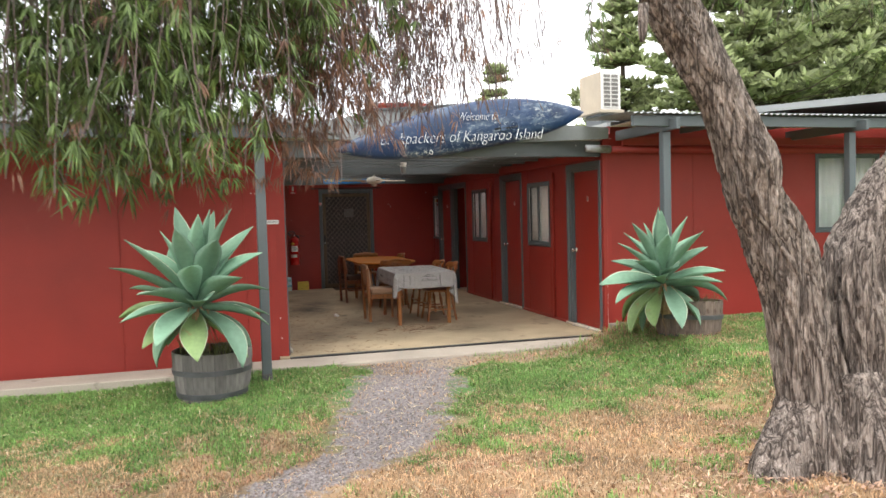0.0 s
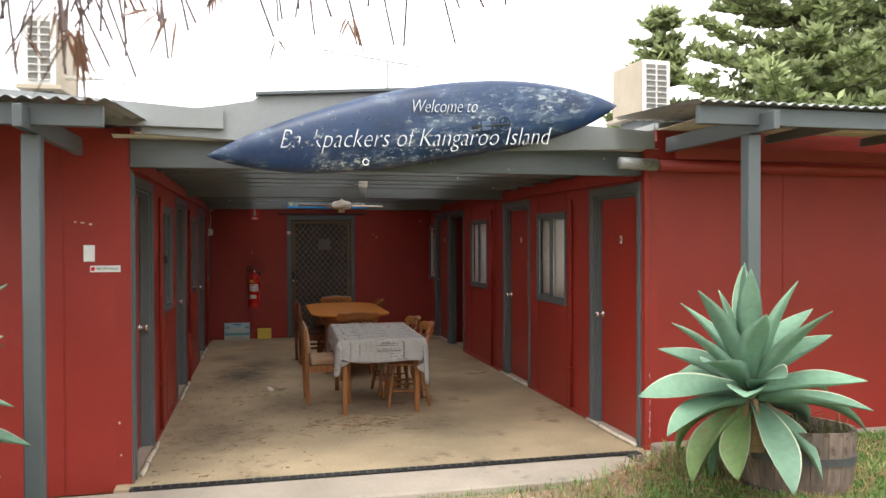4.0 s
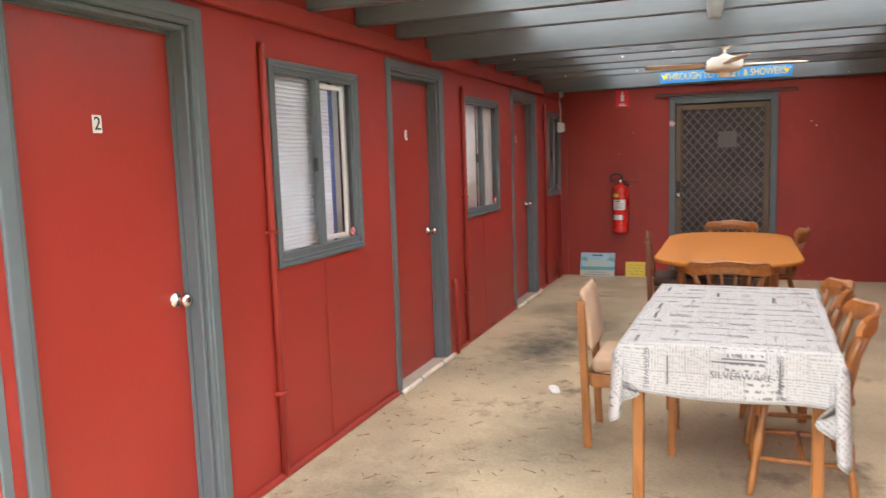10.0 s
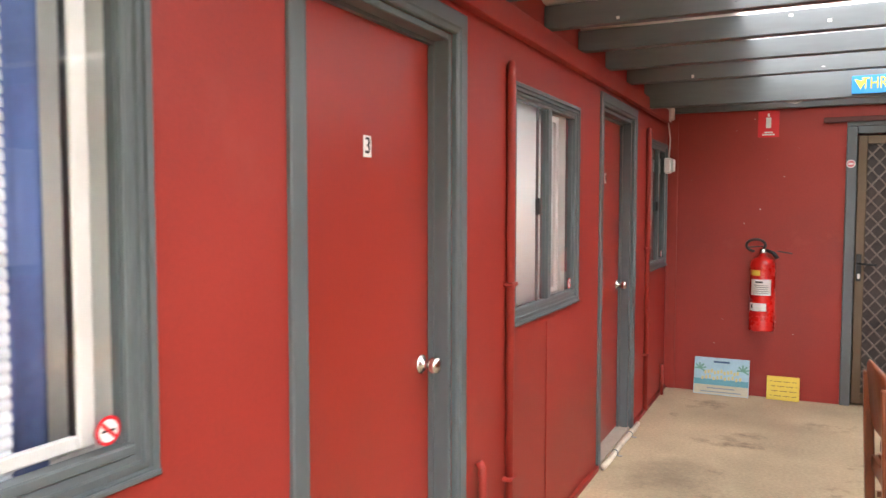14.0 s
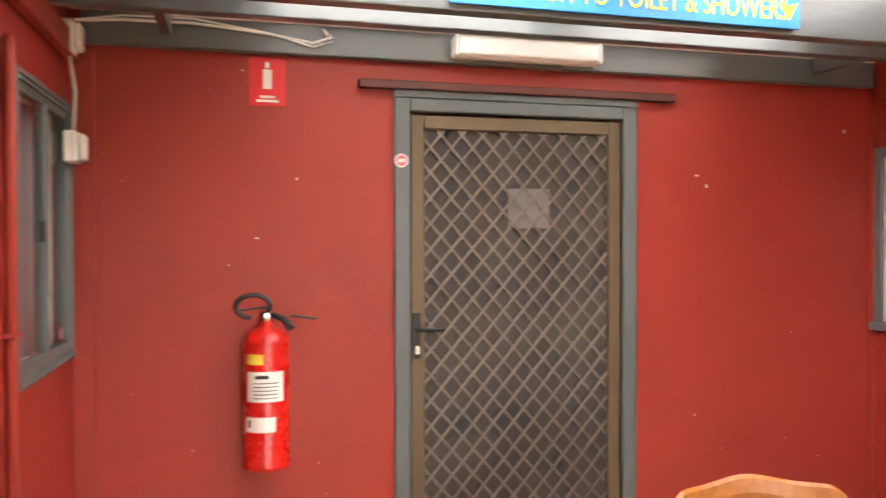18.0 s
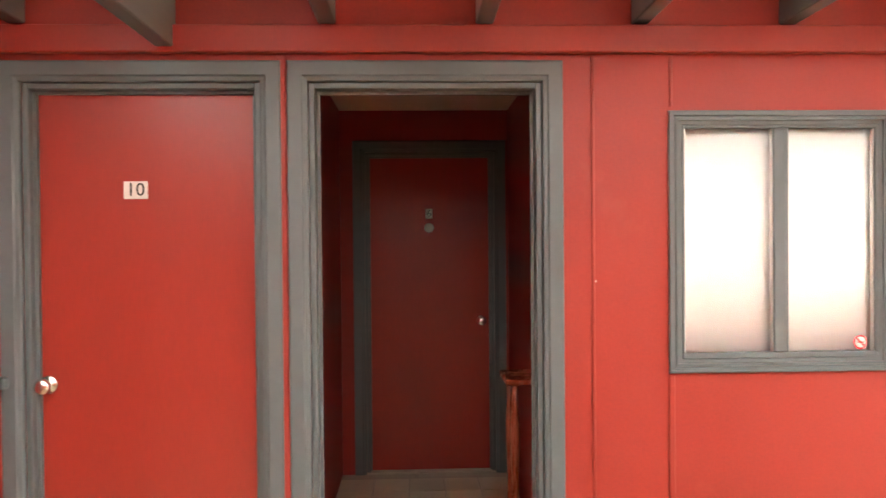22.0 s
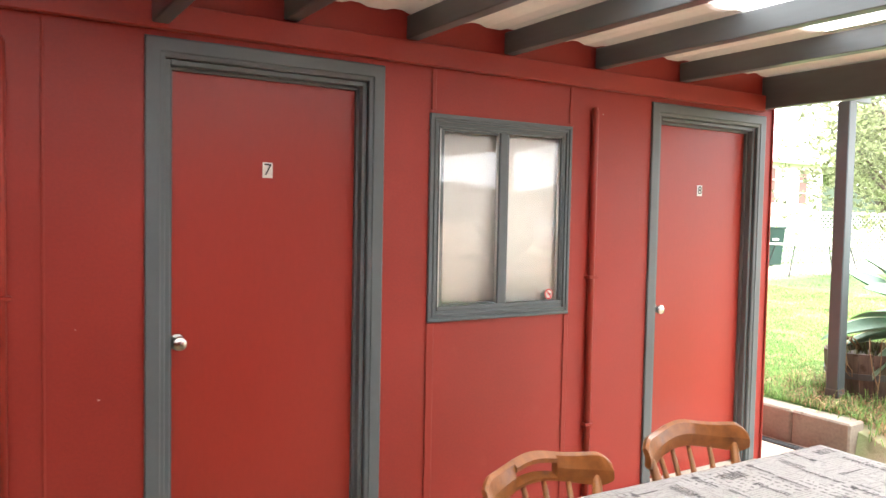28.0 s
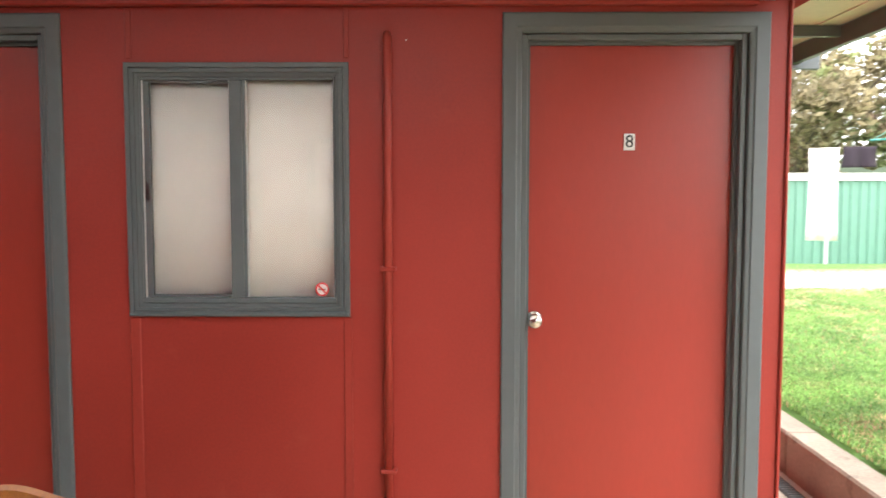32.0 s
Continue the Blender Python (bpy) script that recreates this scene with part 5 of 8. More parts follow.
def pine_chair(m, wood=None, label="honey pine chair with turned legs and a carved crest rail", high=0.0, wide=0.475, pierced=False):
    """A country chair: saddle seat, splayed turned legs, spindles and a wavy crest rail. It faces +x."""
    wood = wood or PINE_UP
    c = thing("pine_chair", m, label, "chair", "pine chairs")
    seat = rounded_slab(0.2, 0.205, 0.41, 0.445, 0.09, 0.012)
    for v in seat.verts:
        if v.co.z > 0.44:
            v.co.z -= 0.008 * (1 - (v.co.x / 0.2) ** 2) * (1 - (v.co.y / 0.205) ** 2)
    part("seat", seat, wood, c, smooth=False)
    for sx in (-1, 1):
        for sy in (-1, 1):
            leg = turned(0.42, 0.021)
            part("leg", leg, wood, c, m=pose(sx * 0.205, sy * 0.2, 0.0) @ pose(0, 0, 0, sy * 8, -sx * 8, 0), smooth=True)
    for sy in (-1, 1):
        part("stretcher", tube([(-0.182, sy * 0.177, 0.16), (0, sy * 0.177, 0.16), (0.182, sy * 0.177, 0.16)], [0.009, 0.014, 0.009], 8), wood, c, smooth=True)
    part("stretcher", tube([(0.0, -0.17, 0.165), (0, 0, 0.165), (0.0, 0.17, 0.165)], [0.009, 0.014, 0.009], 8), wood, c, smooth=True)
    part("stretcher", tube([(0.178, -0.18, 0.235), (0.178, 0, 0.235), (0.178, 0.18, 0.235)], [0.009, 0.013, 0.009], 8), wood, c, smooth=True)
    for k in range(6):
        s = k / 5 - 0.5
        bx = -0.13 - 0.06 * math.cos(s * 3.0)
        r = 0.016 if k in (0, 5) else 0.009
        part("back_post" if k in (0, 5) else "spindle", tube([(bx, s * 0.3, 0.44), (bx - 0.03, s * 0.335, 0.6), (-0.19 - 0.085 * (1 - (0.84 * s * 2) ** 2), s * 0.84 * wide, 0.725 + high)], [r, r * 1.25, r * 0.8], 8), wood, c, smooth=True)
    bm = bmesh.new()
    nseg = 30

    def crest(k0, k1, share0, share1):
        loops = []
        for k in range(k0, k1 + 1):
            s = k / nseg - 0.5
            x = -0.19 - 0.085 * (1 - (2 * s) ** 2)
            y = s * wide
            top = 0.785 + high + 0.018 * math.cos(math.pi * s) + 0.005 * math.cos(s * 2 * math.pi * 2.0)
            low = 0.708 + high + 0.014 * math.cos(s * 2 * math.pi)
            top -= 0.022 * step(abs(s), 0.44, 0.51)
            low += 0.018 * step(abs(s), 0.44, 0.51)
            low, top = low + (top - low) * share0, low + (top - low) * share1
            t = 0.0125
            loops.append([(x - t - 0.012, y, top - 0.008), (x - 0.012, y, top), (x + t - 0.012, y, top - 0.008), (x + t, y, (top + low) / 2), (x + t, y, low + 0.003), (x, y, low), (x - t, y, low + 0.003), (x - t, y, (top + low) / 2)])
        rings(bm, loops)

    if pierced:
        crest(0, 10, 0, 1)
        crest(20, nseg, 0, 1)
        crest(10, 20, 0, 0.3)
        crest(10, 20, 0.62, 1)
    else:
        crest(0, nseg, 0, 1)
    part("crest_rail", bm, PINE if wood is PINE_UP else wood, c, "wavy carved crest rail with a hand slot" if pierced else "wavy carved crest rail", smooth=False)
    return c


pine_chair(pose(2.77, 9.81, 0, 0, 0, 179), None, "honey pine chair drawn up to the covered table", 0.018, 0.46)
pine_chair(pose(2.75, 10.42, 0, 0, 0, 183), None, "honey pine chair with a pierced crest rail", 0.012, 0.46, True)
pine_chair(pose(2.455, 11.4, 0, 0, 0, 90), None, "honey pine chair drawn up to the oval table", 0.01, 0.5)
pine_chair(pose(2.43, 13.74, 0, 0, 0, -98), None, "honey pine chair behind the oval table", 0.0)
pine_chair(pose(2.78, 13.24, 0, 0, 0, 176), None, "honey pine chair at the end of the oval table", 0.0)


def oval_table(m):
    t = thing("oval_table", m, "orange varnished pine table with rounded ends", "table")
    part("tabletop", rounded_slab(0.49, 1.04, 0.715, 0.74, 0.4, 0.006, 14), TABLE_TOP, t)
    part("apron_frame", rounded_slab(0.36, 0.82, 0.64, 0.714, 0.2, 0.003), PINE, t)
    for sx in (-1, 1):
        for sy in (-1, 1):
            part("leg", turned(0.645, 0.036, 12), PINE_UP, t, m=pose(sx * 0.3, sy * 0.72, 0), smooth=True)
    return t


oval_table(pose(2.44, 12.48, 0))

# ---- ceiling fan, flood light, sign, batten light ----
IVORY = surface("ivory_fan_paint", (0.76, 0.72, 0.63), 0.45, 0.08, 6, 60)
BLADE = surface("pale_oak_blade", (0.7, 0.6, 0.45), 0.45, 0.15, 4, 40, streak=(1, 6, 6))
fan = thing("ceiling_fan", pose(2.4, 12.52, 2.04), "ivory ceiling fan with four pale wooden blades", "fan")
part("canopy", lathe([(0.02, 0.2), (0.045, 0.22), (0.06, 0.25), (0.06, 0.297)], 18), IVORY, fan, smooth=True)
part("downrod", tube([(0, 0, 0.15), (0, 0, 0.21)], 0.012, 8), IVORY, fan, smooth=True)
part("motor", lathe([(0.04, 0.03), (0.1, 0.036), (0.128, 0.05), (0.132, 0.075), (0.128, 0.12), (0.1, 0.138), (0.04, 0.15), (0.02, 0.165)], 22), IVORY, fan, smooth=True)
part("light_cap", lathe([(0.0, -0.012), (0.035, -0.01), (0.045, 0.0), (0.04, 0.03)][1:], 16), IVORY, fan, smooth=True)
for k in range(4):
    m = pose(0, 0, 0, 0, 0, 12 + 90 * k)
    part("blade_iron", box(0.09, 0.2, -0.015, 0.015, 0.075, 0.081, 0.002), IVORY, fan, m=m)
    bm = rounded_slab(0.22, 0.058, -0.003, 0.003, 0.04, 0.001, 5)
    part("blade", bm, BLADE, fan, m=m @ pose(0.37, 0, 0.084, 9))
fl = thing("jar_light", pose(2.385, 10.15, 2.2), "white ceiling light with a smoky tapered jar cover", "light")
part("base", lathe([(0.055, 0.068), (0.056, 0.05), (0.05, 0.036), (0.044, 0.03)], 20), WHITE, fl, smooth=True)
part("collar", box(-0.085, -0.04, -0.02, 0.02, 0.034, 0.06, 0.006), WHITE, fl, "small white side bracket")
part("rim", lathe([(0.0465, 0.034), (0.0475, 0.028), (0.0455, 0.004)], 20), WHITE, fl, "white upper band of the cover", smooth=True)
part("jar", lathe([(0.045, 0.032), (0.044, 0.02), (0.039, -0.03), (0.033, -0.085), (0.027, -0.092)], 20), surface("smoky_grey_jar", (0.24, 0.25, 0.25), 0.3, 0.2, 8, 40, spec=0.5), fl, "smoky grey cover", smooth=True)

sg = thing("direction_sign", pose(2.37, 14.455, 2.222), "bright blue sign with yellow writing over the joist", "sign")
part("board", box(-0.62, 0.62, -0.006, 0.006, -0.055, 0.055, 0.002), SIGN_BLUE, sg)
letters("lettering", "THROUGH TO TOILET & SHOWERS", 0.1, YELLOW, sg, pose(0.0, -0.008, 0.003) @ UP_FRONT, 0.001, squeeze=0.71)
for s in (-1, 1):
    bm = bmesh.new()
    v = [bm.verts.new(p) for p in ((-0.036, -0.009, 0.036), (0.0, -0.009, -0.03), (0.036, -0.009, 0.036), (0.0, -0.009, 0.022))]
    bm.faces.new(v)
    part("arrow", bm, YELLOW, sg, "yellow down arrow", pose(s * 0.573, 0, 0))
beam_y = YB - 0.002
tagged(part("wall_beam", box(XL + 0.045, XR - 0.045, YB - 0.052, beam_y, 2.215, 2.338, 0.004), GREY_BEAM), "dark grey beam along the back wall", "beam", kind="structure")
LAMP_WHITE = surface("white_lamp_enamel", (0.84, 0.86, 0.88), 0.35, 0.04)
bl = thing("batten_light", pose(2.35, YB - 0.054, 2.275), "white fluorescent batten light on the beam", "light")
part("body", box(-0.335, 0.335, -0.055, 0.0, -0.045, 0.05, 0.008), LAMP_WHITE, bl)
part("diffuser", box(-0.325, 0.325, -0.085, -0.056, -0.04, 0.04, 0.014, None, 3), surface("opal_diffuser", (0.86, 0.88, 0.9), 0.3, 0.03), bl, smooth=True)
for s in (-1, 1):
    part("end_cap", box(s * 0.33 - 0.012, s * 0.33 + 0.012, -0.088, -0.001, -0.047, 0.047, 0.014, None, 3), LAMP_WHITE, bl)
for nm, x, z in (("socket_box", XL + 0.05, 2.2), ("socket_box", XL + 0.05, 1.8)):
    sb = thing(nm, pose(XL, 15.3 if z > 2 else 15.36, z), "white weatherproof electrical box in the corner", "socket", "corner sockets")
    part("case", box(0.001, 0.05, -0.05, 0.05, -0.06, 0.06, 0.008), WHITE, sb)
    part("cover", box(0.05, 0.075, -0.04, 0.04, -0.05, 0.05, 0.008), WHITE, sb)
bar("cable", [(XL + 0.03, 15.3, 2.14), (XL + 0.045, 15.32, 2.0), (XL + 0.03, 15.36, 1.86)], 0.006, WHITE, "white cable between two boxes", "cable", 6)
pts = [(XL + 0.05, 15.28, 2.26), (XL + 0.2, 15.38, 2.3), (0.95, 15.405, 2.31), (1.25, 15.405, 2.285), (1.42, 15.405, 2.26), (1.5, 15.405, 2.29), (1.46, 15.405, 2.32)]
bar("cable", pts, 0.006, WHITE, "white cable sagging along the beam", "cable", 6)
bar("cable", [(x, y, z + 0.02 * math.sin(i)) for i, (x, y, z) in enumerate(pts)], 0.004, WHITE, "thin white cable along the beam", "cable", 6)

# ---- fire extinguisher and signs on the back wall ----
ex = thing("fire_extinguisher", pose(1.225, YB - 0.1, 0.535) @ Matrix.Diagonal((1.02, 1.02, 0.92, 1)), "red fire extinguisher with labels on a wall bracket", "extinguisher")
part("cylinder", lathe([(0.086, 0.0), (0.09, 0.006), (0.09, 0.02), (0.088, 0.024), (0.088, 0.545), (0.083, 0.572), (0.064, 0.596), (0.03, 0.61), (0.024, 0.64)], 28), EXT_RED, ex, smooth=True)


def wrap_label(name, z0, z1, a0, a1, material, r=0.0892):
    bm = bmesh.new()
    k = 12
    lo = [bm.verts.new((r * math.cos(radians(a0 + (a1 - a0) * i / k)), r * math.sin(radians(a0 + (a1 - a0) * i / k)), z0)) for i in range(k + 1)]
    hi = [bm.verts.new((v.co.x, v.co.y, z1)) for v in lo]
    for i in range(k):
        bm.faces.new((lo[i], lo[i + 1], hi[i + 1], hi[i]))
    return part(name, bm, material, ex)


wrap_label("label", 0.3, 0.43, 215, 315, PAPER)
wrap_label("label", 0.17, 0.235, 210, 292, PAPER)
wrap_label("yellow_tag", 0.46, 0.505, 214, 262, YELLOW)
for k in range(5):
    wrap_label("label_print", 0.315 + k * 0.016, 0.319 + k * 0.016, 235, 300, INK, 0.0897)
wrap_label("label_print", 0.4, 0.415, 240, 275, INK, 0.0897)
wrap_label("label_print", 0.19, 0.22, 218, 228, INK, 0.0897)
part("valve", tube([(0, 0, 0.63), (0, 0, 0.675)], [0.026, 0.022], 12), CHROME, ex, smooth=True)
part("handle", box(-0.03, 0.08, -0.012, 0.012, 0.69, 0.7, 0.002), BLACK, ex, m=pose(0, 0, 0, 0, -6), label="black squeeze handle")
part("lever", box(-0.02, 0.085, -0.01, 0.01, 0.662, 0.672, 0.002), BLACK, ex, m=pose(0, 0, 0.0, 0, 10))
part("hose", tube([(-0.02 + 0.066 * math.cos(a) - 0.03, -0.01, 0.705 + 0.05 * math.sin(a)) for a in np.linspace(-0.6, 4.6, 16)], 0.011, 8), BLACK, ex, "black discharge hose", smooth=True)
part("nozzle", tube([(0.02, -0.01, 0.668), (0.07, -0.015, 0.645), (0.098, -0.02, 0.6)], [0.012, 0.015, 0.018], 8), BLACK, ex, smooth=True)
part("bracket", box(-0.03, 0.03, 0.08, 0.098, 0.05, 0.6, 0.004), EXT_RED, ex)
es = thing("extinguisher_sign", pose(1.237, YB - 0.002, 2.105), "red sign with a white extinguisher symbol", "sign")
part("plate", box(-0.075, 0.075, -0.003, 0.0, -0.1, 0.1, 0.001), SIGN_RED, es)
sym = box(-0.018, 0.018, -0.0045, -0.003, -0.03, 0.05)
part("symbol", box(-0.008, 0.008, -0.0045, -0.003, 0.056, 0.08, 0, sym), PAPER, es)
part("text_bar", box(-0.045, 0.045, -0.0045, -0.003, -0.085, -0.075), PAPER, es)
part("text_bar", box(-0.03, 0.03, -0.0045, -0.003, -0.068, -0.058), PAPER, es)

# two boards leaning on the wall
SKY_PRINT = surface("pale_sky_print", (0.36, 0.56, 0.66), 0.5, 0.12, 3, 30)
SAND_PRINT = surface("sand_print", (0.5, 0.48, 0.36), 0.5, 0.1)
PALM_PRINT = surface("palm_print", (0.16, 0.36, 0.3), 0.6, 0.2)
SLATE_INK = surface("slate_print", (0.2, 0.27, 0.32), 0.6)
GOLD = surface("gold_print", (0.62, 0.55, 0.25), 0.5, 0.1)
wb = thing("welcome_board", pose(0.94, YB - 0.095, 0.0, -17), "pale blue printed welcome board leaning on the wall", "sign")
part("board", box(-0.205, 0.205, -0.005, 0.005, 0.0, 0.29, 0.002), SKY_PRINT, wb)
part("sea_print", box(-0.2, 0.2, -0.0062, -0.005, 0.075, 0.12), surface("sea_print", (0.12, 0.35, 0.45), 0.5), wb)
part("sand_print", box(-0.2, 0.2, -0.0062, -0.005, 0.005, 0.074), SAND_PRINT, wb)
for s in (-1, 1):
    bm = bmesh.new()
    for a in range(6):
        ang = radians(-40 + a * 45)
        box(-0.002, 0.045, -0.0006, 0.0006, -0.006, 0.006, 0, bm)
    for k, v in enumerate(bm.verts):
        ang = radians(-30 + (k // 8) * 42)
        x, z = v.co.x, v.co.z
        v.co.x, v.co.z = x * math.cos(ang) - z * math.sin(ang), x * math.sin(ang) + z * math.cos(ang)
    part("palm_print", bm, PALM_PRINT, wb, "printed palm leaves", pose(s * 0.16, -0.0065, 0.2))
part("title_bar", box(-0.06, 0.06, -0.0065, -0.005, 0.25, 0.264), surface("navy_print", (0.03, 0.08, 0.2), 0.5), wb)
for z, a in ((0.17, 0.12), (0.125, 0.14)):
    for k in range(11):
        x = -a + 2 * a * k / 10
        part("script_bar", box(x - 0.007, x + 0.009, -0.0075, -0.0055, z - 0.012 + 0.006 * (k % 3), z + 0.014 + 0.007 * ((k * 7) % 3)), GOLD, wb, "gold script lettering")
for z, a in ((0.05, 0.1), (0.022, 0.15)):
    part("text_bar", box(-a, a, -0.0065, -0.005, z - 0.004, z + 0.004), SLATE_INK, wb)
yb = thing("yellow_notice", pose(1.385, YB - 0.058, 0.0, -15), "yellow notice card with brown script leaning on the wall", "sign")
part("card", box(-0.115, 0.115, -0.003, 0.003, 0.0, 0.18, 0.001), YELLOW, yb)
BROWN_INK = surface("brown_ink", (0.2, 0.12, 0.04), 0.6)
for k in range(4):
    for i in range(9):
        x = -0.09 + i * 0.021 + 0.004 * ((i * 5 + k) % 3)
        part("script_bar", box(x, x + 0.013, -0.0042, -0.003, 0.14 - k * 0.036 - 0.002 - 0.002 * (i % 2), 0.14 - k * 0.036 + 0.003), BROWN_INK, yb)

# ---- front wall fittings ----
sw = thing("light_switch", pose(0.23, YFL - 0.001, 1.57), "white switch plate on the red wall", "switch")
part("plate", box(-0.035, 0.035, -0.009, 0.0, -0.055, 0.055, 0.003), WHITE, sw)
part("rocker", box(-0.009, 0.009, -0.014, -0.009, -0.012, 0.012, 0.002), WHITE, sw)
ns = thing("no_smoking_sign", pose(0.33, YFL - 0.001, 1.465), "small white no smoking sign on the red wall", "sign")
part("plate", box(-0.095, 0.095, -0.003, 0.0, -0.022, 0.022, 0.001), PAPER, ns)
letters("lettering", "NO SMOKING", 0.026, INK, ns, pose(0.014, -0.0035, 0.0) @ UP_FRONT, squeeze=0.85)
part("symbol", lathe([(0.014, 0.0), (0.014, 0.0006)], 16), SIGN_RED, ns, m=pose(-0.078, -0.003, 0, 90))
# round no-smoking stickers on the windows
for m, u, z in ((RIGHT_M(12.75), 0.705, 1.1), (RIGHT_M(10.054), 0.715, 1.1), (LEFT_M(9.225), 0.79, 1.1), (LEFT_M(11.905), 0.86, 1.1), (LEFT_M(14.69), 0.65, 1.1)):
    st = thing("window_sticker", m @ pose(u, 0.0148, z), "round red and white no-smoking sticker on the glass", "sticker", "window stickers")
    part("ring", lathe([(0.026, 0.0), (0.026, 0.0006)], 20), SIGN_RED, st, m=pose(0, 0, 0, 90))
    part("disc", lathe([(0.02, 0.0), (0.02, 0.0006)], 20), PAPER, st, m=pose(0, -0.0008, 0, 90))
    part("slash", box(-0.019, 0.019, -0.0024, -0.0016, -0.003, 0.003), SIGN_RED, st, m=pose(0, 0, 0, 0, 45))
    part("cigarette", box(-0.013, 0.013, -0.0022, -0.0014, -0.002, 0.002), INK, st)
# chipped paint and plaster dabs
CHIP = surface("bare_plaster", (0.62, 0.55, 0.5), 0.8)
for x, z, w, h in ((0.145, 1.78, 0.008, 0.005), (0.19, 1.775, 0.013, 0.004), (0.24, 1.765, 0.01, 0.006), (0.41, 0.42, 0.006, 0.009), (0.42, 0.2, 0.005, 0.007)):
    tagged(part("paint_chip", rounded_slab(w, h, 0, 0.001, min(w, h) * 0.6, 0.0003, 3), CHIP, m=pose(x, YFL - 0.0006, z, 90)), "pale patch of chipped paint", "chip", "paint chips")
tagged(part("paint_chip", rounded_slab(0.012, 0.004, 0, 0.001, 0.003, 0.0003, 3), CHIP, m=pose(3.25, YB - 0.0006, 1.755, 90)), "pale patch of chipped paint", "chip", "paint chips")
edge_r = random.Random(17)
for k in range(22):
    z, h = edge_r.choice((edge_r.uniform(0.06, 0.3), edge_r.uniform(0.36, 0.62))), edge_r.uniform(0.003, 0.014)
    tagged(part("paint_chip", rounded_slab(0.0022, h, 0, 0.001, 0.0015, 0.0003, 2), CHIP, m=pose(XR + 0.03 + edge_r.uniform(-0.004, 0.004), YFR - 0.0125, z, 90)), "pale flake of lost paint along the corner strip", "chip", "paint chips")
rng = random.Random(4)
for k in range(70):
    side = rng.choice(("L", "R", "B"))
    z, w = rng.uniform(0.08, 2.0) ** 1.15, rng.choice((0.0015, 0.002, 0.003, 0.004, 0.006)) * rng.uniform(0.7, 1.2)
    if side == "B":
        m = pose(rng.choice((rng.uniform(0.6, 1.7), rng.uniform(3.0, 4.2))), YB - 0.0006, z, 90)
    else:
        y = rng.uniform(8.8, 15.3)
        ok = all(not (a - 0.05 < y < a + 1.02) for a in ((7.8, 9.22, 10.49, 11.9, 13.27, 14.6) if side == "L" else (7.7, 9.22, 10.28, 11.93, 13.13, 14.13)))
        if not ok:
            continue
        m = pose(XL + 0.0006, y, z, 90, 0, 90) if side == "L" else pose(XR - 0.0006, y, z, 90, 0, -90)
    tagged(part("paint_chip", rounded_slab(w, w * rng.uniform(0.4, 1.4), 0, 0.0008, w * 0.3, 0.0002, 2), CHIP, m=m), "tiny pale chip in the paint", "chip", "paint chips")

# ---- litter on the slab ----
lt = bmesh.new()
bmesh.ops.create_icosphere(lt, subdivisions=3, radius=0.05)
for v in lt.verts:
    v.co *= 0.7 + 0.6 * noise.noise(v.co * 18)
    v.co.z = max(0.0, v.co.z * 0.7 + 0.02)
tagged(part("paper_scrap", lt, PAPER, m=pose(1.43, 10.8, 0.0)), "crumpled white paper on the concrete", "litter")
TWIG = surface("dry_twig", (0.21, 0.12, 0.07), 0.9, 0.3, 10, 60)
rng = random.Random(11)
verts, faces = [], []
for k in range(420):
    near = k < 130
    if near:
        x, y = rng.gauss(2.25, 0.28), rng.gauss(9.05, 0.16)
    else:
        x, y = XL + 0.05 + abs(rng.gauss(0, 0.9)), rng.uniform(7.7, 11.5)
        if x > 4.1:
            continue
    a, l, bend = rng.uniform(0, 6.28), rng.uniform(0.1, 0.3) if near and k % 4 == 0 else rng.uniform(0.012, 0.08), rng.uniform(-0.5, 0.5)
    for s in range(3):
        aa = a + bend * s
        x2, y2 = x + math.cos(aa) * l / 3, y + math.sin(aa) * l / 3
        nx_, ny_ = -math.sin(aa) * 0.0007, math.cos(aa) * 0.0007
        b = len(verts)
        z = 0.0015 + 0.004 * rng.random()
        verts += [(x + nx_, y + ny_, 0.0006), (x - nx_, y - ny_, 0.0006), (x, y, z), (x2 + nx_, y2 + ny_, 0.0006), (x2 - nx_, y2 - ny_, 0.0006), (x2, y2, z)]
        faces += [(b, b + 3, b + 5, b + 2), (b + 2, b + 5, b + 4, b + 1)]
        x, y = x2, y2
tagged(new("fallen_twigs", mesh_of("fallen_twigs", verts, faces, TWIG)), "dry brown twigs scattered on the slab", "twigs", kind="stuff")

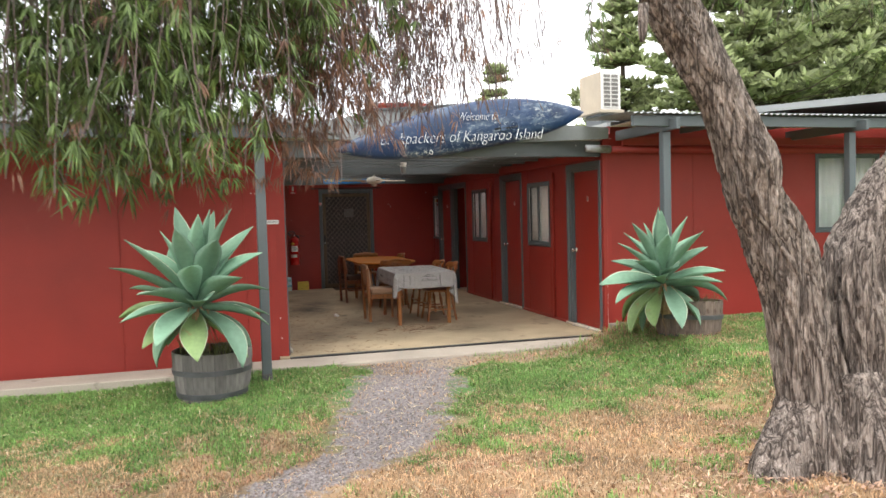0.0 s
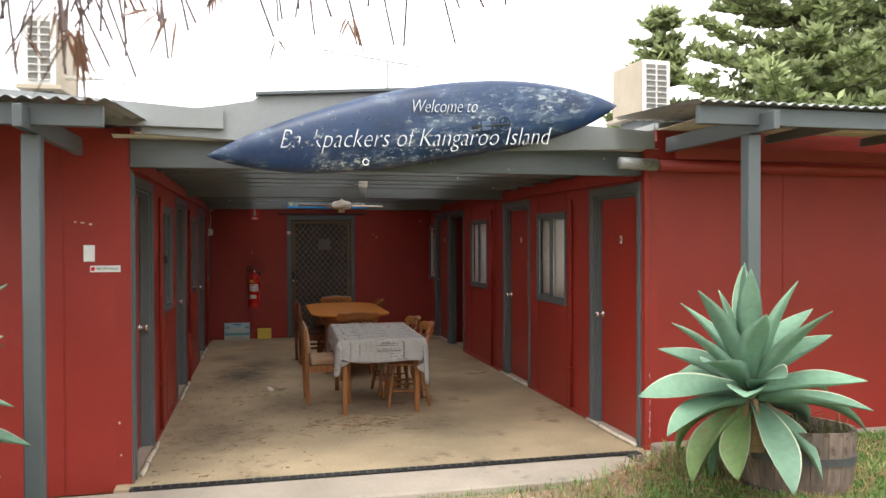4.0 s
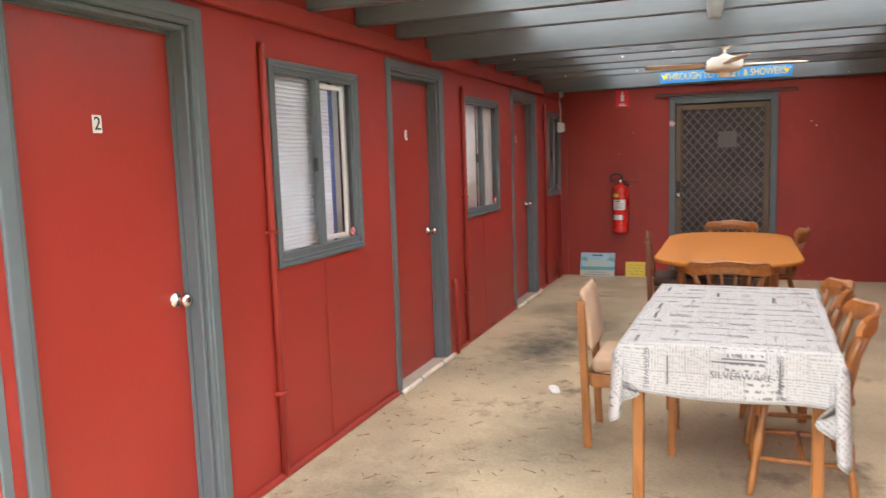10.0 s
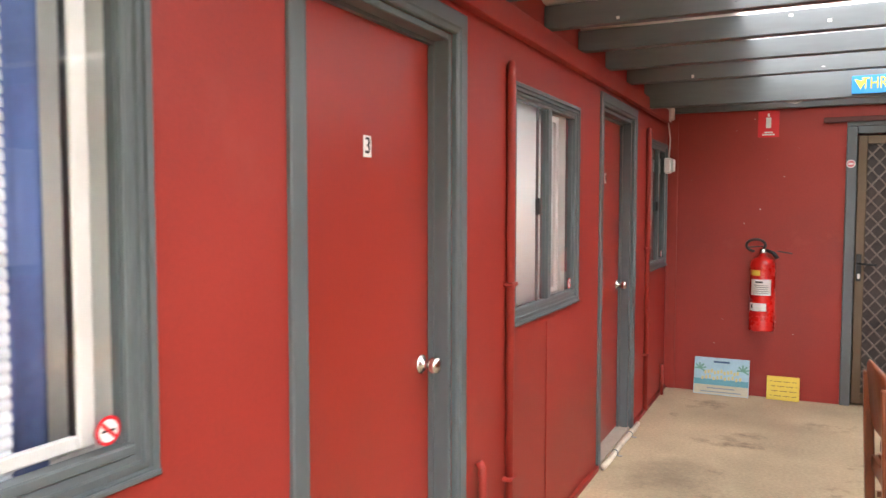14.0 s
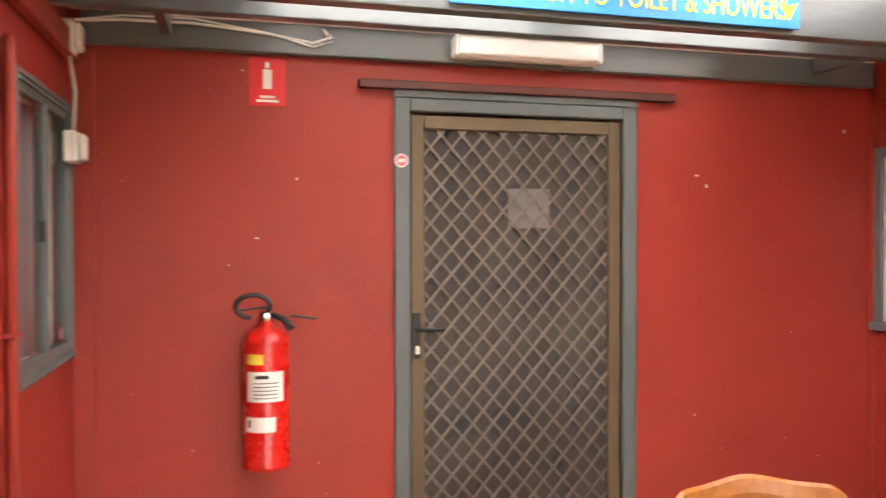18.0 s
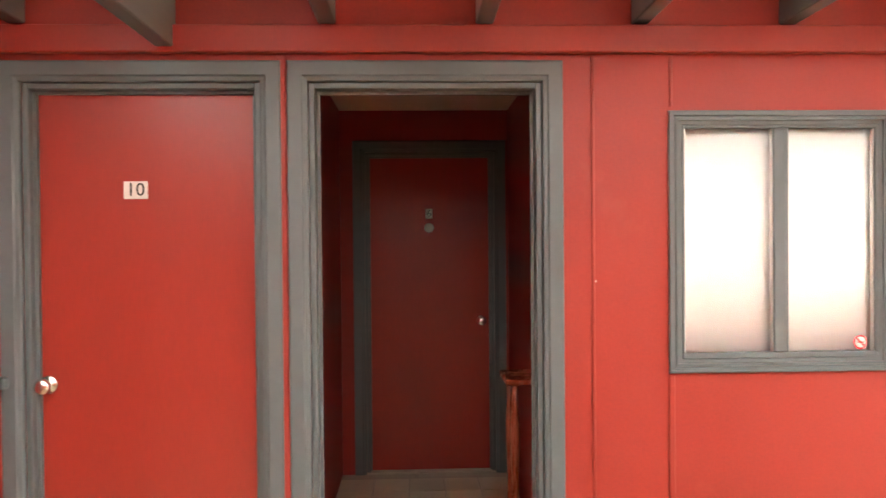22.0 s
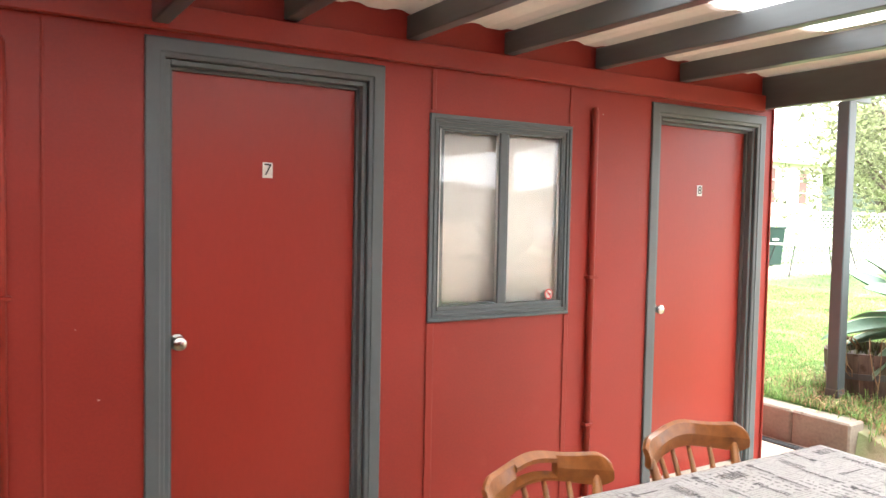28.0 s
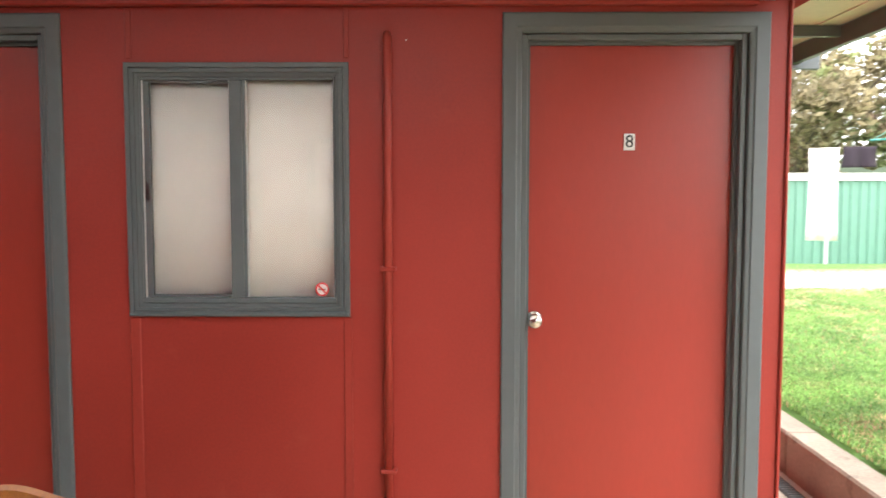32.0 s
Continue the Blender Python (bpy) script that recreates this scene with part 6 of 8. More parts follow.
# ---- kayak sign over the entrance ----
def hull_material():
    """Navy gelcoat with dull rubbed streaks, pale scrapes and a few bare spots."""
    m = surface("scuffed_navy_hull", (0.009, 0.031, 0.088), 0.36, 0.3, 4.5, 40, 0.04)
    nt = m.node_tree
    bsdf = nt.nodes["Principled BSDF"]
    co = nt.nodes.new("ShaderNodeTexCoord")

    def grain(scale, detail, stretch, lo, hi):
        mp, nz, rp = nt.nodes.new("ShaderNodeMapping"), nt.nodes.new("ShaderNodeTexNoise"), nt.nodes.new("ShaderNodeMapRange")
        mp.inputs["Scale"].default_value = stretch
        nz.inputs["Scale"].default_value, nz.inputs["Detail"].default_value, nz.inputs["Roughness"].default_value = scale, detail, 0.68
        rp.inputs["From Min"].default_value, rp.inputs["From Max"].default_value = lo, hi
        nt.links.new(co.outputs["Object"], mp.inputs[0])
        nt.links.new(mp.outputs[0], nz.inputs["Vector"])
        nt.links.new(nz.outputs["Fac"], rp.inputs["Value"])
        return rp.outputs[0]

    def both(a, b):
        t = nt.nodes.new("ShaderNodeMath")
        t.operation = "MULTIPLY"
        nt.links.new(a, t.inputs[0])
        nt.links.new(b, t.inputs[1])
        return t.outputs[0]

    out = bsdf.inputs["Base Color"].links[0].from_socket
    worn = grain(1.7, 3, (1, 1, 1.6), 0.47, 0.66)
    for fac, colour in ((both(worn, grain(5.0, 9, (1, 1, 3.0), 0.42, 0.75)), (0.17, 0.23, 0.29)), (both(worn, grain(16.0, 10, (0.7, 1, 1.6), 0.54, 0.64)), (0.42, 0.46, 0.46)), (grain(26.0, 8, (1, 1, 1), 0.66, 0.7), (0.4, 0.44, 0.46))):
        mix = nt.nodes.new("ShaderNodeMix")
        mix.data_type = "RGBA"
        nt.links.new(fac, mix.inputs[0])
        nt.links.new(out, mix.inputs[6])
        mix.inputs[7].default_value = rgb(colour)
        out = mix.outputs[2]
    # bare scrapes: local centre, reach along and across the hull, colour
    for cx, cz, rx, rz, lo, colour in ((-0.587, -0.165, 0.26, 0.05, 0.53, (0.5, 0.52, 0.5)), (-0.83, 0.03, 0.16, 0.1, 0.575, (0.36, 0.37, 0.32)), (0.9, 0.06, 0.24, 0.15, 0.575, (0.3, 0.34, 0.33)), (-0.1, -0.16, 0.7, 0.06, 0.56, (0.5, 0.53, 0.54)), (0.35, -0.02, 0.3, 0.16, 0.56, (0.35, 0.4, 0.42))):
        mp, ln, near = (nt.nodes.new(k) for k in ("ShaderNodeMapping", "ShaderNodeVectorMath", "ShaderNodeMapRange"))
        mp.inputs["Location"].default_value = (-cx / rx, 0, -cz / rz)
        mp.inputs["Scale"].default_value = (1 / rx, 0, 1 / rz)
        ln.operation = "LENGTH"
        near.inputs["From Min"].default_value, near.inputs["From Max"].default_value = 1.1, 0.3
        nt.links.new(co.outputs["Object"], mp.inputs[0])
        nt.links.new(mp.outputs[0], ln.inputs[0])
        nt.links.new(ln.outputs["Value"], near.inputs["Value"])
        mix = nt.nodes.new("ShaderNodeMix")
        mix.data_type = "RGBA"
        nt.links.new(both(near.outputs[0], grain(34.0, 12, (0.8, 1, 1.3), lo, lo + 0.05)), mix.inputs[0])
        nt.links.new(out, mix.inputs[6])
        mix.inputs[7].default_value = rgb(colour)
        out = mix.outputs[2]
    nt.links.new(out, bsdf.inputs["Base Color"])
    return m


HULL = hull_material()
ka, kb = Vector((1.01, 7.38, 2.2)), Vector((3.9, 7.38, 2.635))
axis = kb - ka
kl = axis.length
kayak = thing("kayak_sign", Matrix.Translation((ka + kb) / 2) @ pose(0, 0, 0, 0, -math.degrees(math.atan2(axis.z, axis.x)), 0), "scuffed navy blue kayak hung as a welcome sign", "kayak")
bm = bmesh.new()
loops = []
NS = 48
for i in range(NS + 1):
    s = i / NS
    w = max(0.004, 0.262 * (1 - abs(2 * s - 1) ** (2.1 if s < 0.5 else 2.75)) ** 0.85)
    bow = -0.03 * math.sin(math.pi * s) + 0.045 * (s - 0.5) * math.sin(math.pi * s)
    up = 0.075 * math.sin(math.pi * (s * 0.9 + 0.08)) ** 2 * (0.3 + s) - 0.05 * (1 - s) * math.sin(math.pi * s)
    loop = []
    for k in range(20):
        a = 2 * math.pi * k / 20
        dep = (0.13 if math.sin(a) < 0 else 0.1) * (w / 0.262) ** 0.7
        loop.append(((s - 0.5) * kl, dep * math.copysign(abs(math.sin(a)) ** 0.75, math.sin(a)), w * math.copysign(abs(math.cos(a)) ** 0.85, math.cos(a)) + up))
    loops.append(loop)
rings(bm, loops)
part("hull", bm, HULL, kayak, smooth=True)
SCRIPT = surface("white_sign_paint", (0.66, 0.68, 0.7), 0.5, 0.2, 6, 50)
back = kayak.matrix_basis.inverted()
for text, x, z, s, sq in (("Welcome to", 2.56, 2.555, 0.13, 0.7), ("Backpackers of Kangaroo Island", 2.385, 2.335, 0.18, 0.8)):
    words = letters("lettering", text, s, SCRIPT, kayak, back @ pose(x, 7.236 if "We" in text else 7.228, z, 90, -2.2, 0), 0.004, 0.36, squeeze=sq, thin=-0.0028 if "We" in text else -0.004)
    if "We" in text:
        continue
    # the first letters are half worn away
    bm = bmesh.new()
    bm.from_mesh(words.data)
    start = min(v.co.x for v in bm.verts)
    bmesh.ops.triangulate(bm, faces=bm.faces[:])
    for cut_x in np.linspace(start + 0.012, start + 0.3, 25):
        bmesh.ops.bisect_plane(bm, geom=bm.verts[:] + bm.edges[:] + bm.faces[:], plane_co=(cut_x, 0, 0), plane_no=(1, 0, 0.0))
    for cut_y in np.linspace(-0.06, 0.07, 10):
        bmesh.ops.bisect_plane(bm, geom=bm.verts[:] + bm.edges[:] + bm.faces[:], plane_co=(0, cut_y, 0), plane_no=(0.3, 1, 0))
    gone = []
    for face in bm.faces:
        c = face.calc_center_median()
        wear = 0.62 * (1 - step(c.x - start, 0.2, 0.31)) * step(c.x - start, 0.02, 0.06)
        if 0.5 + 0.9 * noise.noise(Vector((c.x * 22, c.y * 22, 3.0))) < wear:
            gone.append(face)
    bmesh.ops.delete(bm, geom=gone, context="FACES")
    bm.to_mesh(words.data)
    bm.free()
FITTING = surface("faded_blue_clip", (0.06, 0.1, 0.17), 0.5)
part("paddle_clip", tube([(-0.12, 0.0, -0.012), (0.0, -0.008, 0.0), (0.15, 0.0, 0.018)], 0.007, 8), BLACK, kayak, "black deck cord", back @ pose(2.88, 7.243, 2.435), True)
part("clip_block", box(-0.034, 0.034, -0.012, 0.01, -0.032, 0.032, 0.005), FITTING, kayak, "faded square deck clip", back @ pose(2.86, 7.243, 2.435, 0, -8, 0))
for x, r in ((2.995, 0.048), (3.335, 0.038)):
    part("ring_fitting", tube([(r * math.cos(a), 0, r * math.sin(a)) for a in np.linspace(0, 2 * math.pi, 25)], 0.0045, 6), FITTING, kayak, "round hatch rim", back @ pose(x, 7.252, 2.46 if x < 3.2 else 2.51), True)
for x, z in ((2.04, 2.18), (2.03, 2.27), (1.55, 2.28), (1.72, 2.26), (2.05, 2.47), (1.95, 2.42), (2.2, 2.25), (2.36, 2.2)):
    part("deck_fitting", tube([(0.014 * math.cos(a), 0, 0.014 * math.sin(a)) for a in np.linspace(0, 2 * math.pi, 17)], 0.003, 6), FITTING, kayak, "round deck fitting", back @ pose(x, 7.258, z), True)
part("hook", tube([(0.02 * math.cos(a), 0, 0.02 * math.sin(a)) for a in np.linspace(0, 6.0, 14)], 0.004, 6), PAPER, kayak, "white deck loop", back @ pose(2.03, 7.25, 2.17), True)
for x in (1.6, 3.2):
    part("hanger", box(-0.015, 0.015, 0.0, 0.14, -0.02, 0.02, 0.004), GREY, kayak, "steel hanging bracket", back @ pose(x, 7.42, 2.44))

# ---- barrel planters with agaves ----
STAVE = shade_by(surface("weathered_oak_stave", (0.19, 0.175, 0.165), 0.85, 0.3, 5, 50, 0.5, streak=(6, 6, 0.7)), 0.75, 1.25)
HOOP = surface("dull_steel_hoop", (0.13, 0.13, 0.14), 0.5, 0.2, 6, 50, 0.15, metal=0.6)
AGAVE = surface("blue_green_agave", (0.2, 0.345, 0.235), 0.45, 0.22, 3, 30, 0.06, spec=0.4)
AGAVE = leafy(shade_by(AGAVE, 0.65, 1.3), 0.12)
AGAVE_OLD = leafy(surface("yellowing_agave", (0.25, 0.36, 0.15), 0.45, 0.25, 3, 30, 0.06, spec=0.35, stain=(0.32, 0.27, 0.12), stain_at=0.62), 0.12)
AGAVE_EDGE = surface("pale_agave_margin", (0.5, 0.56, 0.4), 0.5, 0.15, 6, 40)
DRYLEAF = surface("dry_straw", (0.33, 0.22, 0.12), 0.9, 0.3, 10, 60)


STAVE_BROWN = shade_by(surface("rotting_grey_brown_stave", (0.175, 0.13, 0.105), 0.9, 0.4, 5, 50, 0.6, streak=(6, 6, 0.7), stain=(0.09, 0.055, 0.04), stain_at=0.56), 0.6, 1.3)


def barrel(m, label, wood=STAVE):
    b = thing("barrel_planter", m, label, "planter", "barrel planters")
    ns, h = 22, 0.43
    prof = [(0.285, 0.0), (0.318, 0.14), (0.334, 0.29), (0.338, h)]
    bm = bmesh.new()
    half = math.pi / ns * 0.965
    loops = []
    for r, z in prof:
        loops.append([(r * math.cos(-half), r * math.sin(-half), z), (r * math.cos(half), r * math.sin(half), z), ((r - 0.026) * math.cos(half), (r - 0.026) * math.sin(half), z), ((r - 0.026) * math.cos(-half), (r - 0.026) * math.sin(-half), z)])
    rings(bm, loops)
    first = part("stave", bm, wood, b)
    rr = random.Random(5)
    for k in range(1, ns):
        s = new("stave", first.data)
        s.parent, s.matrix_basis = b, pose(0, 0, rr.uniform(-0.004, 0.003), 0, 0, 360 * k / ns)
    for z, r in ((0.07, 0.305), (0.27, 0.335)):
        part("hoop", lathe([(r - 0.006, z - 0.022), (r + 0.002, z - 0.022), (r + 0.005, z + 0.022), (r - 0.004, z + 0.022)], 40), HOOP, b, smooth=False)
    part("liner", lathe([(0.27, 0.02), (0.3, 0.36), (0.29, 0.365)], 24), BLACK, b)
    part("soil", lathe([(0.302, 0.33), (0.25, 0.375), (0.1, 0.39)], 24), SOIL, b)
    return b


def agave_leaf(length, width, bend, seed):
    """A fleshy pointed leaf along +x that lifts, then bends down; channelled on top."""
    rr = random.Random(seed)
    n, loops = 14, []
    pos, ang = Vector((0, 0, 0)), 0.0
    wave = rr.uniform(-0.3, 0.3)
    for i in range(n + 1):
        s = i / n
        if s < 0.58:
            w = width * (0.4 + 0.6 * math.sin(math.pi / 2 * s / 0.58) ** 1.5)
        else:
            w = width * max(0.0, 1 - ((s - 0.58) / 0.42) ** 1.75)
        w = max(w, 0.0035)
        t = 0.028 * (1 - s) ** 1.2 + 0.004
        chan = w * (0.22 * (1 - s) + 0.1)
        tilt = wave * s
        loop = []
        for u, lift in ((-1, 1.0), (-0.93, 0.88), (-0.5, 0.3), (0, 0.0), (0.5, 0.3), (0.93, 0.88), (1, 1.0)):
            y = u * w * 0.5
            z = chan * lift + tilt * y
            loop.append(pos + Vector((-math.sin(ang) * z, y, math.cos(ang) * z)))
        for u, lift in ((0.6, 0.35), (0, -0.1), (-0.6, 0.35)):
            y = u * w * 0.5
            z = chan * lift - t + tilt * y
            loop.append(pos + Vector((-math.sin(ang) * z, y, math.cos(ang) * z)))
        loops.append(loop)
        ang -= bend / n * (0.3 + 1.4 * s)
        pos = pos + Vector((math.cos(ang), 0, math.sin(ang))) * (length / n)
    bm = rings(bmesh.new(), loops)
    bm.verts.ensure_lookup_table()
    bm.verts.index_update()
    for face in bm.faces:
        across = {v.index % 10 for v in face.verts}
        if across in ({0, 1}, {5, 6}):
            face.material_index = 1
    return bm


def agave(m, label, seed, number, upright, droop, inner):
    a = thing("agave", m, label, "agave", "agaves in barrels")
    rr = random.Random(seed)
    part("stem", tube([(0, 0, -0.42), (0.0, 0, -0.2), (0, 0, 0.06)], [0.06, 0.07, 0.05], 12, wobble=0.4), DRYLEAF, a, "fibrous brown stem")
    for k in range(number):
        f = k / (number - 1)
        elev = 84 - (50 - upright) * min(1.0, f / 0.3) - (34 + upright) * min(1.0, max(0.0, f - 0.3) / 0.4) - droop * max(0.0, f - 0.7) / 0.3
        az = k * 137.5 + rr.uniform(-12, 12)
        ln = (inner + (0.64 - inner) * min(1.0, f * 2.2) - 0.18 * max(0.0, f - 0.7) / 0.3) * rr.uniform(0.82, 1.16)
        bm = agave_leaf(ln, 0.16 + 0.04 * min(1.0, f * 3) + rr.uniform(-0.015, 0.015), (0.05 + 0.75 * f) * rr.uniform(0.3, 1.6), seed * 100 + k)
        leaf = part("leaf", bm, AGAVE_OLD if f > 0.72 and k % 3 == 0 else AGAVE, a, m=pose(0, 0, 0.07 - 0.25 * f, 0, 0, az) @ pose(0.03 + 0.02 * f, 0, 0, 0, -elev + rr.uniform(-9, 9), 0) @ pose(0, 0, 0, rr.uniform(-20, 20)), smooth=True)
        leaf.data.materials.append(AGAVE_EDGE)
    verts, faces = [], []
    for q in range(70):
        az, r = rr.uniform(0, 6.28), rr.uniform(0.03, 0.12)
        p = Vector((r * math.cos(az), r * math.sin(az), -0.15 + rr.uniform(-0.06, 0.08)))
        d = Vector((math.cos(az) * 0.5, math.sin(az) * 0.5, -1)).normalized() * rr.uniform(0.08, 0.24)
        s = Vector((-math.sin(az), math.cos(az), 0)) * rr.uniform(0.004, 0.012)
        b = len(verts)
        verts += [p - s, p + s, p + d * 0.6 + Vector((0, 0, 0.01)) + s * 0.7, p + d, p + d * 0.6 + Vector((0, 0, 0.01)) - s * 0.7]
        faces += [(b, b + 1, b + 2, b + 4), (b + 4, b + 2, b + 3)]
    dead = new("dead_leaves", mesh_of("dead_leaves", verts, faces, DRYLEAF))
    dead.parent = a
    tagged(dead, "withered brown leaf skirt")
    return a


PL, PR = (-0.28, 6.22), (4.4, 6.1)
barrel(pose(*PL, ground_z(*PL) - 0.02, 0, 0, 4), "weathered grey half-barrel planter on the lawn")
barrel(pose(*PR, 0.13, -2, 3, 11), "rotting brown half-barrel planter leaning on the raised lawn", STAVE_BROWN)
agave(pose(-0.39, 6.17, 0.87) @ Matrix.Scale(1.09, 4), "large blue-green agave in a barrel by the post", 3, 40, 14, 30, 0.6)
agave(pose(4.06, 6.02, 0.85, 0, -6, 0) @ Matrix.Scale(0.97, 4), "large blue-green agave leaning out of a barrel", 8, 36, 0, 44, 0.54)
# dry vines over the brown barrel and withered straw about its foot
vine_r = random.Random(41)
vines = thing("dry_vines", pose(PR[0], PR[1], 0.5), "withered brown vines hanging over the barrel rim", "vines")
for k in range(22):
    az = radians(vine_r.uniform(60, 215))
    reach, fall = vine_r.uniform(0.34, 0.42), vine_r.uniform(0.12, 0.42)
    sway = vine_r.uniform(-0.35, 0.35)
    pts = []
    for q in range(7):
        f = q / 6
        rad = 0.16 + (reach - 0.16) * min(1.0, f * 2.2) + 0.02 * math.sin(q * 2.1 + k)
        pts.append((rad * math.cos(az + sway * f), rad * math.sin(az + sway * f), 0.05 + 0.12 * math.sin(math.pi * min(1.0, f * 1.5)) - fall * max(0.0, f - 0.35) / 0.65))
    part("vine", tube(pts, [0.0045, 0.004, 0.0035, 0.003, 0.003, 0.0025, 0.002], 5), DRYLEAF, vines, smooth=True)
blade_r = random.Random(43)
verts, faces = [], []
for q in range(2600):
    az, rad = blade_r.uniform(0, 6.28), abs(blade_r.gauss(0.42, 0.22))
    near_x, near_y = (PR[0] - 0.05, PR[1] + 0.1) if q < 1500 else (3.85, 6.75)
    x, y = near_x + rad * math.cos(az), near_y + rad * math.sin(az) * (1.0 if q < 1500 else 0.5)
    if y > (6.9 if x > 3.98 else 7.07) or math.hypot(x - PR[0], y - PR[1]) < 0.3:
        continue
    p = Vector((x, y, ground_z(x, y) + blade_r.uniform(0.0, 0.03)))
    turn = blade_r.uniform(0, 6.28)
    d = Vector((math.cos(turn), math.sin(turn), blade_r.uniform(-0.05, 0.25))) * blade_r.uniform(0.04, 0.15)
    sd = Vector((-math.sin(turn), math.cos(turn), 0)) * blade_r.uniform(0.0015, 0.004)
    b = len(verts)
    verts += [p - sd, p + sd, p + d * 0.6 + Vector((0, 0, 0.02)) + sd * 0.7, p + d, p + d * 0.6 + Vector((0, 0, 0.02)) - sd * 0.7]
    faces += [(b, b + 1, b + 2, b + 4), (b + 4, b + 2, b + 3)]
tagged(new("withered_straw", mesh_of("withered_straw", verts, faces, island_tint(surface("withered_straw", (0.36, 0.22, 0.12), 0.9, 0.3, 8, 50), 0.45, 1.4))), "withered brown straw lying round the barrel", "straw", kind="stuff")
# weeds in the barrels
rr = random.Random(9)
verts, faces = [], []
for cx, cy, cz in ((PL[0], PL[1], 0.36), (PR[0] + 0.05, PR[1], 0.5), (PR[0] + 0.2, PR[1] + 0.25, 0.2)):
    for q in range(190):
        az, r = rr.uniform(0, 6.28), 0.28 * math.sqrt(rr.random())
        p = Vector((cx + r * math.cos(az), cy + r * math.sin(az), cz - 0.01))
        d = Vector((rr.gauss(0, 0.35), rr.gauss(0, 0.35), 1)).normalized() * rr.uniform(0.06, 0.24)
        s = Vector((rr.gauss(0, 1), rr.gauss(0, 1), 0)).normalized() * 0.004
        b = len(verts)
        verts += [p - s, p + s, p + d * 0.6 + s * 0.6, p + d + Vector((d.x, d.y, -0.03)), p + d * 0.6 - s * 0.6]
        faces += [(b, b + 1, b + 2, b + 4), (b + 4, b + 2, b + 3)]
tagged(new("barrel_weeds", mesh_of("barrel_weeds", verts, faces, island_tint(surface("weedy_green", (0.14, 0.15, 0.06), 0.9, 0.3, 8, 50), 0.6, 1.3))), "dry and green weeds growing in the barrels", "weeds", kind="stuff")

# ---- the old leaning tree ----
def bark_material():
    """Grey fibrous bark: long pale ridges between dark brown furrows."""
    m = surface("furrowed_grey_bark", (0.33, 0.28, 0.245), 0.95, 0.35, 4, 45, 0.0, streak=(5, 5, 1.1))
    nt = m.node_tree
    bsdf = nt.nodes["Principled BSDF"]
    src = bsdf.inputs["Base Color"].links[0].from_socket
    co, mp, nz, ab, rp, mix, bn = (nt.nodes.new(k) for k in ("ShaderNodeTexCoord", "ShaderNodeMapping", "ShaderNodeTexNoise", "ShaderNodeMath", "ShaderNodeValToRGB", "ShaderNodeMix", "ShaderNodeBump"))
    mp.inputs["Rotation"].default_value = (0.0, radians(-24), 0.0)
    mp.inputs["Scale"].default_value = (17, 17, 1.6)
    nz.inputs["Scale"].default_value, nz.inputs["Detail"].default_value, nz.inputs["Distortion"].default_value = 1.0, 6, 0.6
    nt.links.new(co.outputs["Object"], mp.inputs[0])
    nt.links.new(mp.outputs[0], nz.inputs["Vector"])
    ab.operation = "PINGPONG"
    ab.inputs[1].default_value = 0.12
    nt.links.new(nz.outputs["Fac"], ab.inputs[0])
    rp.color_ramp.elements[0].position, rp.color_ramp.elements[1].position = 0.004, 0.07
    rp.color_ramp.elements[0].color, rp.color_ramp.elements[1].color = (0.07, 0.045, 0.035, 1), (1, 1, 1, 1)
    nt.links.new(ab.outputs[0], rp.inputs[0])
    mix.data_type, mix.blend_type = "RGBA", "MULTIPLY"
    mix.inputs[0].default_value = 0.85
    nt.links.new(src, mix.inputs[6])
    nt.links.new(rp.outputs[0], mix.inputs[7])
    # fine shreds along the stem
    mp2, fib, fr, mix2, ht = (nt.nodes.new(k) for k in ("ShaderNodeMapping", "ShaderNodeTexNoise", "ShaderNodeValToRGB", "ShaderNodeMix", "ShaderNodeMath"))
    mp2.inputs["Rotation"].default_value = (0.0, radians(-20), 0.0)
    mp2.inputs["Scale"].default_value = (62, 62, 4.5)
    fib.inputs["Scale"].default_value, fib.inputs["Detail"].default_value, fib.inputs["Distortion"].default_value = 1.0, 5, 1.2
    nt.links.new(co.outputs["Object"], mp2.inputs[0])
    nt.links.new(mp2.outputs[0], fib.inputs["Vector"])
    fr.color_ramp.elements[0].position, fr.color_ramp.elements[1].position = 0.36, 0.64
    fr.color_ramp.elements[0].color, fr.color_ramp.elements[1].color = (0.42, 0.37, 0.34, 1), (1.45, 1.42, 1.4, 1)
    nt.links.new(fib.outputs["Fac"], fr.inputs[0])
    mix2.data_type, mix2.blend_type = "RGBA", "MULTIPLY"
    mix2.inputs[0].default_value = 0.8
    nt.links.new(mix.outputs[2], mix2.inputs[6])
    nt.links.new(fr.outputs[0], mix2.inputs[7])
    nt.links.new(mix2.outputs[2], bsdf.inputs["Base Color"])
    ht.operation = "MULTIPLY_ADD"
    ht.inputs[1].default_value = 0.12
    nt.links.new(fib.outputs["Fac"], ht.inputs[0])
    nt.links.new(ab.outputs[0], ht.inputs[2])
    bn.inputs["Strength"].default_value, bn.inputs["Distance"].default_value = 1.0, 0.2
    nt.links.new(ht.outputs[0], bn.inputs["Height"])
    nt.links.new(bn.outputs[0], bsdf.inputs["Normal"])
    return m


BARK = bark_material()


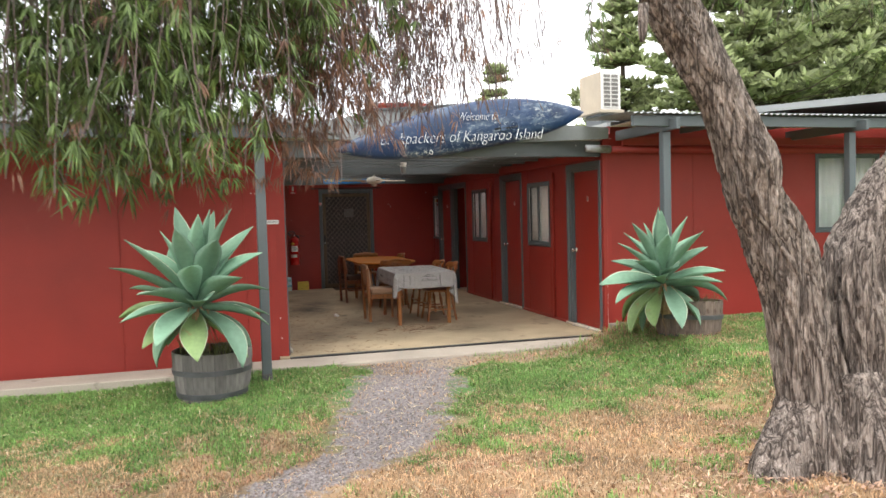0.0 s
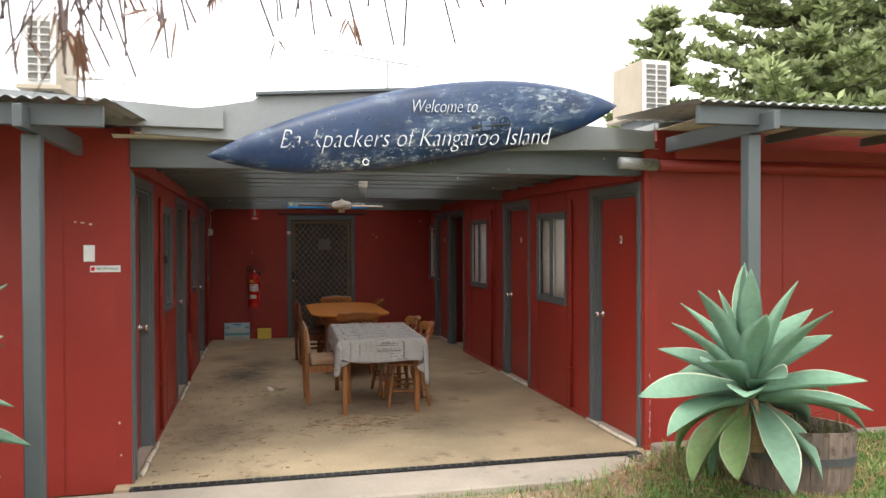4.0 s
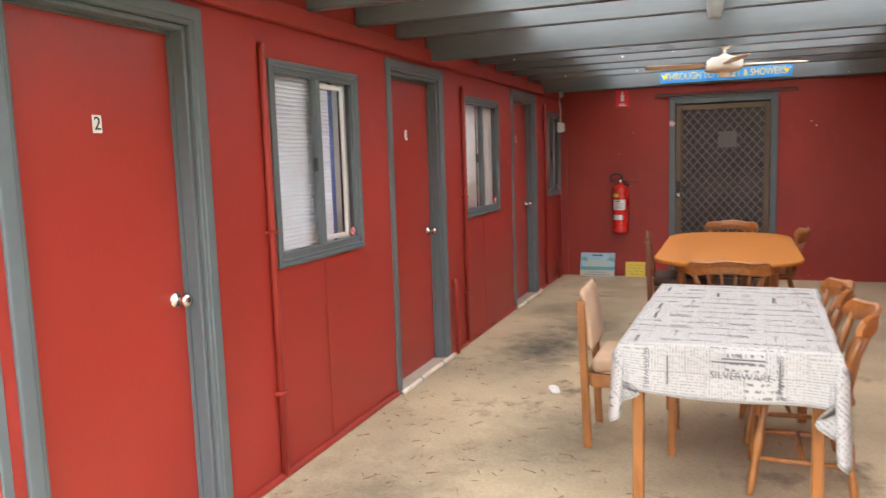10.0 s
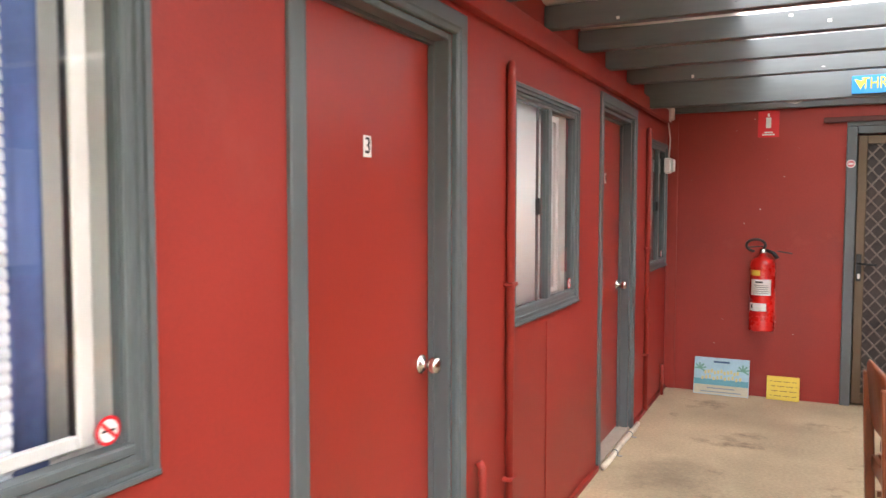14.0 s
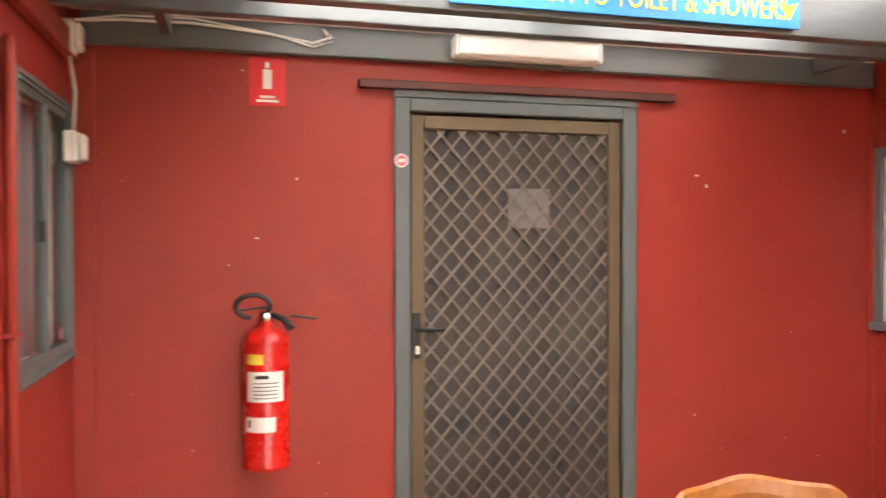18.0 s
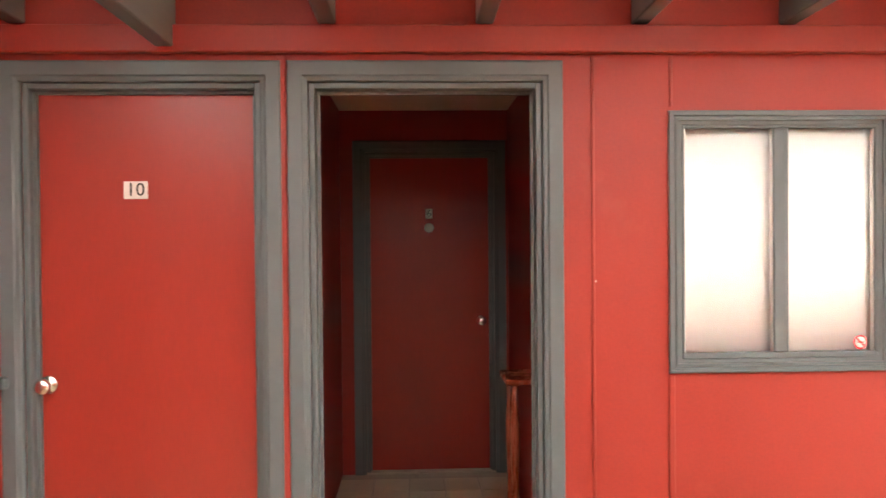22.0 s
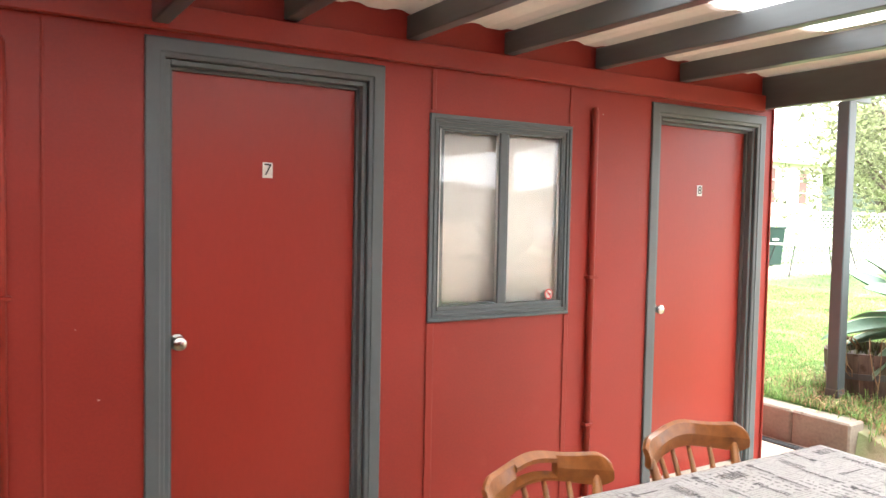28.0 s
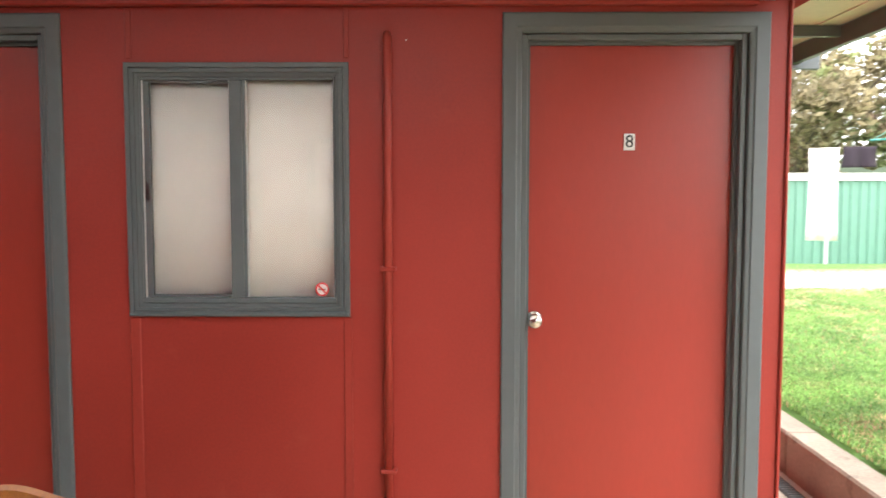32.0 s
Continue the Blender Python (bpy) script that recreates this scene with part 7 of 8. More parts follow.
def stem(points, radii, seg=110, per=22, seed=0, furrow=0.16):
    """A furrowed stem: a smooth line through the points, with broken ridges that run along it."""
    pts = [Vector(p) for p in points]
    path, rad = [], []
    for i in range(len(pts) - 1):
        p0, p1, p2, p3 = pts[max(i - 1, 0)], pts[i], pts[i + 1], pts[min(i + 2, len(pts) - 1)]
        for k in range(per):
            t = k / per
            path.append(0.5 * ((2 * p1) + (p2 - p0) * t + (2 * p0 - 5 * p1 + 4 * p2 - p3) * t * t + (3 * p1 - p0 - 3 * p2 + p3) * t ** 3))
            rad.append(radii[i] + (radii[i + 1] - radii[i]) * t)
    path.append(pts[-1])
    rad.append(radii[-1])
    loops, side, run = [], None, 0.0
    for i, p in enumerate(path):
        d = (path[min(i + 1, len(path) - 1)] - path[max(i - 1, 0)]).normalized()
        side = d.orthogonal().normalized() if side is None else (side - d * side.dot(d)).normalized()
        up = d.cross(side)
        if i:
            run += (p - path[i - 1]).length
        loop = []
        for k in range(seg):
            a = 2 * math.pi * k / seg
            tw = a + run * 0.9
            c, s = math.cos(tw), math.sin(tw)
            big = noise.noise(Vector((c * 1.3, s * 1.3, run * 1.3 + seed)))
            warp = 0.5 * noise.noise(Vector((c * 2, s * 2, run * 4 + seed * 2)))
            ridge = min(0.4, abs(noise.noise(Vector((c * 5.0 + warp, s * 5.0, run * 1.9 + seed * 3)))))
            fine = min(0.4, abs(noise.noise(Vector((c * 11 + warp, s * 11, run * 4.5 + seed * 5)))))
            loop.append(p + (side * math.cos(a) + up * math.sin(a)) * rad[i] * (0.98 + 0.16 * big + furrow * (1.9 * ridge - 0.42) + 0.07 * (1.6 * fine - 0.3)))
        loops.append(loop)
    return rings(bmesh.new(), loops)


TY = 3.0
tree = thing("leaning_tree", pose(3.2, TY, -0.05), "old two-stemmed tree with furrowed grey bark and drooping foliage", "tree")
tm = tree.matrix_basis.inverted()
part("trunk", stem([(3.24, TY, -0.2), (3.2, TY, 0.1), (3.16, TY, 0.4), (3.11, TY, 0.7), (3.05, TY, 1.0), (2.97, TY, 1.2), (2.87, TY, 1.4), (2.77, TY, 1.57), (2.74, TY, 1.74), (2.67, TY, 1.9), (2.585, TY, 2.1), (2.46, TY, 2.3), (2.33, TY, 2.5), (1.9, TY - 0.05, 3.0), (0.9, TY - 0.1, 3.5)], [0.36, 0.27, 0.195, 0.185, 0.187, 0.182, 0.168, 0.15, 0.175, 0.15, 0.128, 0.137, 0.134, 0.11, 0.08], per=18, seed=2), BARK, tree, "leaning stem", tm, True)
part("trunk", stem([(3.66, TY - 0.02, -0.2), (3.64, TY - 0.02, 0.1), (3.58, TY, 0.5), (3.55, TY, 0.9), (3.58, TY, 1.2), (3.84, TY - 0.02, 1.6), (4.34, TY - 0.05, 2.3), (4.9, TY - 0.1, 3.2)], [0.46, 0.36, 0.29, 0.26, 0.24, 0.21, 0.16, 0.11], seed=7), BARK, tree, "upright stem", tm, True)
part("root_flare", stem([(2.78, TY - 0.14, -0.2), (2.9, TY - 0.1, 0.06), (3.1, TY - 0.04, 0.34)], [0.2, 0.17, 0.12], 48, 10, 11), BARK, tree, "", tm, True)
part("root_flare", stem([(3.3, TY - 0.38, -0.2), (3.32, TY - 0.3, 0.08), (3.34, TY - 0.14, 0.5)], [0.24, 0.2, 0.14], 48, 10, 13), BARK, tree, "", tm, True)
part("snag", stem([(2.02, TY - 0.12, 2.56), (1.99, TY - 0.16, 2.42), (1.985, TY - 0.16, 2.36)], [0.03, 0.024, 0.01], 12, 4, 3), BARK, tree, "broken branch stub", tm, True)
for pts, r in (([(0.9, 2.9, 3.5), (0.2, 3.0, 3.62), (-0.7, 3.0, 3.5), (-1.8, 3.0, 3.3)], [0.08, 0.06, 0.045, 0.02]), ([(1.75, 2.86, 3.05), (1.7, 3.4, 3.5), (1.2, 4.1, 3.6), (0.4, 4.6, 3.5)], [0.08, 0.05, 0.035, 0.015]), ([(4.9, 2.8, 3.2), (4.9, 3.4, 3.6), (4.7, 4.2, 3.6)], [0.12, 0.07, 0.03]), ([(1.75, 2.86, 3.05), (2.1, 3.5, 3.3), (2.4, 4.2, 3.3)], [0.06, 0.035, 0.015])):
    part("limb", stem(pts, r, 14, 8, 5, 0.05), BARK, tree, "", tm, True)


def drooping(name, clumps, seed, material, twig_material, leaf=(0.055, 0.009)):
    """Hanging twigs with narrow leaves; clumps of (x, y, top, bottom, spread, count, leaves on each)."""
    r = np.random.RandomState(seed)
    lv, lf, tv, tf = [], [], [], []
    for cx, cy, top, low, spread, count, leaves in clumps:
        for q in range(count):
            x, y = cx + r.normal(0, spread), cy + r.normal(0, spread * 0.8)
            z1 = top + r.uniform(-0.25, 0.25)
            z0 = low + abs(r.normal(0, 0.22))
            if z0 > z1 - 0.2:
                continue
            sway = r.normal(0, 0.16, 2)
            n = 9
            pts = []
            for i in range(n + 1):
                s = i / n
                pts.append(np.array([x + sway[0] * s * s + 0.02 * math.sin(q + 5 * s), y + sway[1] * s * s, z1 + (z0 - z1) * s]))
            w = 0.0028
            for i in range(n):
                b = len(tv)
                a, c = pts[i], pts[i + 1]
                tv += [a + (w, 0, 0), a + (-w * 0.5, w, 0), a + (-w * 0.5, -w, 0), c + (w, 0, 0), c + (-w * 0.5, w, 0), c + (-w * 0.5, -w, 0)]
                tf += [(b, b + 1, b + 4, b + 3), (b + 1, b + 2, b + 5, b + 4), (b + 2, b, b + 3, b + 5)]
            tuft = max(1, leaves // 12)
            for k in range(leaves):
                if k % 12 == 0:
                    s = 0.1 + 0.9 * ((k // 12 + r.random()) / tuft) ** 0.8
                    i = min(n - 1, int(s * n))
                    heart = pts[i] + (pts[i + 1] - pts[i]) * (s * n - i)
                    az0, out = r.uniform(0, 6.283), r.uniform(0.0, 0.13)
                    ahead = np.array([math.cos(az0) * out, math.sin(az0) * out, -0.4 * out + 0.02])
                    reach = r.uniform(0.65, 1.35)
                p = heart + ahead * r.uniform(0.3, 1.0)
                az = az0 + r.normal(0, 0.9)
                d = np.array([math.cos(az), math.sin(az), -r.uniform(0.25, 2.4)])
                d = d / np.linalg.norm(d) * leaf[0] * reach * r.uniform(0.7, 1.25)
                sd = np.array([-math.sin(az), math.cos(az), r.uniform(-0.5, 0.5)]) * leaf[1] * r.uniform(0.6, 1.0) * 0.5
                sag = np.array([0, 0, -0.12 * np.linalg.norm(d)])
                b = len(lv)
                lv += [p, p + d * 0.4 + sd, p + d + sag, p + d * 0.4 - sd]
                lf.append((b, b + 1, b + 2, b + 3))
    crown = new("crown", mesh_of("crown", [tuple(map(float, v)) for v in lv], lf, material))
    twigs = new("twigs", mesh_of("twigs", [tuple(map(float, v)) for v in tv], tf, twig_material))
    return crown, twigs


LEAF = leafy(island_tint(surface("narrow_green_leaf", (0.1, 0.15, 0.045), 0.55, 0.45, 2.2, 20, stain=(0.16, 0.11, 0.06), stain_at=0.62), 0.35, 1.9), 0.3)
LEAF_BROWN = leafy(island_tint(surface("dry_brown_leaf", (0.22, 0.125, 0.085), 0.75, 0.35, 2, 20), 0.6, 1.4), 0.3)
TWIGS = surface("grey_brown_twig", (0.15, 0.11, 0.105), 0.9, 0.2)
c1, t1 = drooping("green", [(-0.72, 2.95, 3.0, 1.6, 0.2, 46, 96), (-0.3, 2.9, 3.0, 1.64, 0.17, 42, 96), (-1.25, 2.95, 3.0, 1.74, 0.28, 48, 96), (-0.55, 3.2, 3.0, 1.9, 0.4, 44, 84), (0.05, 2.95, 3.0, 1.9, 0.15, 26, 84), (0.3, 3.1, 3.1, 2.25, 0.16, 24, 72), (-0.5, 3.5, 3.3, 2.1, 0.5, 60, 84), (-2.1, 3.1, 3.1, 1.9, 0.4, 40, 84), (2.42, 4.2, 3.3, 2.5, 0.05, 5, 36), (4.4, 3.9, 3.6, 2.85, 0.45, 26, 60), (3.3, 4.0, 3.6, 2.8, 0.25, 9, 48)], 3, LEAF, TWIGS, (0.1, 0.014))
c2, t2 = drooping("bare", [(0.24, 3.25, 3.0, 1.68, 0.13, 34, 72), (0.4, 3.35, 3.0, 1.86, 0.12, 26, 48), (-0.3, 3.0, 3.0, 1.76, 0.3, 26, 40), (0.55, 3.5, 3.0, 1.9, 0.16, 54, 12), (0.8, 3.65, 3.1, 1.94, 0.17, 54, 8), (1.05, 3.7, 3.1, 1.98, 0.17, 54, 8), (1.3, 3.8, 3.2, 2.06, 0.16, 44, 6), (0.3, 4.0, 3.4, 2.0, 0.2, 34, 12), (0.95, 4.0, 3.3, 2.1, 0.25, 44, 6), (1.6, 3.95, 3.3, 2.22, 0.15, 26, 5), (2.0, 3.9, 3.3, 2.45, 0.15, 12, 5), (1.05, 2.95, 3.0, 2.25, 0.1, 14, 5)], 5, LEAF_BROWN, TWIGS, (0.1, 0.008))
for ob, lb in ((c1, "drooping green leaves"), (t1, "hanging twigs"), (c2, "thin brown drooping leaves"), (t2, "bare hanging twigs")):
    ob.parent = tree
    ob.matrix_basis = tm
    tagged(ob, lb, kind="stuff")
fl = bmesh.new()
for k in range(120):
    az, z = k * 2.4, (k / 120) * 0.075
    d = Vector((math.cos(az), math.sin(az), 0.25)) * 0.016
    s = Vector((-math.sin(az), math.cos(az), 0)) * 0.0012
    v = [fl.verts.new(p) for p in (Vector((0, 0, z)) - s, Vector((0, 0, z)) + s, Vector((0, 0, z)) + d)]
    fl.faces.new(v)
part("bottlebrush_flower", fl, surface("faded_red_bristle", (0.4, 0.06, 0.05), 0.8), tree, "faded red bottlebrush flower", tm @ pose(0.55, 4.35, 2.14))

# ---- grass, straw and gravel ----
def blades(name, boxes_, seed, material, label, cat="grass"):
    """Upright blades over rectangles (x0, x1, y0, y1, number, height, keep) where keep(x, y) gives the odds."""
    r = np.random.RandomState(seed)
    allv = []
    for x0, x1, y0, y1, number, hgt, keep in boxes_:
        xs, ys = r.uniform(x0, x1, number), r.uniform(y0, y1, number)
        cell = 0.05
        seen = {}
        odds = np.empty(number)
        zs = np.empty(number)
        for k in range(number):
            key = (int(xs[k] / cell), int(ys[k] / cell))
            if key not in seen:
                seen[key] = (keep(xs[k], ys[k]), ground_z(xs[k], ys[k]))
            odds[k], zs[k] = seen[key]
        ok = r.random_sample(number) < odds
        xs, ys, zs = xs[ok], ys[ok], zs[ok]
        n = len(xs)
        az, lean = r.uniform(0, 6.283, n), r.uniform(0.1, 1.2, n)
        h = hgt * r.uniform(0.4, 1.25, n)
        wv = r.uniform(0.0016, 0.0036, n) * (1 + hgt * 4)
        dx, dy = np.cos(az), np.sin(az)
        base = np.stack([xs, ys, zs - 0.004], 1)
        sidev = np.stack([-dy * wv, dx * wv, 0 * wv], 1)
        midp = base + np.stack([dx * h * lean * 0.25, dy * h * lean * 0.25, h * 0.6], 1)
        tip = base + np.stack([dx * h * lean, dy * h * lean, h * (1 - 0.4 * lean)], 1)
        allv.append(np.stack([base - sidev, base + sidev, midp + sidev * 0.7, tip, midp - sidev * 0.7], 1).reshape(-1, 3))
    verts = np.concatenate(allv)
    n = len(verts) // 5
    loops = ((np.arange(n) * 5)[:, None] + np.array([0, 1, 2, 4, 4, 2, 3])[None, :]).ravel()
    starts = ((np.arange(n) * 7)[:, None] + np.array([0, 4])[None, :]).ravel()
    me = bpy.data.meshes.new(name)
    me.vertices.add(n * 5)
    me.vertices.foreach_set("co", verts.ravel())
    me.loops.add(n * 7)
    me.loops.foreach_set("vertex_index", loops)
    me.polygons.add(n * 2)
    me.polygons.foreach_set("loop_start", starts)
    me.update(calc_edges=True)
    me.materials.append(material)
    return tagged(new(name, me), label, cat, kind="stuff")


def path_at(x, y):
    xc = min(0.333 * y - 0.57, 1.1 * y - 3.79)
    return abs(x - xc) < 0.075 * y + 0.12 + 0.3 * noise.noise(Vector((x * 2.5, y * 2.5, 5))) and y > 2.6


def lush_at(x, y):
    v = max(step(y, 3.6, 6.2), 0.55 * step(x, 4.0, 6.5)) + 1.2 * (noise.noise(Vector((x * 1.1, y * 1.1, 9.0))) * 0.5 + 0.5) + 0.75 * noise.noise(Vector((x * 3.6, y * 3.6, 2.0))) + 0.4 * noise.noise(Vector((x * 9.0, y * 9.0, 5.0)))
    return step(v, 0.68, 1.4)


def bare_at(x, y):
    """Trodden earth along the front apron, thinning out into the lawn."""
    u, v = (x - 2.9) / 1.15, (y - 6.85) / 0.42
    return 0.92 * step(1.15 - math.hypot(u, v) + 0.5 * noise.noise(Vector((x * 4, y * 4, 3))), 0.0, 0.35)


def keep_green(x, y):
    if path_at(x, y) or y > 7.08 or (y > 6.9 and x > 3.95) or math.hypot(x - PL[0], y - PL[1]) < 0.3 or math.hypot(x - PR[0], y - PR[1]) < 0.3:
        return 0.0
    return lush_at(x, y) * (1 - bare_at(x, y))


def keep_dry(x, y):
    if path_at(x, y) or y > 7.05 or (y > 6.9 and x > 3.95):
        return 0.04
    return 1.0 - 0.6 * lush_at(x, y)


GRASS = leafy(island_tint(surface("lawn_grass", (0.21, 0.355, 0.105), 0.7, 0.35, 1.6, 20, stain=(0.33, 0.38, 0.15), stain_at=0.58), 0.5, 1.6), 0.45)
STRAW = leafy(island_tint(surface("dry_lawn_straw", (0.55, 0.36, 0.21), 0.85, 0.3, 1.2, 20, stain=(0.46, 0.27, 0.18), stain_at=0.52), 0.4, 1.55), 0.25)
blades("lawn_grass", [(-3.2, 4.3, 2.6, 7.1, 300000, 0.05, keep_green), (-6.5, -3.2, 2.6, 7.1, 50000, 0.05, keep_green), (4.3, 7.0, 3.0, 7.1, 60000, 0.042, keep_green), (4.3, 11.6, -1.0, 7.1, 260000, 0.042, keep_green), (4.3, 15, -6, 7.1, 60000, 0.05, keep_green)], 1, GRASS, "green lawn grass of uneven height")
blades("dry_straw", [(-2.6, 4.3, 0.8, 6.9, 210000, 0.036, keep_dry), (-5.0, -2.6, 0.8, 6.9, 20000, 0.04, keep_dry), (4.3, 11.5, -1.5, 6.9, 90000, 0.038, keep_dry), (4.0, 5.6, 5.3, 6.92, 9000, 0.05, lambda x, y: 0.8 * step(noise.noise(Vector((x * 2.2, y * 2.2, 4))), -0.25, 0.35)), (0.2, 4.2, 6.2, 7.1, 9000, 0.035, lambda x, y: 0.7 * step(noise.noise(Vector((x * 1.7, y * 2.5, 14))), 0.0, 0.4))], 2, STRAW, "short dry straw in the lawn")
blades("long_grass", [(3.95, 4.95, 6.2, 6.9, 420, 0.13, lambda x, y: 0.7), (-0.7, 0.2, 6.0, 6.7, 500, 0.13, lambda x, y: 0.7), (3.2, 4.3, 6.3, 7.05, 500, 0.12, lambda x, y: 0.8), (-3, 4, 6.95, 7.12, 900, 0.07, lambda x, y: 0.0 if path_at(x, y) else 0.6)], 6, GRASS, "longer grass round the posts and barrels")
r = np.random.RandomState(8)
verts, faces = [], []
for k in range(9000):
    y = r.uniform(2.9, 7.1)
    xc = min(0.333 * y - 0.57, 1.1 * y - 3.79)
    x = xc + r.normal(0, 0.5) * (0.06 * y + 0.1)
    s = r.uniform(0.004, 0.013)
    z = ground_z(x, y)
    b = len(verts)
    c, q = math.cos(r.uniform(0, 6.28)) * s, math.sin(r.uniform(0, 6.28)) * s
    verts += [(x + c, y + q, z - 0.002), (x - q, y + c, z - 0.002), (x - c, y - q, z - 0.002), (x + q, y - c, z - 0.002), (x, y, z + s * 0.8)]
    faces += [(b, b + 1, b + 4), (b + 1, b + 2, b + 4), (b + 2, b + 3, b + 4), (b + 3, b, b + 4)]
STONE = island_tint(surface("path_gravel", (0.24, 0.21, 0.205), 0.9, 0.2), 0.45, 1.5)
tagged(new("path_gravel", mesh_of("path_gravel", verts, faces, STONE)), "loose grey-brown gravel of the path", "gravel", kind="stuff")

# ---- lying straws on the lawn and dead leaves along the path ----
def strewn(name, number, place, length, width, seed, material, label, cat):
    """Flat narrow scraps that lie on the ground, each bent a little upward at one end."""
    rr = random.Random(seed)
    verts, faces = [], []
    for k in range(number):
        x, y = place(rr)
        if y > 7.1 or (y > 6.85 and x > 3.9):
            continue
        ln, wd, az = rr.uniform(*length), rr.uniform(*width), rr.uniform(0, 6.283)
        dx, dy = math.cos(az), math.sin(az)
        lift = rr.uniform(0.012, 0.034) if not path_at(x, y) else rr.uniform(0.004, 0.012)
        z = ground_z(x, y) + lift
        b = len(verts)
        bow = rr.uniform(-0.2, 0.2) * ln
        for u, h in ((-0.5, -0.004), (0.0, 0.006), (0.5, rr.uniform(-0.008, 0.012))):
            px, py = x + dx * ln * u - dy * bow * (0.25 - u * u), y + dy * ln * u + dx * bow * (0.25 - u * u)
            verts += [(px - dy * wd, py + dx * wd, z + h), (px + dy * wd, py - dx * wd, z + h)]
        faces += [(b, b + 1, b + 3, b + 2), (b + 2, b + 3, b + 5, b + 4)]
    return tagged(new(name, mesh_of(name, verts, faces, material)), label, cat, kind="stuff")


def beside_path(rr):
    y = rr.uniform(2.8, 7.0)
    xc = min(0.333 * y - 0.57, 1.1 * y - 3.79)
    return xc + rr.choice((-1, 1)) * (0.075 * y + 0.12) + rr.gauss(0, 0.22), y


PALE_STRAW = island_tint(surface("pale_lying_straw", (0.58, 0.46, 0.3), 0.85, 0.2, 2, 30), 0.5, 1.3)
DEAD_LEAF = island_tint(surface("fallen_brown_leaf", (0.3, 0.185, 0.125), 0.9, 0.3, 2, 30), 0.4, 1.7)
strewn("lying_straw", 5200, lambda rr: (rr.uniform(-3.2, 4.4), rr.uniform(2.4, 6.9)), (0.03, 0.1), (0.0012, 0.0028), 21, PALE_STRAW, "pale dry straws lying on the lawn", "straw")
strewn("leaf_litter", 1800, beside_path, (0.015, 0.045), (0.0018, 0.0045), 22, DEAD_LEAF, "small fallen brown leaves along the path", "leaves")
strewn("leaf_litter", 900, lambda rr: (3.2 + rr.gauss(0, 0.55), 2.75 + rr.gauss(0, 0.4)), (0.02, 0.07), (0.003, 0.009), 23, DEAD_LEAF, "fallen brown leaves round the tree", "leaves")

# ---- roof plant: coolers, aerial ----
COOLER_FRONT = surface("white_cooler_louvre", (0.6, 0.58, 0.54), 0.5, 0.08, 4, 40)
COOLER = surface("sun_bleached_cooler", (0.4, 0.335, 0.25), 0.55, 0.1, 4, 40, stain=(0.35, 0.3, 0.24), stain_at=0.64)
COOLER_DARK = surface("cooler_shadow_slot", (0.16, 0.15, 0.135), 0.7)


def cooler(m, w, d, h, label):
    c = thing("roof_cooler", m, label, "cooler", "roof coolers")
    part("case", box(0, w, 0.012, d, 0, h, 0.012), COOLER, c)
    part("roof_tray", box(-0.05, w + 0.05, -0.02, d + 0.05, -0.04, 0.0, 0.005), COOLER, c)
    part("front_panel", box(0.0, w, -0.002, 0.012, 0.0, h, 0.004), COOLER_FRONT, c, "white louvred front")
    for k in range(8):
        z = 0.05 + k * (h - 0.08) / 8
        for a, b in ((0.045, w / 2 - 0.012), (w / 2 + 0.012, w - 0.045)):
            part("slot", box(a, b, -0.006, -0.002, z, z + (h - 0.08) / 8 - 0.018), COOLER_DARK, c)
            part("louvre", box(a, b, -0.022, -0.006, z - 0.012, z - 0.004), COOLER_FRONT, c)
    part("stand", box(0.05, w - 0.05, 0.1, d - 0.1, -0.45, -0.04), GREY, c)
    return c


cooler(pose(5.24, 9.5, 2.98, 0, 0, 4), 0.33, 0.62, 0.56, "cream evaporative cooler on the east roof")
cooler(pose(-0.66, 9.5, 3.02, 0, 0, -3), 0.27, 0.7, 0.6, "cream evaporative cooler on the west roof")
bar("cooler_pipe", [(-0.35, 9.7, 3.12), (0.0, 9.5, 3.1), (0.25, 9.2, 3.0), (0.32, 9.1, 2.85), (0.33, 9.05, 2.55)], 0.02, WHITE, "white plastic pipe down from the cooler", seg=8)
an = thing("tv_aerial", pose(2.95, 12.0, 2.423), "thin metal television aerial on the roof", "aerial")
part("mast", tube([(0, 0, -0.07), (0, 0, 1.55)], 0.013, 6), ZINC, an)
part("boom", tube([(-0.9, 0, 1.66), (0.42, 0, 1.5)], 0.01, 6), ZINC, an)
for k in range(5):
    x = -0.2 + k * 0.09
    part("element", tube([(x, -0.2, 1.575 - 0.012 * k), (x, 0.2, 1.575 - 0.012 * k)], 0.005, 5), ZINC, an)
rt = thing("red_roof_vent", pose(3.13, 13.5, 2.423), "red painted roof vent housing behind the fascia", "vent")
part("housing", box(-0.42, 0.42, -0.3, 0.3, -0.07, 1.1, 0.03), RED_TRIM, rt)
part("cap", box(-0.46, 0.46, -0.34, 0.34, 1.1, 1.16, 0.01), RED_TRIM, rt)

# ---- pines behind the place ----
NEEDLE = leafy(island_tint(surface("pine_needles", (0.3, 0.34, 0.17), 0.8, 0.35, 0.6, 8), 0.5, 1.6), 0.4)
NEEDLE_PALE = leafy(island_tint(surface("olive_leaves", (0.21, 0.23, 0.125), 0.8, 0.35, 0.5, 8), 0.5, 1.6), 0.4)
TRUNK_FAR = surface("grey_brown_trunk", (0.12, 0.09, 0.07), 0.95, 0.3, 4, 30, 0.4)


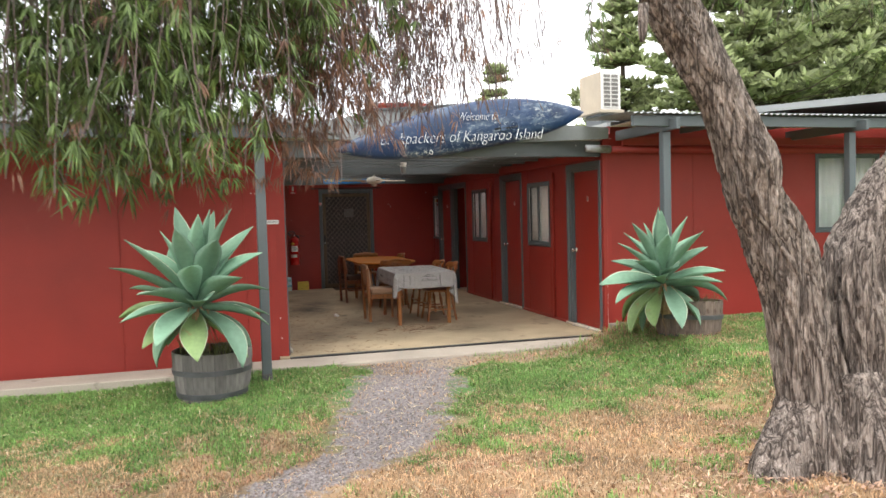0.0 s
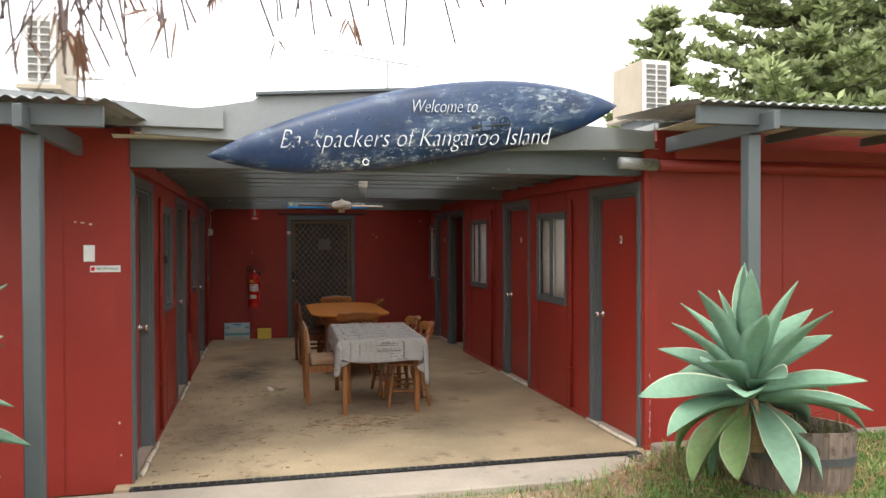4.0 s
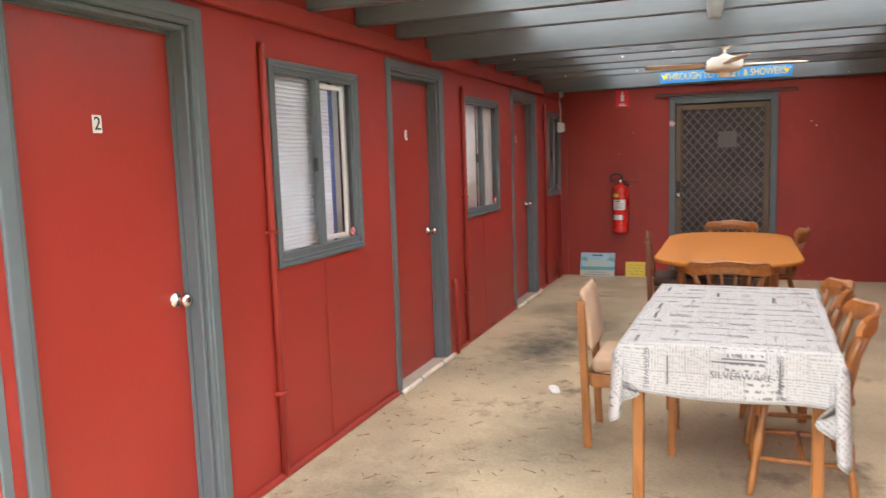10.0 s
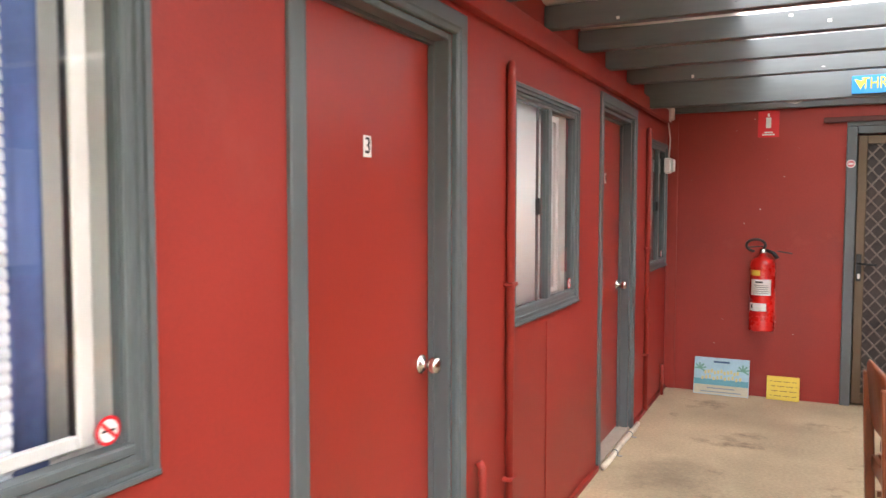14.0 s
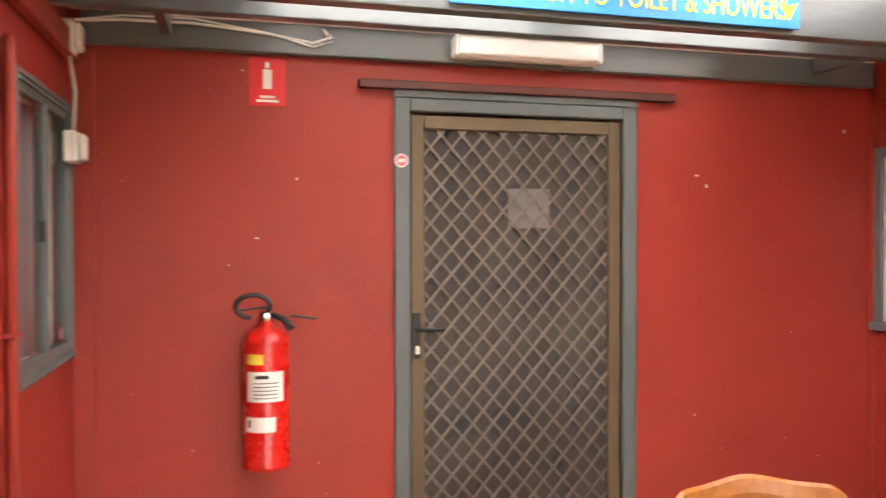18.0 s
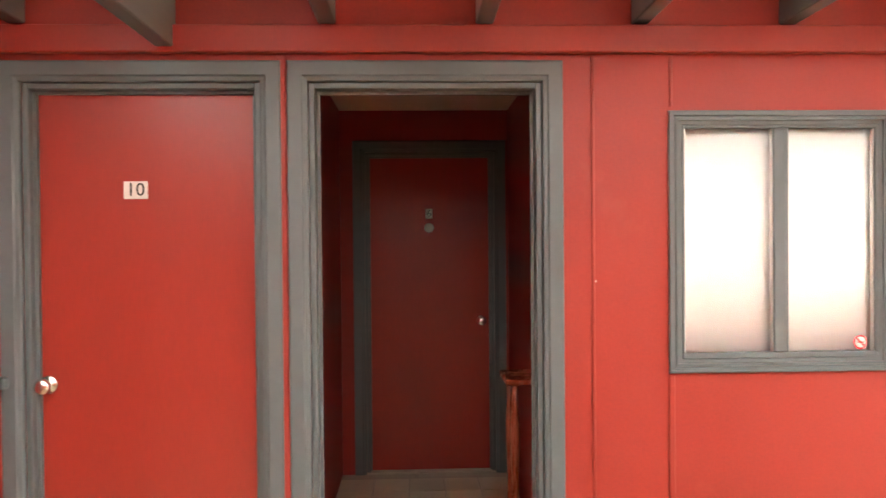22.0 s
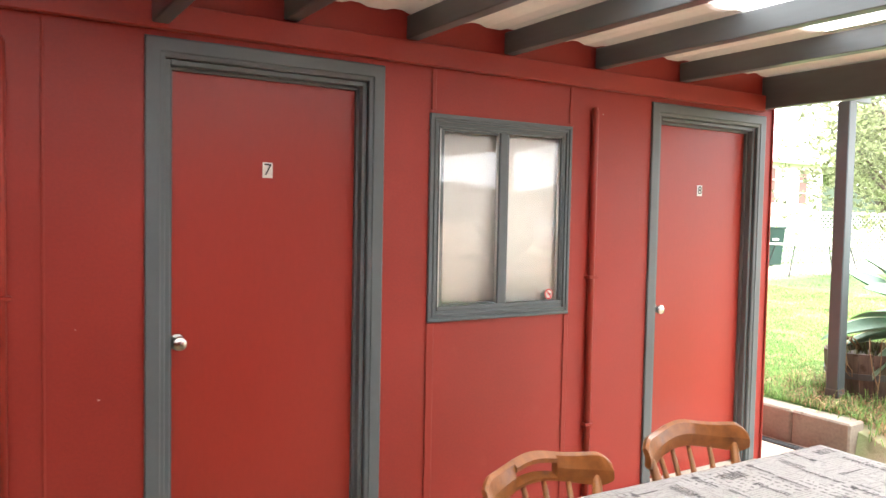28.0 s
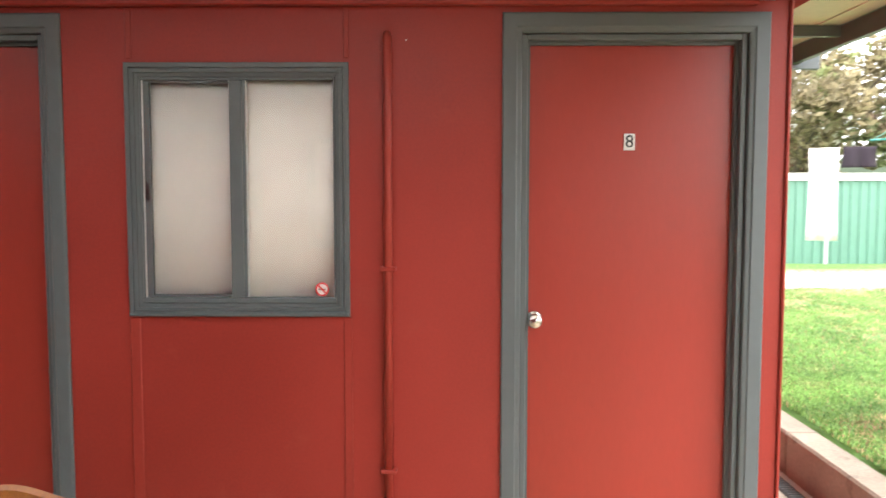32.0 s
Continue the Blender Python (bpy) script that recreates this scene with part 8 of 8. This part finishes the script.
def tufts(points, size, r):
    """Small pointed leaf sprays round the points: verts and faces."""
    verts, faces = [], []
    for p in points:
        for q in range(5):
            d = r.normal(0, 1, 3)
            d[2] = abs(d[2]) * 0.7 + 0.1
            d = d / np.linalg.norm(d) * size * r.uniform(0.6, 1.4)
            s = np.cross(d, r.normal(0, 1, 3))
            s = s / (np.linalg.norm(s) + 1e-6) * size * 0.22
            b = len(verts)
            verts += [tuple(p), tuple(p + d * 0.5 + s), tuple(p + d), tuple(p + d * 0.5 - s)]
            faces.append((b, b + 1, b + 2, b + 3))
    return verts, faces


def norfolk_pine(x, y, h, spread, seed, label):
    r = np.random.RandomState(seed)
    t = thing("norfolk_pine", pose(x, y, -0.06), label, "tree", "pines behind the roofs")
    part("trunk", tube([(0, 0, 0), (0.1, 0, h * 0.5), (0, 0, h)], [h * 0.022, h * 0.013, 0.02], 10), TRUNK_FAR, t, smooth=True)
    pts, bm = [], bmesh.new()
    tiers = int(h / 0.75)
    for i in range(2, tiers):
        z = h * (i + r.normal(0, 0.2)) / tiers
        reach = spread * (1 - (i / tiers) ** 2.2) * (0.65 + 0.45 * r.random_sample()) + 0.3
        for k in range(8):
            a = 2 * math.pi * k / 8 + i * 0.9 + r.normal(0, 0.25)
            l = reach * r.uniform(0.45, 1.15)
            rise = r.uniform(0.02, 0.3) * l
            tube([(0, 0, z), (math.cos(a) * l * 0.6, math.sin(a) * l * 0.6, z + rise * 0.3), (math.cos(a) * l, math.sin(a) * l, z + rise)], [0.05, 0.03, 0.012], 4, bm, False)
            m = max(10, int(l * 13))
            for q in range(m):
                s = 0.25 + 0.75 * (q + r.random_sample()) / m
                w = 0.26 * l * (1 - abs(2 * s - 1.1)) * r.normal(0, 0.6)
                pts.append(np.array([math.cos(a) * l * s - math.sin(a) * w, math.sin(a) * l * s + math.cos(a) * w, z + rise * s * s + r.uniform(0.0, 0.16)]))
    tagged(part("bough", bm, TRUNK_FAR, t), kind="stuff")
    v, f = tufts(pts, 0.48, r)
    c = new("crown", mesh_of("crown", v, f, NEEDLE))
    c.parent = t
    return t


norfolk_pine(24, 31, 17, 6.2, 1, "tall dark Norfolk pine behind the east wing")
norfolk_pine(31, 33, 20, 7.0, 2, "tall dark Norfolk pine behind the east wing")
norfolk_pine(36, 27, 18, 7.0, 3, "tall dark Norfolk pine behind the east wing")
norfolk_pine(21.5, 38, 14, 3.6, 4, "slender Norfolk pine behind the east wing")
norfolk_pine(22, 60, 14.5, 3.2, 5, "distant small pine beyond the roofs")


def bushy_tree(x, y, h, spread, seed, material, label, base=-0.06, low=0.3, count=900, size=0.2, hang=0.0):
    r = np.random.RandomState(seed)
    t = thing("bushy_tree", pose(x, y, base), label, "tree", "trees of the neighbourhood")
    part("trunk", tube([(0, 0, 0), (0.1, 0.05, h * 0.3), (0.0, 0.1, h * 0.6)], [0.16, 0.12, 0.06], 8, wobble=0.3), TRUNK_FAR, t, smooth=True)
    pts, bm = [], bmesh.new()
    lumps = [(r.normal(0, spread * 0.45), r.normal(0, spread * 0.45), h * r.uniform(low, 0.9), spread * r.uniform(0.25, 0.5)) for _ in range(12)]
    for lx, ly, lz, lr in lumps:
        tube([(0.05, 0.05, h * 0.25), (lx * 0.5, ly * 0.5, lz * 0.75), (lx, ly, lz)], [0.07, 0.04, 0.015], 5, bm, False)
        for q in range(count // 12):
            d = r.normal(0, 1, 3)
            d = d / np.linalg.norm(d) * lr * r.random_sample() ** 0.4
            pts.append(np.array([lx + d[0], ly + d[1], max(0.15, lz + d[2] * 0.8 - hang * r.random_sample())]))
    tagged(part("bough", bm, TRUNK_FAR, t), kind="stuff")
    v, f = tufts(pts, size, r)
    c = new("crown", mesh_of("crown", v, f, material))
    c.parent = t
    return t


bushy_tree(17.5, 18.5, 4.6, 2.6, 21, NEEDLE_PALE, "pale olive tree behind the east wing", count=1500, size=0.22)
bushy_tree(21, 16.5, 5.0, 3.0, 22, NEEDLE_PALE, "pale olive tree behind the east wing", count=1500, size=0.22)
BUSH_GOLD = leafy(island_tint(surface("yellow_green_bush", (0.27, 0.29, 0.15), 0.85, 0.4, 0.7, 8, stain=(0.25, 0.17, 0.12), stain_at=0.52), 0.5, 1.5), 0.45)
BUSH_BROWN = leafy(island_tint(surface("brown_green_bush", (0.24, 0.2, 0.12), 0.85, 0.35, 0.7, 8, stain=(0.2, 0.24, 0.1), stain_at=0.55), 0.5, 1.6), 0.4)
bushy_tree(19.0, -2.6, 6.4, 2.6, 31, BUSH_GOLD, "brown-green shrubby tree behind the green fence", low=0.4, count=2200, size=0.2)
bushy_tree(19.5, -6.5, 5.6, 2.3, 32, BUSH_GOLD, "olive shrubby tree behind the green fence", low=0.4, count=2200, size=0.2)
bushy_tree(19.6, 0.9, 5.9, 2.8, 33, BUSH_BROWN, "brown-green shrubby tree behind the green fence", low=0.4, count=2200, size=0.2)
bushy_tree(9.8, -5.4, 5.4, 3.6, 34, NEEDLE_PALE, "tall tree with hanging olive foliage on the lawn", 0.0, 0.5, 2600, 0.11, 1.1)
bushy_tree(27.0, -36.0, 9.0, 4.0, 35, NEEDLE, "dark tree beyond the white house", low=0.3, count=1600, size=0.4)
bushy_tree(30.0, -45.0, 9.0, 4.0, 36, NEEDLE_PALE, "olive tree beyond the white house", low=0.3, count=1600, size=0.4)

# ---- green steel fence, lattice, house, hoist ----
FENCE = surface("green_fence_steel", (0.13, 0.27, 0.21), 0.5, 0.1, 1.2, 30, streak=(1, 1, 0.3))
FENCE_CAP = surface("pale_fence_cap", (0.6, 0.62, 0.58), 0.5)
FX = 15.6
fe = thing("steel_fence", pose(FX, 0, 0.02), "green ribbed steel fence with a pale capping", "fence")
yy = 9.0
while yy > -6.2:
    b = yy - 2.35
    verts, faces = [], []
    nrib = 14
    prof = ((0, 0), (0.55, 0), (0.62, -0.03), (0.93, -0.03))
    ys = []
    for k in range(nrib):
        for s, dx in prof:
            ys.append((yy - (yy - b) * (k + s) / nrib, dx))
    ys.append((b, 0))
    for y_, dx in ys:
        verts += [(dx, y_, 0.05), (dx, y_, 1.72)]
    faces = [(2 * i, 2 * i + 2, 2 * i + 3, 2 * i + 1) for i in range(len(ys) - 1)]
    pnl = new("fence_panel", mesh_of("fence_panel", verts, faces, FENCE))
    pnl.parent = fe
    part("capping", box(-0.06, 0.03, b, yy, 1.72, 1.86, 0.01), FENCE_CAP, fe, "pale capping rail")
    part("fence_post", box(-0.05, 0.03, b - 0.03, b + 0.03, 0, 1.73, 0.004), FENCE_CAP if 1.5 < b < 2.5 else FENCE, fe)
    yy = b
LAT = surface("white_lattice", (0.62, 0.6, 0.55), 0.7, 0.1)
lat = thing("lattice_screen", pose(15.0, -6.35, 0.0, 0, 0, -14), "white crossed lattice screen beside the fence", "fence")
LW, LH = 9.0, 1.72
for way in (1, -1):
    c = -LH
    while c < LW:
        a0, a1 = max(0.0, c), min(LW, c + LH)
        if a1 - a0 > 0.05:
            s0, s1 = (a0 - c), (a1 - c)
            z0, z1 = (s0, s1) if way > 0 else (LH - s0, LH - s1)
            part("lath", tube([(0.006 * way, -a0, z0), (0.006 * way, -a1, z1)], 0.016, 4), LAT, lat)
        c += 0.17
for z in (0.04, LH):
    part("lattice_rail", box(-0.025, 0.025, -LW, 0, z - 0.03, z + 0.03), LAT, lat)
RAILW = surface("white_steel_rail", (0.66, 0.66, 0.64), 0.5)
gt = thing("low_gate_frame", pose(14.6, -7.0, 0.02, 0, 0, -14), "low white slatted frame standing by the lattice", "frame")
for k in range(11):
    part("upright", box(-0.015, 0.015, -k * 0.34 - 0.02, -k * 0.34 + 0.02, 0, 0.5), RAILW, gt)
for z in (0.03, 0.49):
    part("rail", box(-0.02, 0.02, -3.5, 0.05, z - 0.02, z + 0.02), RAILW, gt)

WALLW = surface("pale_weatherboard", (0.66, 0.62, 0.54), 0.7, 0.06, 1, 20)
ROOFW = surface("pale_iron_roof", (0.62, 0.62, 0.6), 0.45, 0.06, 1, 20)
REDW = surface("brown_red_glazing", (0.16, 0.06, 0.045), 0.3)
ORANGE = surface("orange_blind", (0.6, 0.25, 0.03), 0.5)
house = thing("white_house", pose(24.0, -14.4, -0.06), "pale rendered house with a gable and iron roof", "house")


def prism(outline, x0, x1):
    bm = bmesh.new()
    a = [bm.verts.new((x0, y, z)) for y, z in outline]
    b = [bm.verts.new((x1, y, z)) for y, z in outline]
    bm.faces.new(a)
    bm.faces.new(b[::-1])
    for i in range(len(a)):
        j = (i + 1) % len(a)
        bm.faces.new((a[j], a[i], b[i], b[j]))
    return bm


part("gable_wall", prism([(3.0, 0), (3.0, 4.6), (0.0, 6.3), (-2.4, 4.6), (-2.4, 0)], 0, 7), WALLW, house)
part("wing_wall", prism([(-2.405, 0), (-2.405, 4.35), (-11, 4.35), (-11, 0)], 0.5, 7), WALLW, house)
part("gable_roof", prism([(3.7, 4.25), (3.7, 4.4), (0.0, 6.55), (-2.9, 4.45), (-2.9, 4.3), (0.0, 6.35)], -0.5, 7.2), ROOFW, house)
bm = bmesh.new()
v = [bm.verts.new(p) for p in ((0.0, -2.0, 4.36), (0.0, -11.6, 4.36), (7.4, -11.6, 4.36), (7.4, -2.0, 4.36), (3.7, -3.2, 7.3), (3.7, -8.5, 7.3))]
for q in ((0, 4, 5, 1), (1, 5, 2), (2, 5, 4, 3), (3, 4, 0), (0, 1, 2, 3)):
    bm.faces.new([v[i] for i in q])
part("hip_roof", bm, ROOFW, house)
part("gutter", box(-0.1, 0.0, -11.6, -2.95, 4.28, 4.4, 0.02), FENCE_CAP, house)
for y, z0, z1 in ((0.8, 3.1, 4.35), (-4.1, 2.3, 4.1), (-6.75, 2.3, 4.1), (-9.3, 2.3, 4.1)):
    x = 0.0 if y > -2.4 else 0.5
    w = part("house_window", box(x - 0.03, x + 0.02, y - 0.36, y + 0.36, z0, z1), FENCE_CAP, house, "tall narrow window")
    n = 3
    for k in range(n):
        a, b = z0 + 0.06 + k * (z1 - z0 - 0.06) / n, z0 + (k + 1) * (z1 - z0 - 0.06) / n
        part("pane", box(x - 0.045, x - 0.03, y - 0.3, y + 0.3, a, b), ORANGE if (k == 2 and y == -4.1) else REDW, w)
shed = thing("small_shed", pose(22, -0.9, -0.06), "small pale building with an iron roof beyond the fence", "shed")
part("wall", box(0, 3, -0.6, 1.3, 0, 3.3), WALLW, shed)
part("roof", prism([(1.5, 3.2), (1.5, 3.6), (-0.75, 3.72), (-0.75, 3.3)], -0.3, 3.3), ROOFW, shed)
part("shed_window", box(-0.03, 0.0, 0.2, 0.8, 2.2, 3.0), REDW, shed)

TEAL = surface("teal_hoist_paint", (0.03, 0.22, 0.2), 0.4, 0.1)
LINE = surface("teal_clothes_line", (0.08, 0.35, 0.33), 0.5)
hz = ground_z(11.4, 1.9)
ho = thing("clothes_hoist", pose(11.4, 1.8, hz - 0.02), "teal rotary clothes hoist standing on the lawn", "clothes hoist")
part("mast", tube([(0, 0, 0), (0, 0, 2.62)], [0.028, 0.024], 10), TEAL, ho, smooth=True)
part("winder", box(-0.06, 0.06, -0.08, 0.08, 0.78, 0.95, 0.02), BLACK, ho, "dark winding gear")
part("hub", tube([(0, 0, 2.55), (0, 0, 2.68)], [0.05, 0.04], 10), TEAL, ho)
arms = []
for k in range(4):
    a = radians(22 + 90 * k)
    p = Vector((math.cos(a) * 1.9, math.sin(a) * 1.9, 2.1))
    arms.append(p)
    part("arm", tube([(0, 0, 2.08), p], 0.016, 6), TEAL, ho)
    part("stay", tube([(0, 0, 2.6), p * 0.55 + Vector((0, 0, 0.95))], 0.01, 6), TEAL, ho)
for s in (1.0, 0.85, 0.7, 0.55, 0.4):
    for k in range(4):
        a, b = arms[k].copy(), arms[(k + 1) % 4].copy()
        a.x, a.y, b.x, b.y = a.x * s, a.y * s, b.x * s, b.y * s
        part("line", tube([a, (a + b) / 2 - Vector((0, 0, 0.02)), b], 0.006, 4), LINE, ho)
TOWEL = surface("white_towel", (0.8, 0.8, 0.79), 0.9, 0.03)


def hung(name, m, w, h, material, label, cat, seed):
    verts, faces = [], []
    n = 14
    for j in range(9):
        for i in range(n + 1):
            u, z = w * (i / n - 0.5) * (1 - 0.05 * math.sin(j * 0.5)), -h * j / 8
            verts.append((u, 0.03 * math.sin(i * 0.9 + seed) * (j / 8), z))
    for j in range(8):
        for i in range(n):
            b = j * (n + 1) + i
            faces.append((b, b + 1, b + n + 2, b + n + 1))
    ob = new(name, mesh_of(name, verts, faces, material, True))
    ob.matrix_basis = m
    md = ob.modifiers.new("thickness", "SOLIDIFY")
    md.thickness = 0.006
    return tagged(ob, label, cat)


hung("towel", pose(9.7, 0.6, hz + 2.06, 0, 0, 84), 1.12, 1.06, TOWEL, "white towel pegged on the clothes hoist", "towel", 1)
hung("towel", pose(11.85, 3.84, hz + 1.88, 0, 0, 60), 0.37, 1.25, TOWEL, "narrow white towel pegged on the clothes hoist", "towel", 3)
hung("sock", pose(11.85, 3.36, hz + 1.9, 0, 0, 75), 0.42, 0.28, surface("dark_wool", (0.03, 0.02, 0.03), 0.95), "dark washing pegged on the clothes hoist", "washing", 5)

BIN = surface("dark_green_bin", (0.012, 0.05, 0.04), 0.45, 0.1)
bn = thing("wheelie_bin", pose(13.9, -6.1, ground_z(13.9, -6.1) - 0.01, 0, 0, -20), "dark green wheelie bin standing by the lattice", "bin")
bm = box(-0.26, 0.26, -0.28, 0.28, 0.06, 1.0)
for v in bm.verts:
    if v.co.z < 0.5:
        v.co.x *= 0.8
        v.co.y *= 0.8
part("body", bm, BIN, bn)
part("lid", box(-0.3, 0.31, -0.31, 0.31, 1.0, 1.07, 0.02), BIN, bn)
for s in (-1, 1):
    part("wheel", tube([(0.2, s * 0.2, 0.09), (0.2, s * 0.25, 0.09)], 0.09, 12), BLACK, bn)
part("badge", box(-0.275, -0.262, -0.09, 0.09, 0.7, 0.76), PAPER, bn, "pale mark on the bin", pose(0, 0, 0))
tb = thing("garden_table", pose(11.6, -4.4, ground_z(11.6, -4.4), 0, 0, -15), "pale folding garden table by the bin", "table")
part("top", box(-0.4, 0.4, -1.0, 1.0, 0.68, 0.71, 0.006), WALLW, tb)
for sx in (-1, 1):
    for sy in (-1, 1):
        part("leg", tube([(sx * 0.3, sy * 0.75, 0.68), (sx * 0.38, sy * 0.95, 0.0)], 0.014, 6), BLACK, tb)
rk = random.Random(3)
for k in range(16):
    y = 0.6 - k * 0.3 + rk.uniform(-0.08, 0.08)
    bm = bmesh.new()
    bmesh.ops.create_icosphere(bm, subdivisions=2, radius=rk.uniform(0.12, 0.22))
    for v in bm.verts:
        v.co *= 0.8 + 0.5 * noise.noise(v.co * 4 + Vector((k, 0, 0)))
        v.co.z *= 0.7
    ob = part("garden_rock", bm, surface("pale_limestone", (0.55, 0.5, 0.43), 0.9, 0.12) if k == 0 else bpy.data.materials["pale_limestone"], m=pose(14.6 + rk.uniform(-0.15, 0.15), y, ground_z(14.6, y) + 0.03))
    tagged(ob, "pale limestone rock below the fence", "rock", "rocks below the fence")
bench = thing("low_plank_bench", pose(13.6, -3.4, ground_z(13.6, -3.4), 0, 0, -25), "weathered low plank on two blocks", "bench")
part("plank", box(-0.15, 0.15, -0.9, 0.9, 0.26, 0.31, 0.006), STAVE, bench)
for s in (-1, 1):
    part("block", box(-0.12, 0.12, s * 0.7 - 0.1, s * 0.7 + 0.1, 0, 0.26), CONCRETE_PALE, bench)
# ---- white boat on its trailer, parked on the lawn away from the wings ----
BOAT_WHITE = surface("white_boat_gelcoat", (0.74, 0.76, 0.78), 0.25, 0.06, 2, 30)
BOAT_BLUE = surface("pale_blue_boat_stripe", (0.2, 0.34, 0.5), 0.3, 0.06, 2, 30)
GALV = surface("galvanised_trailer", (0.42, 0.43, 0.44), 0.45, 0.15, 3, 40, metal=0.6)
TYRE = surface("black_tyre_rubber", (0.02, 0.02, 0.02), 0.8, 0.2, 6, 60)
TRAILER = pose(-6.2, -2.4, ground_z(-6.2, -2.4), 0, 0, -40)
boat = thing("boat", TRAILER @ pose(0, 0, 0.62), "white open boat with a pale blue stripe on a trailer", "boat")


def hull_ring(s, low, high, grow=0.0):
    half = (0.92 + grow) * (1 - max(0.0, (s - 0.45) / 0.55) ** 2.2)
    rise = 0.35 * max(0.0, s - 0.5) ** 2 * 4
    return [(s * 5.2 - 2.6, -half, high + rise), (s * 5.2 - 2.6, -half * 0.86, low + rise), (s * 5.2 - 2.6, 0, low - 0.16 + rise * 1.4), (s * 5.2 - 2.6, half * 0.86, low + rise), (s * 5.2 - 2.6, half, high + rise)]


part("hull", rings(bmesh.new(), [hull_ring(k / 16, 0.2, 0.86) for k in range(16)]), BOAT_WHITE, boat, smooth=True)
for side in (1, -1):
    bm = bmesh.new()
    rings(bm, [[(x, side * (abs(y) + 0.004 + d), z - dz) for x, y, z in hull_ring(k / 16, 0.2, 0.86)[:1] for d, dz in ((0.0, 0.02), (0.006, 0.02), (0.006, 0.16), (-0.03, 0.16))] for k in range(15)])
    part("stripe", bm, BOAT_BLUE, boat, "pale blue stripe")
part("windscreen_frame", box(0.15, 0.4, -0.7, 0.7, 0.9, 1.16, 0.03), BOAT_WHITE, boat)
part("outboard_motor", box(-2.95, -2.6, -0.16, 0.16, 0.35, 1.15, 0.06, None, 2), BLACK, boat, "black outboard motor")
tl = thing("boat_trailer", TRAILER, "galvanised tandem boat trailer with white mudguards", "trailer")
for y in (-0.75, 0.75):
    part("side_rail", box(-2.4, 2.0, y - 0.03, y + 0.03, 0.42, 0.52, 0.006), GALV, tl)
    for x in (-0.95, -0.2):
        w = part("wheel", tube([(x, y * 1.22 - 0.09, 0.31), (x, y * 1.22 + 0.09, 0.31)], 0.31, 24), TYRE, tl, "black trailer tyre")
        part("rim", tube([(x, y * 1.22 - 0.095, 0.31), (x, y * 1.22 + 0.095, 0.31)], 0.19, 20), GALV, w)
        arc = [(x + 0.4 * math.cos(a), 0.31 + 0.38 * math.sin(a)) for a in np.linspace(0.15, math.pi - 0.15, 14)]
        bm = bmesh.new()
        rings(bm, [[(px, y * 1.22 - 0.12, pz), (px, y * 1.22 + 0.12, pz), (px, y * 1.22 + 0.12, pz + 0.02), (px, y * 1.22 - 0.12, pz + 0.02)] for px, pz in arc])
        part("mudguard", bm, BOAT_WHITE, tl, "white mudguard")
for x in (-2.2, -0.6, 1.6):
    part("cross_member", box(x - 0.03, x + 0.03, -0.72, 0.72, 0.42, 0.48, 0.004), GALV, tl)
part("drawbar", tube([(2.0, -0.72, 0.47), (3.6, 0, 0.45), (2.0, 0.72, 0.47)], 0.035, 8), GALV, tl)
part("jockey_wheel", tube([(3.3, 0.1, 0.0), (3.3, 0.1, 0.6)], 0.03, 8), GALV, tl)
part("keel_roller", box(-1.6, 1.4, -0.06, 0.06, 0.48, 0.63, 0.01), BLACK, tl)
# far low hills and woods that close the horizon
FARWOOD = surface("far_woods", (0.07, 0.09, 0.06), 0.95, 0.4, 0.05, 1)
verts, faces = [], []
for k in range(181):
    a = 2 * math.pi * k / 180
    rad_ = 130.0
    h = 7 + 3.0 * noise.noise(Vector((math.cos(a) * 6, math.sin(a) * 6, 0))) + 1.4 * noise.noise(Vector((math.cos(a) * 25, math.sin(a) * 25, 2)))
    verts += [(rad_ * math.cos(a), rad_ * math.sin(a), -0.5), (rad_ * 1.02 * math.cos(a), rad_ * 1.02 * math.sin(a), h)]
faces = [(2 * i, 2 * i + 2, 2 * i + 3, 2 * i + 1) for i in range(180)]
tagged(new("backdrop", mesh_of("backdrop", verts, faces, FARWOOD, True)), "distant low woods on the horizon", "backdrop", kind="structure")
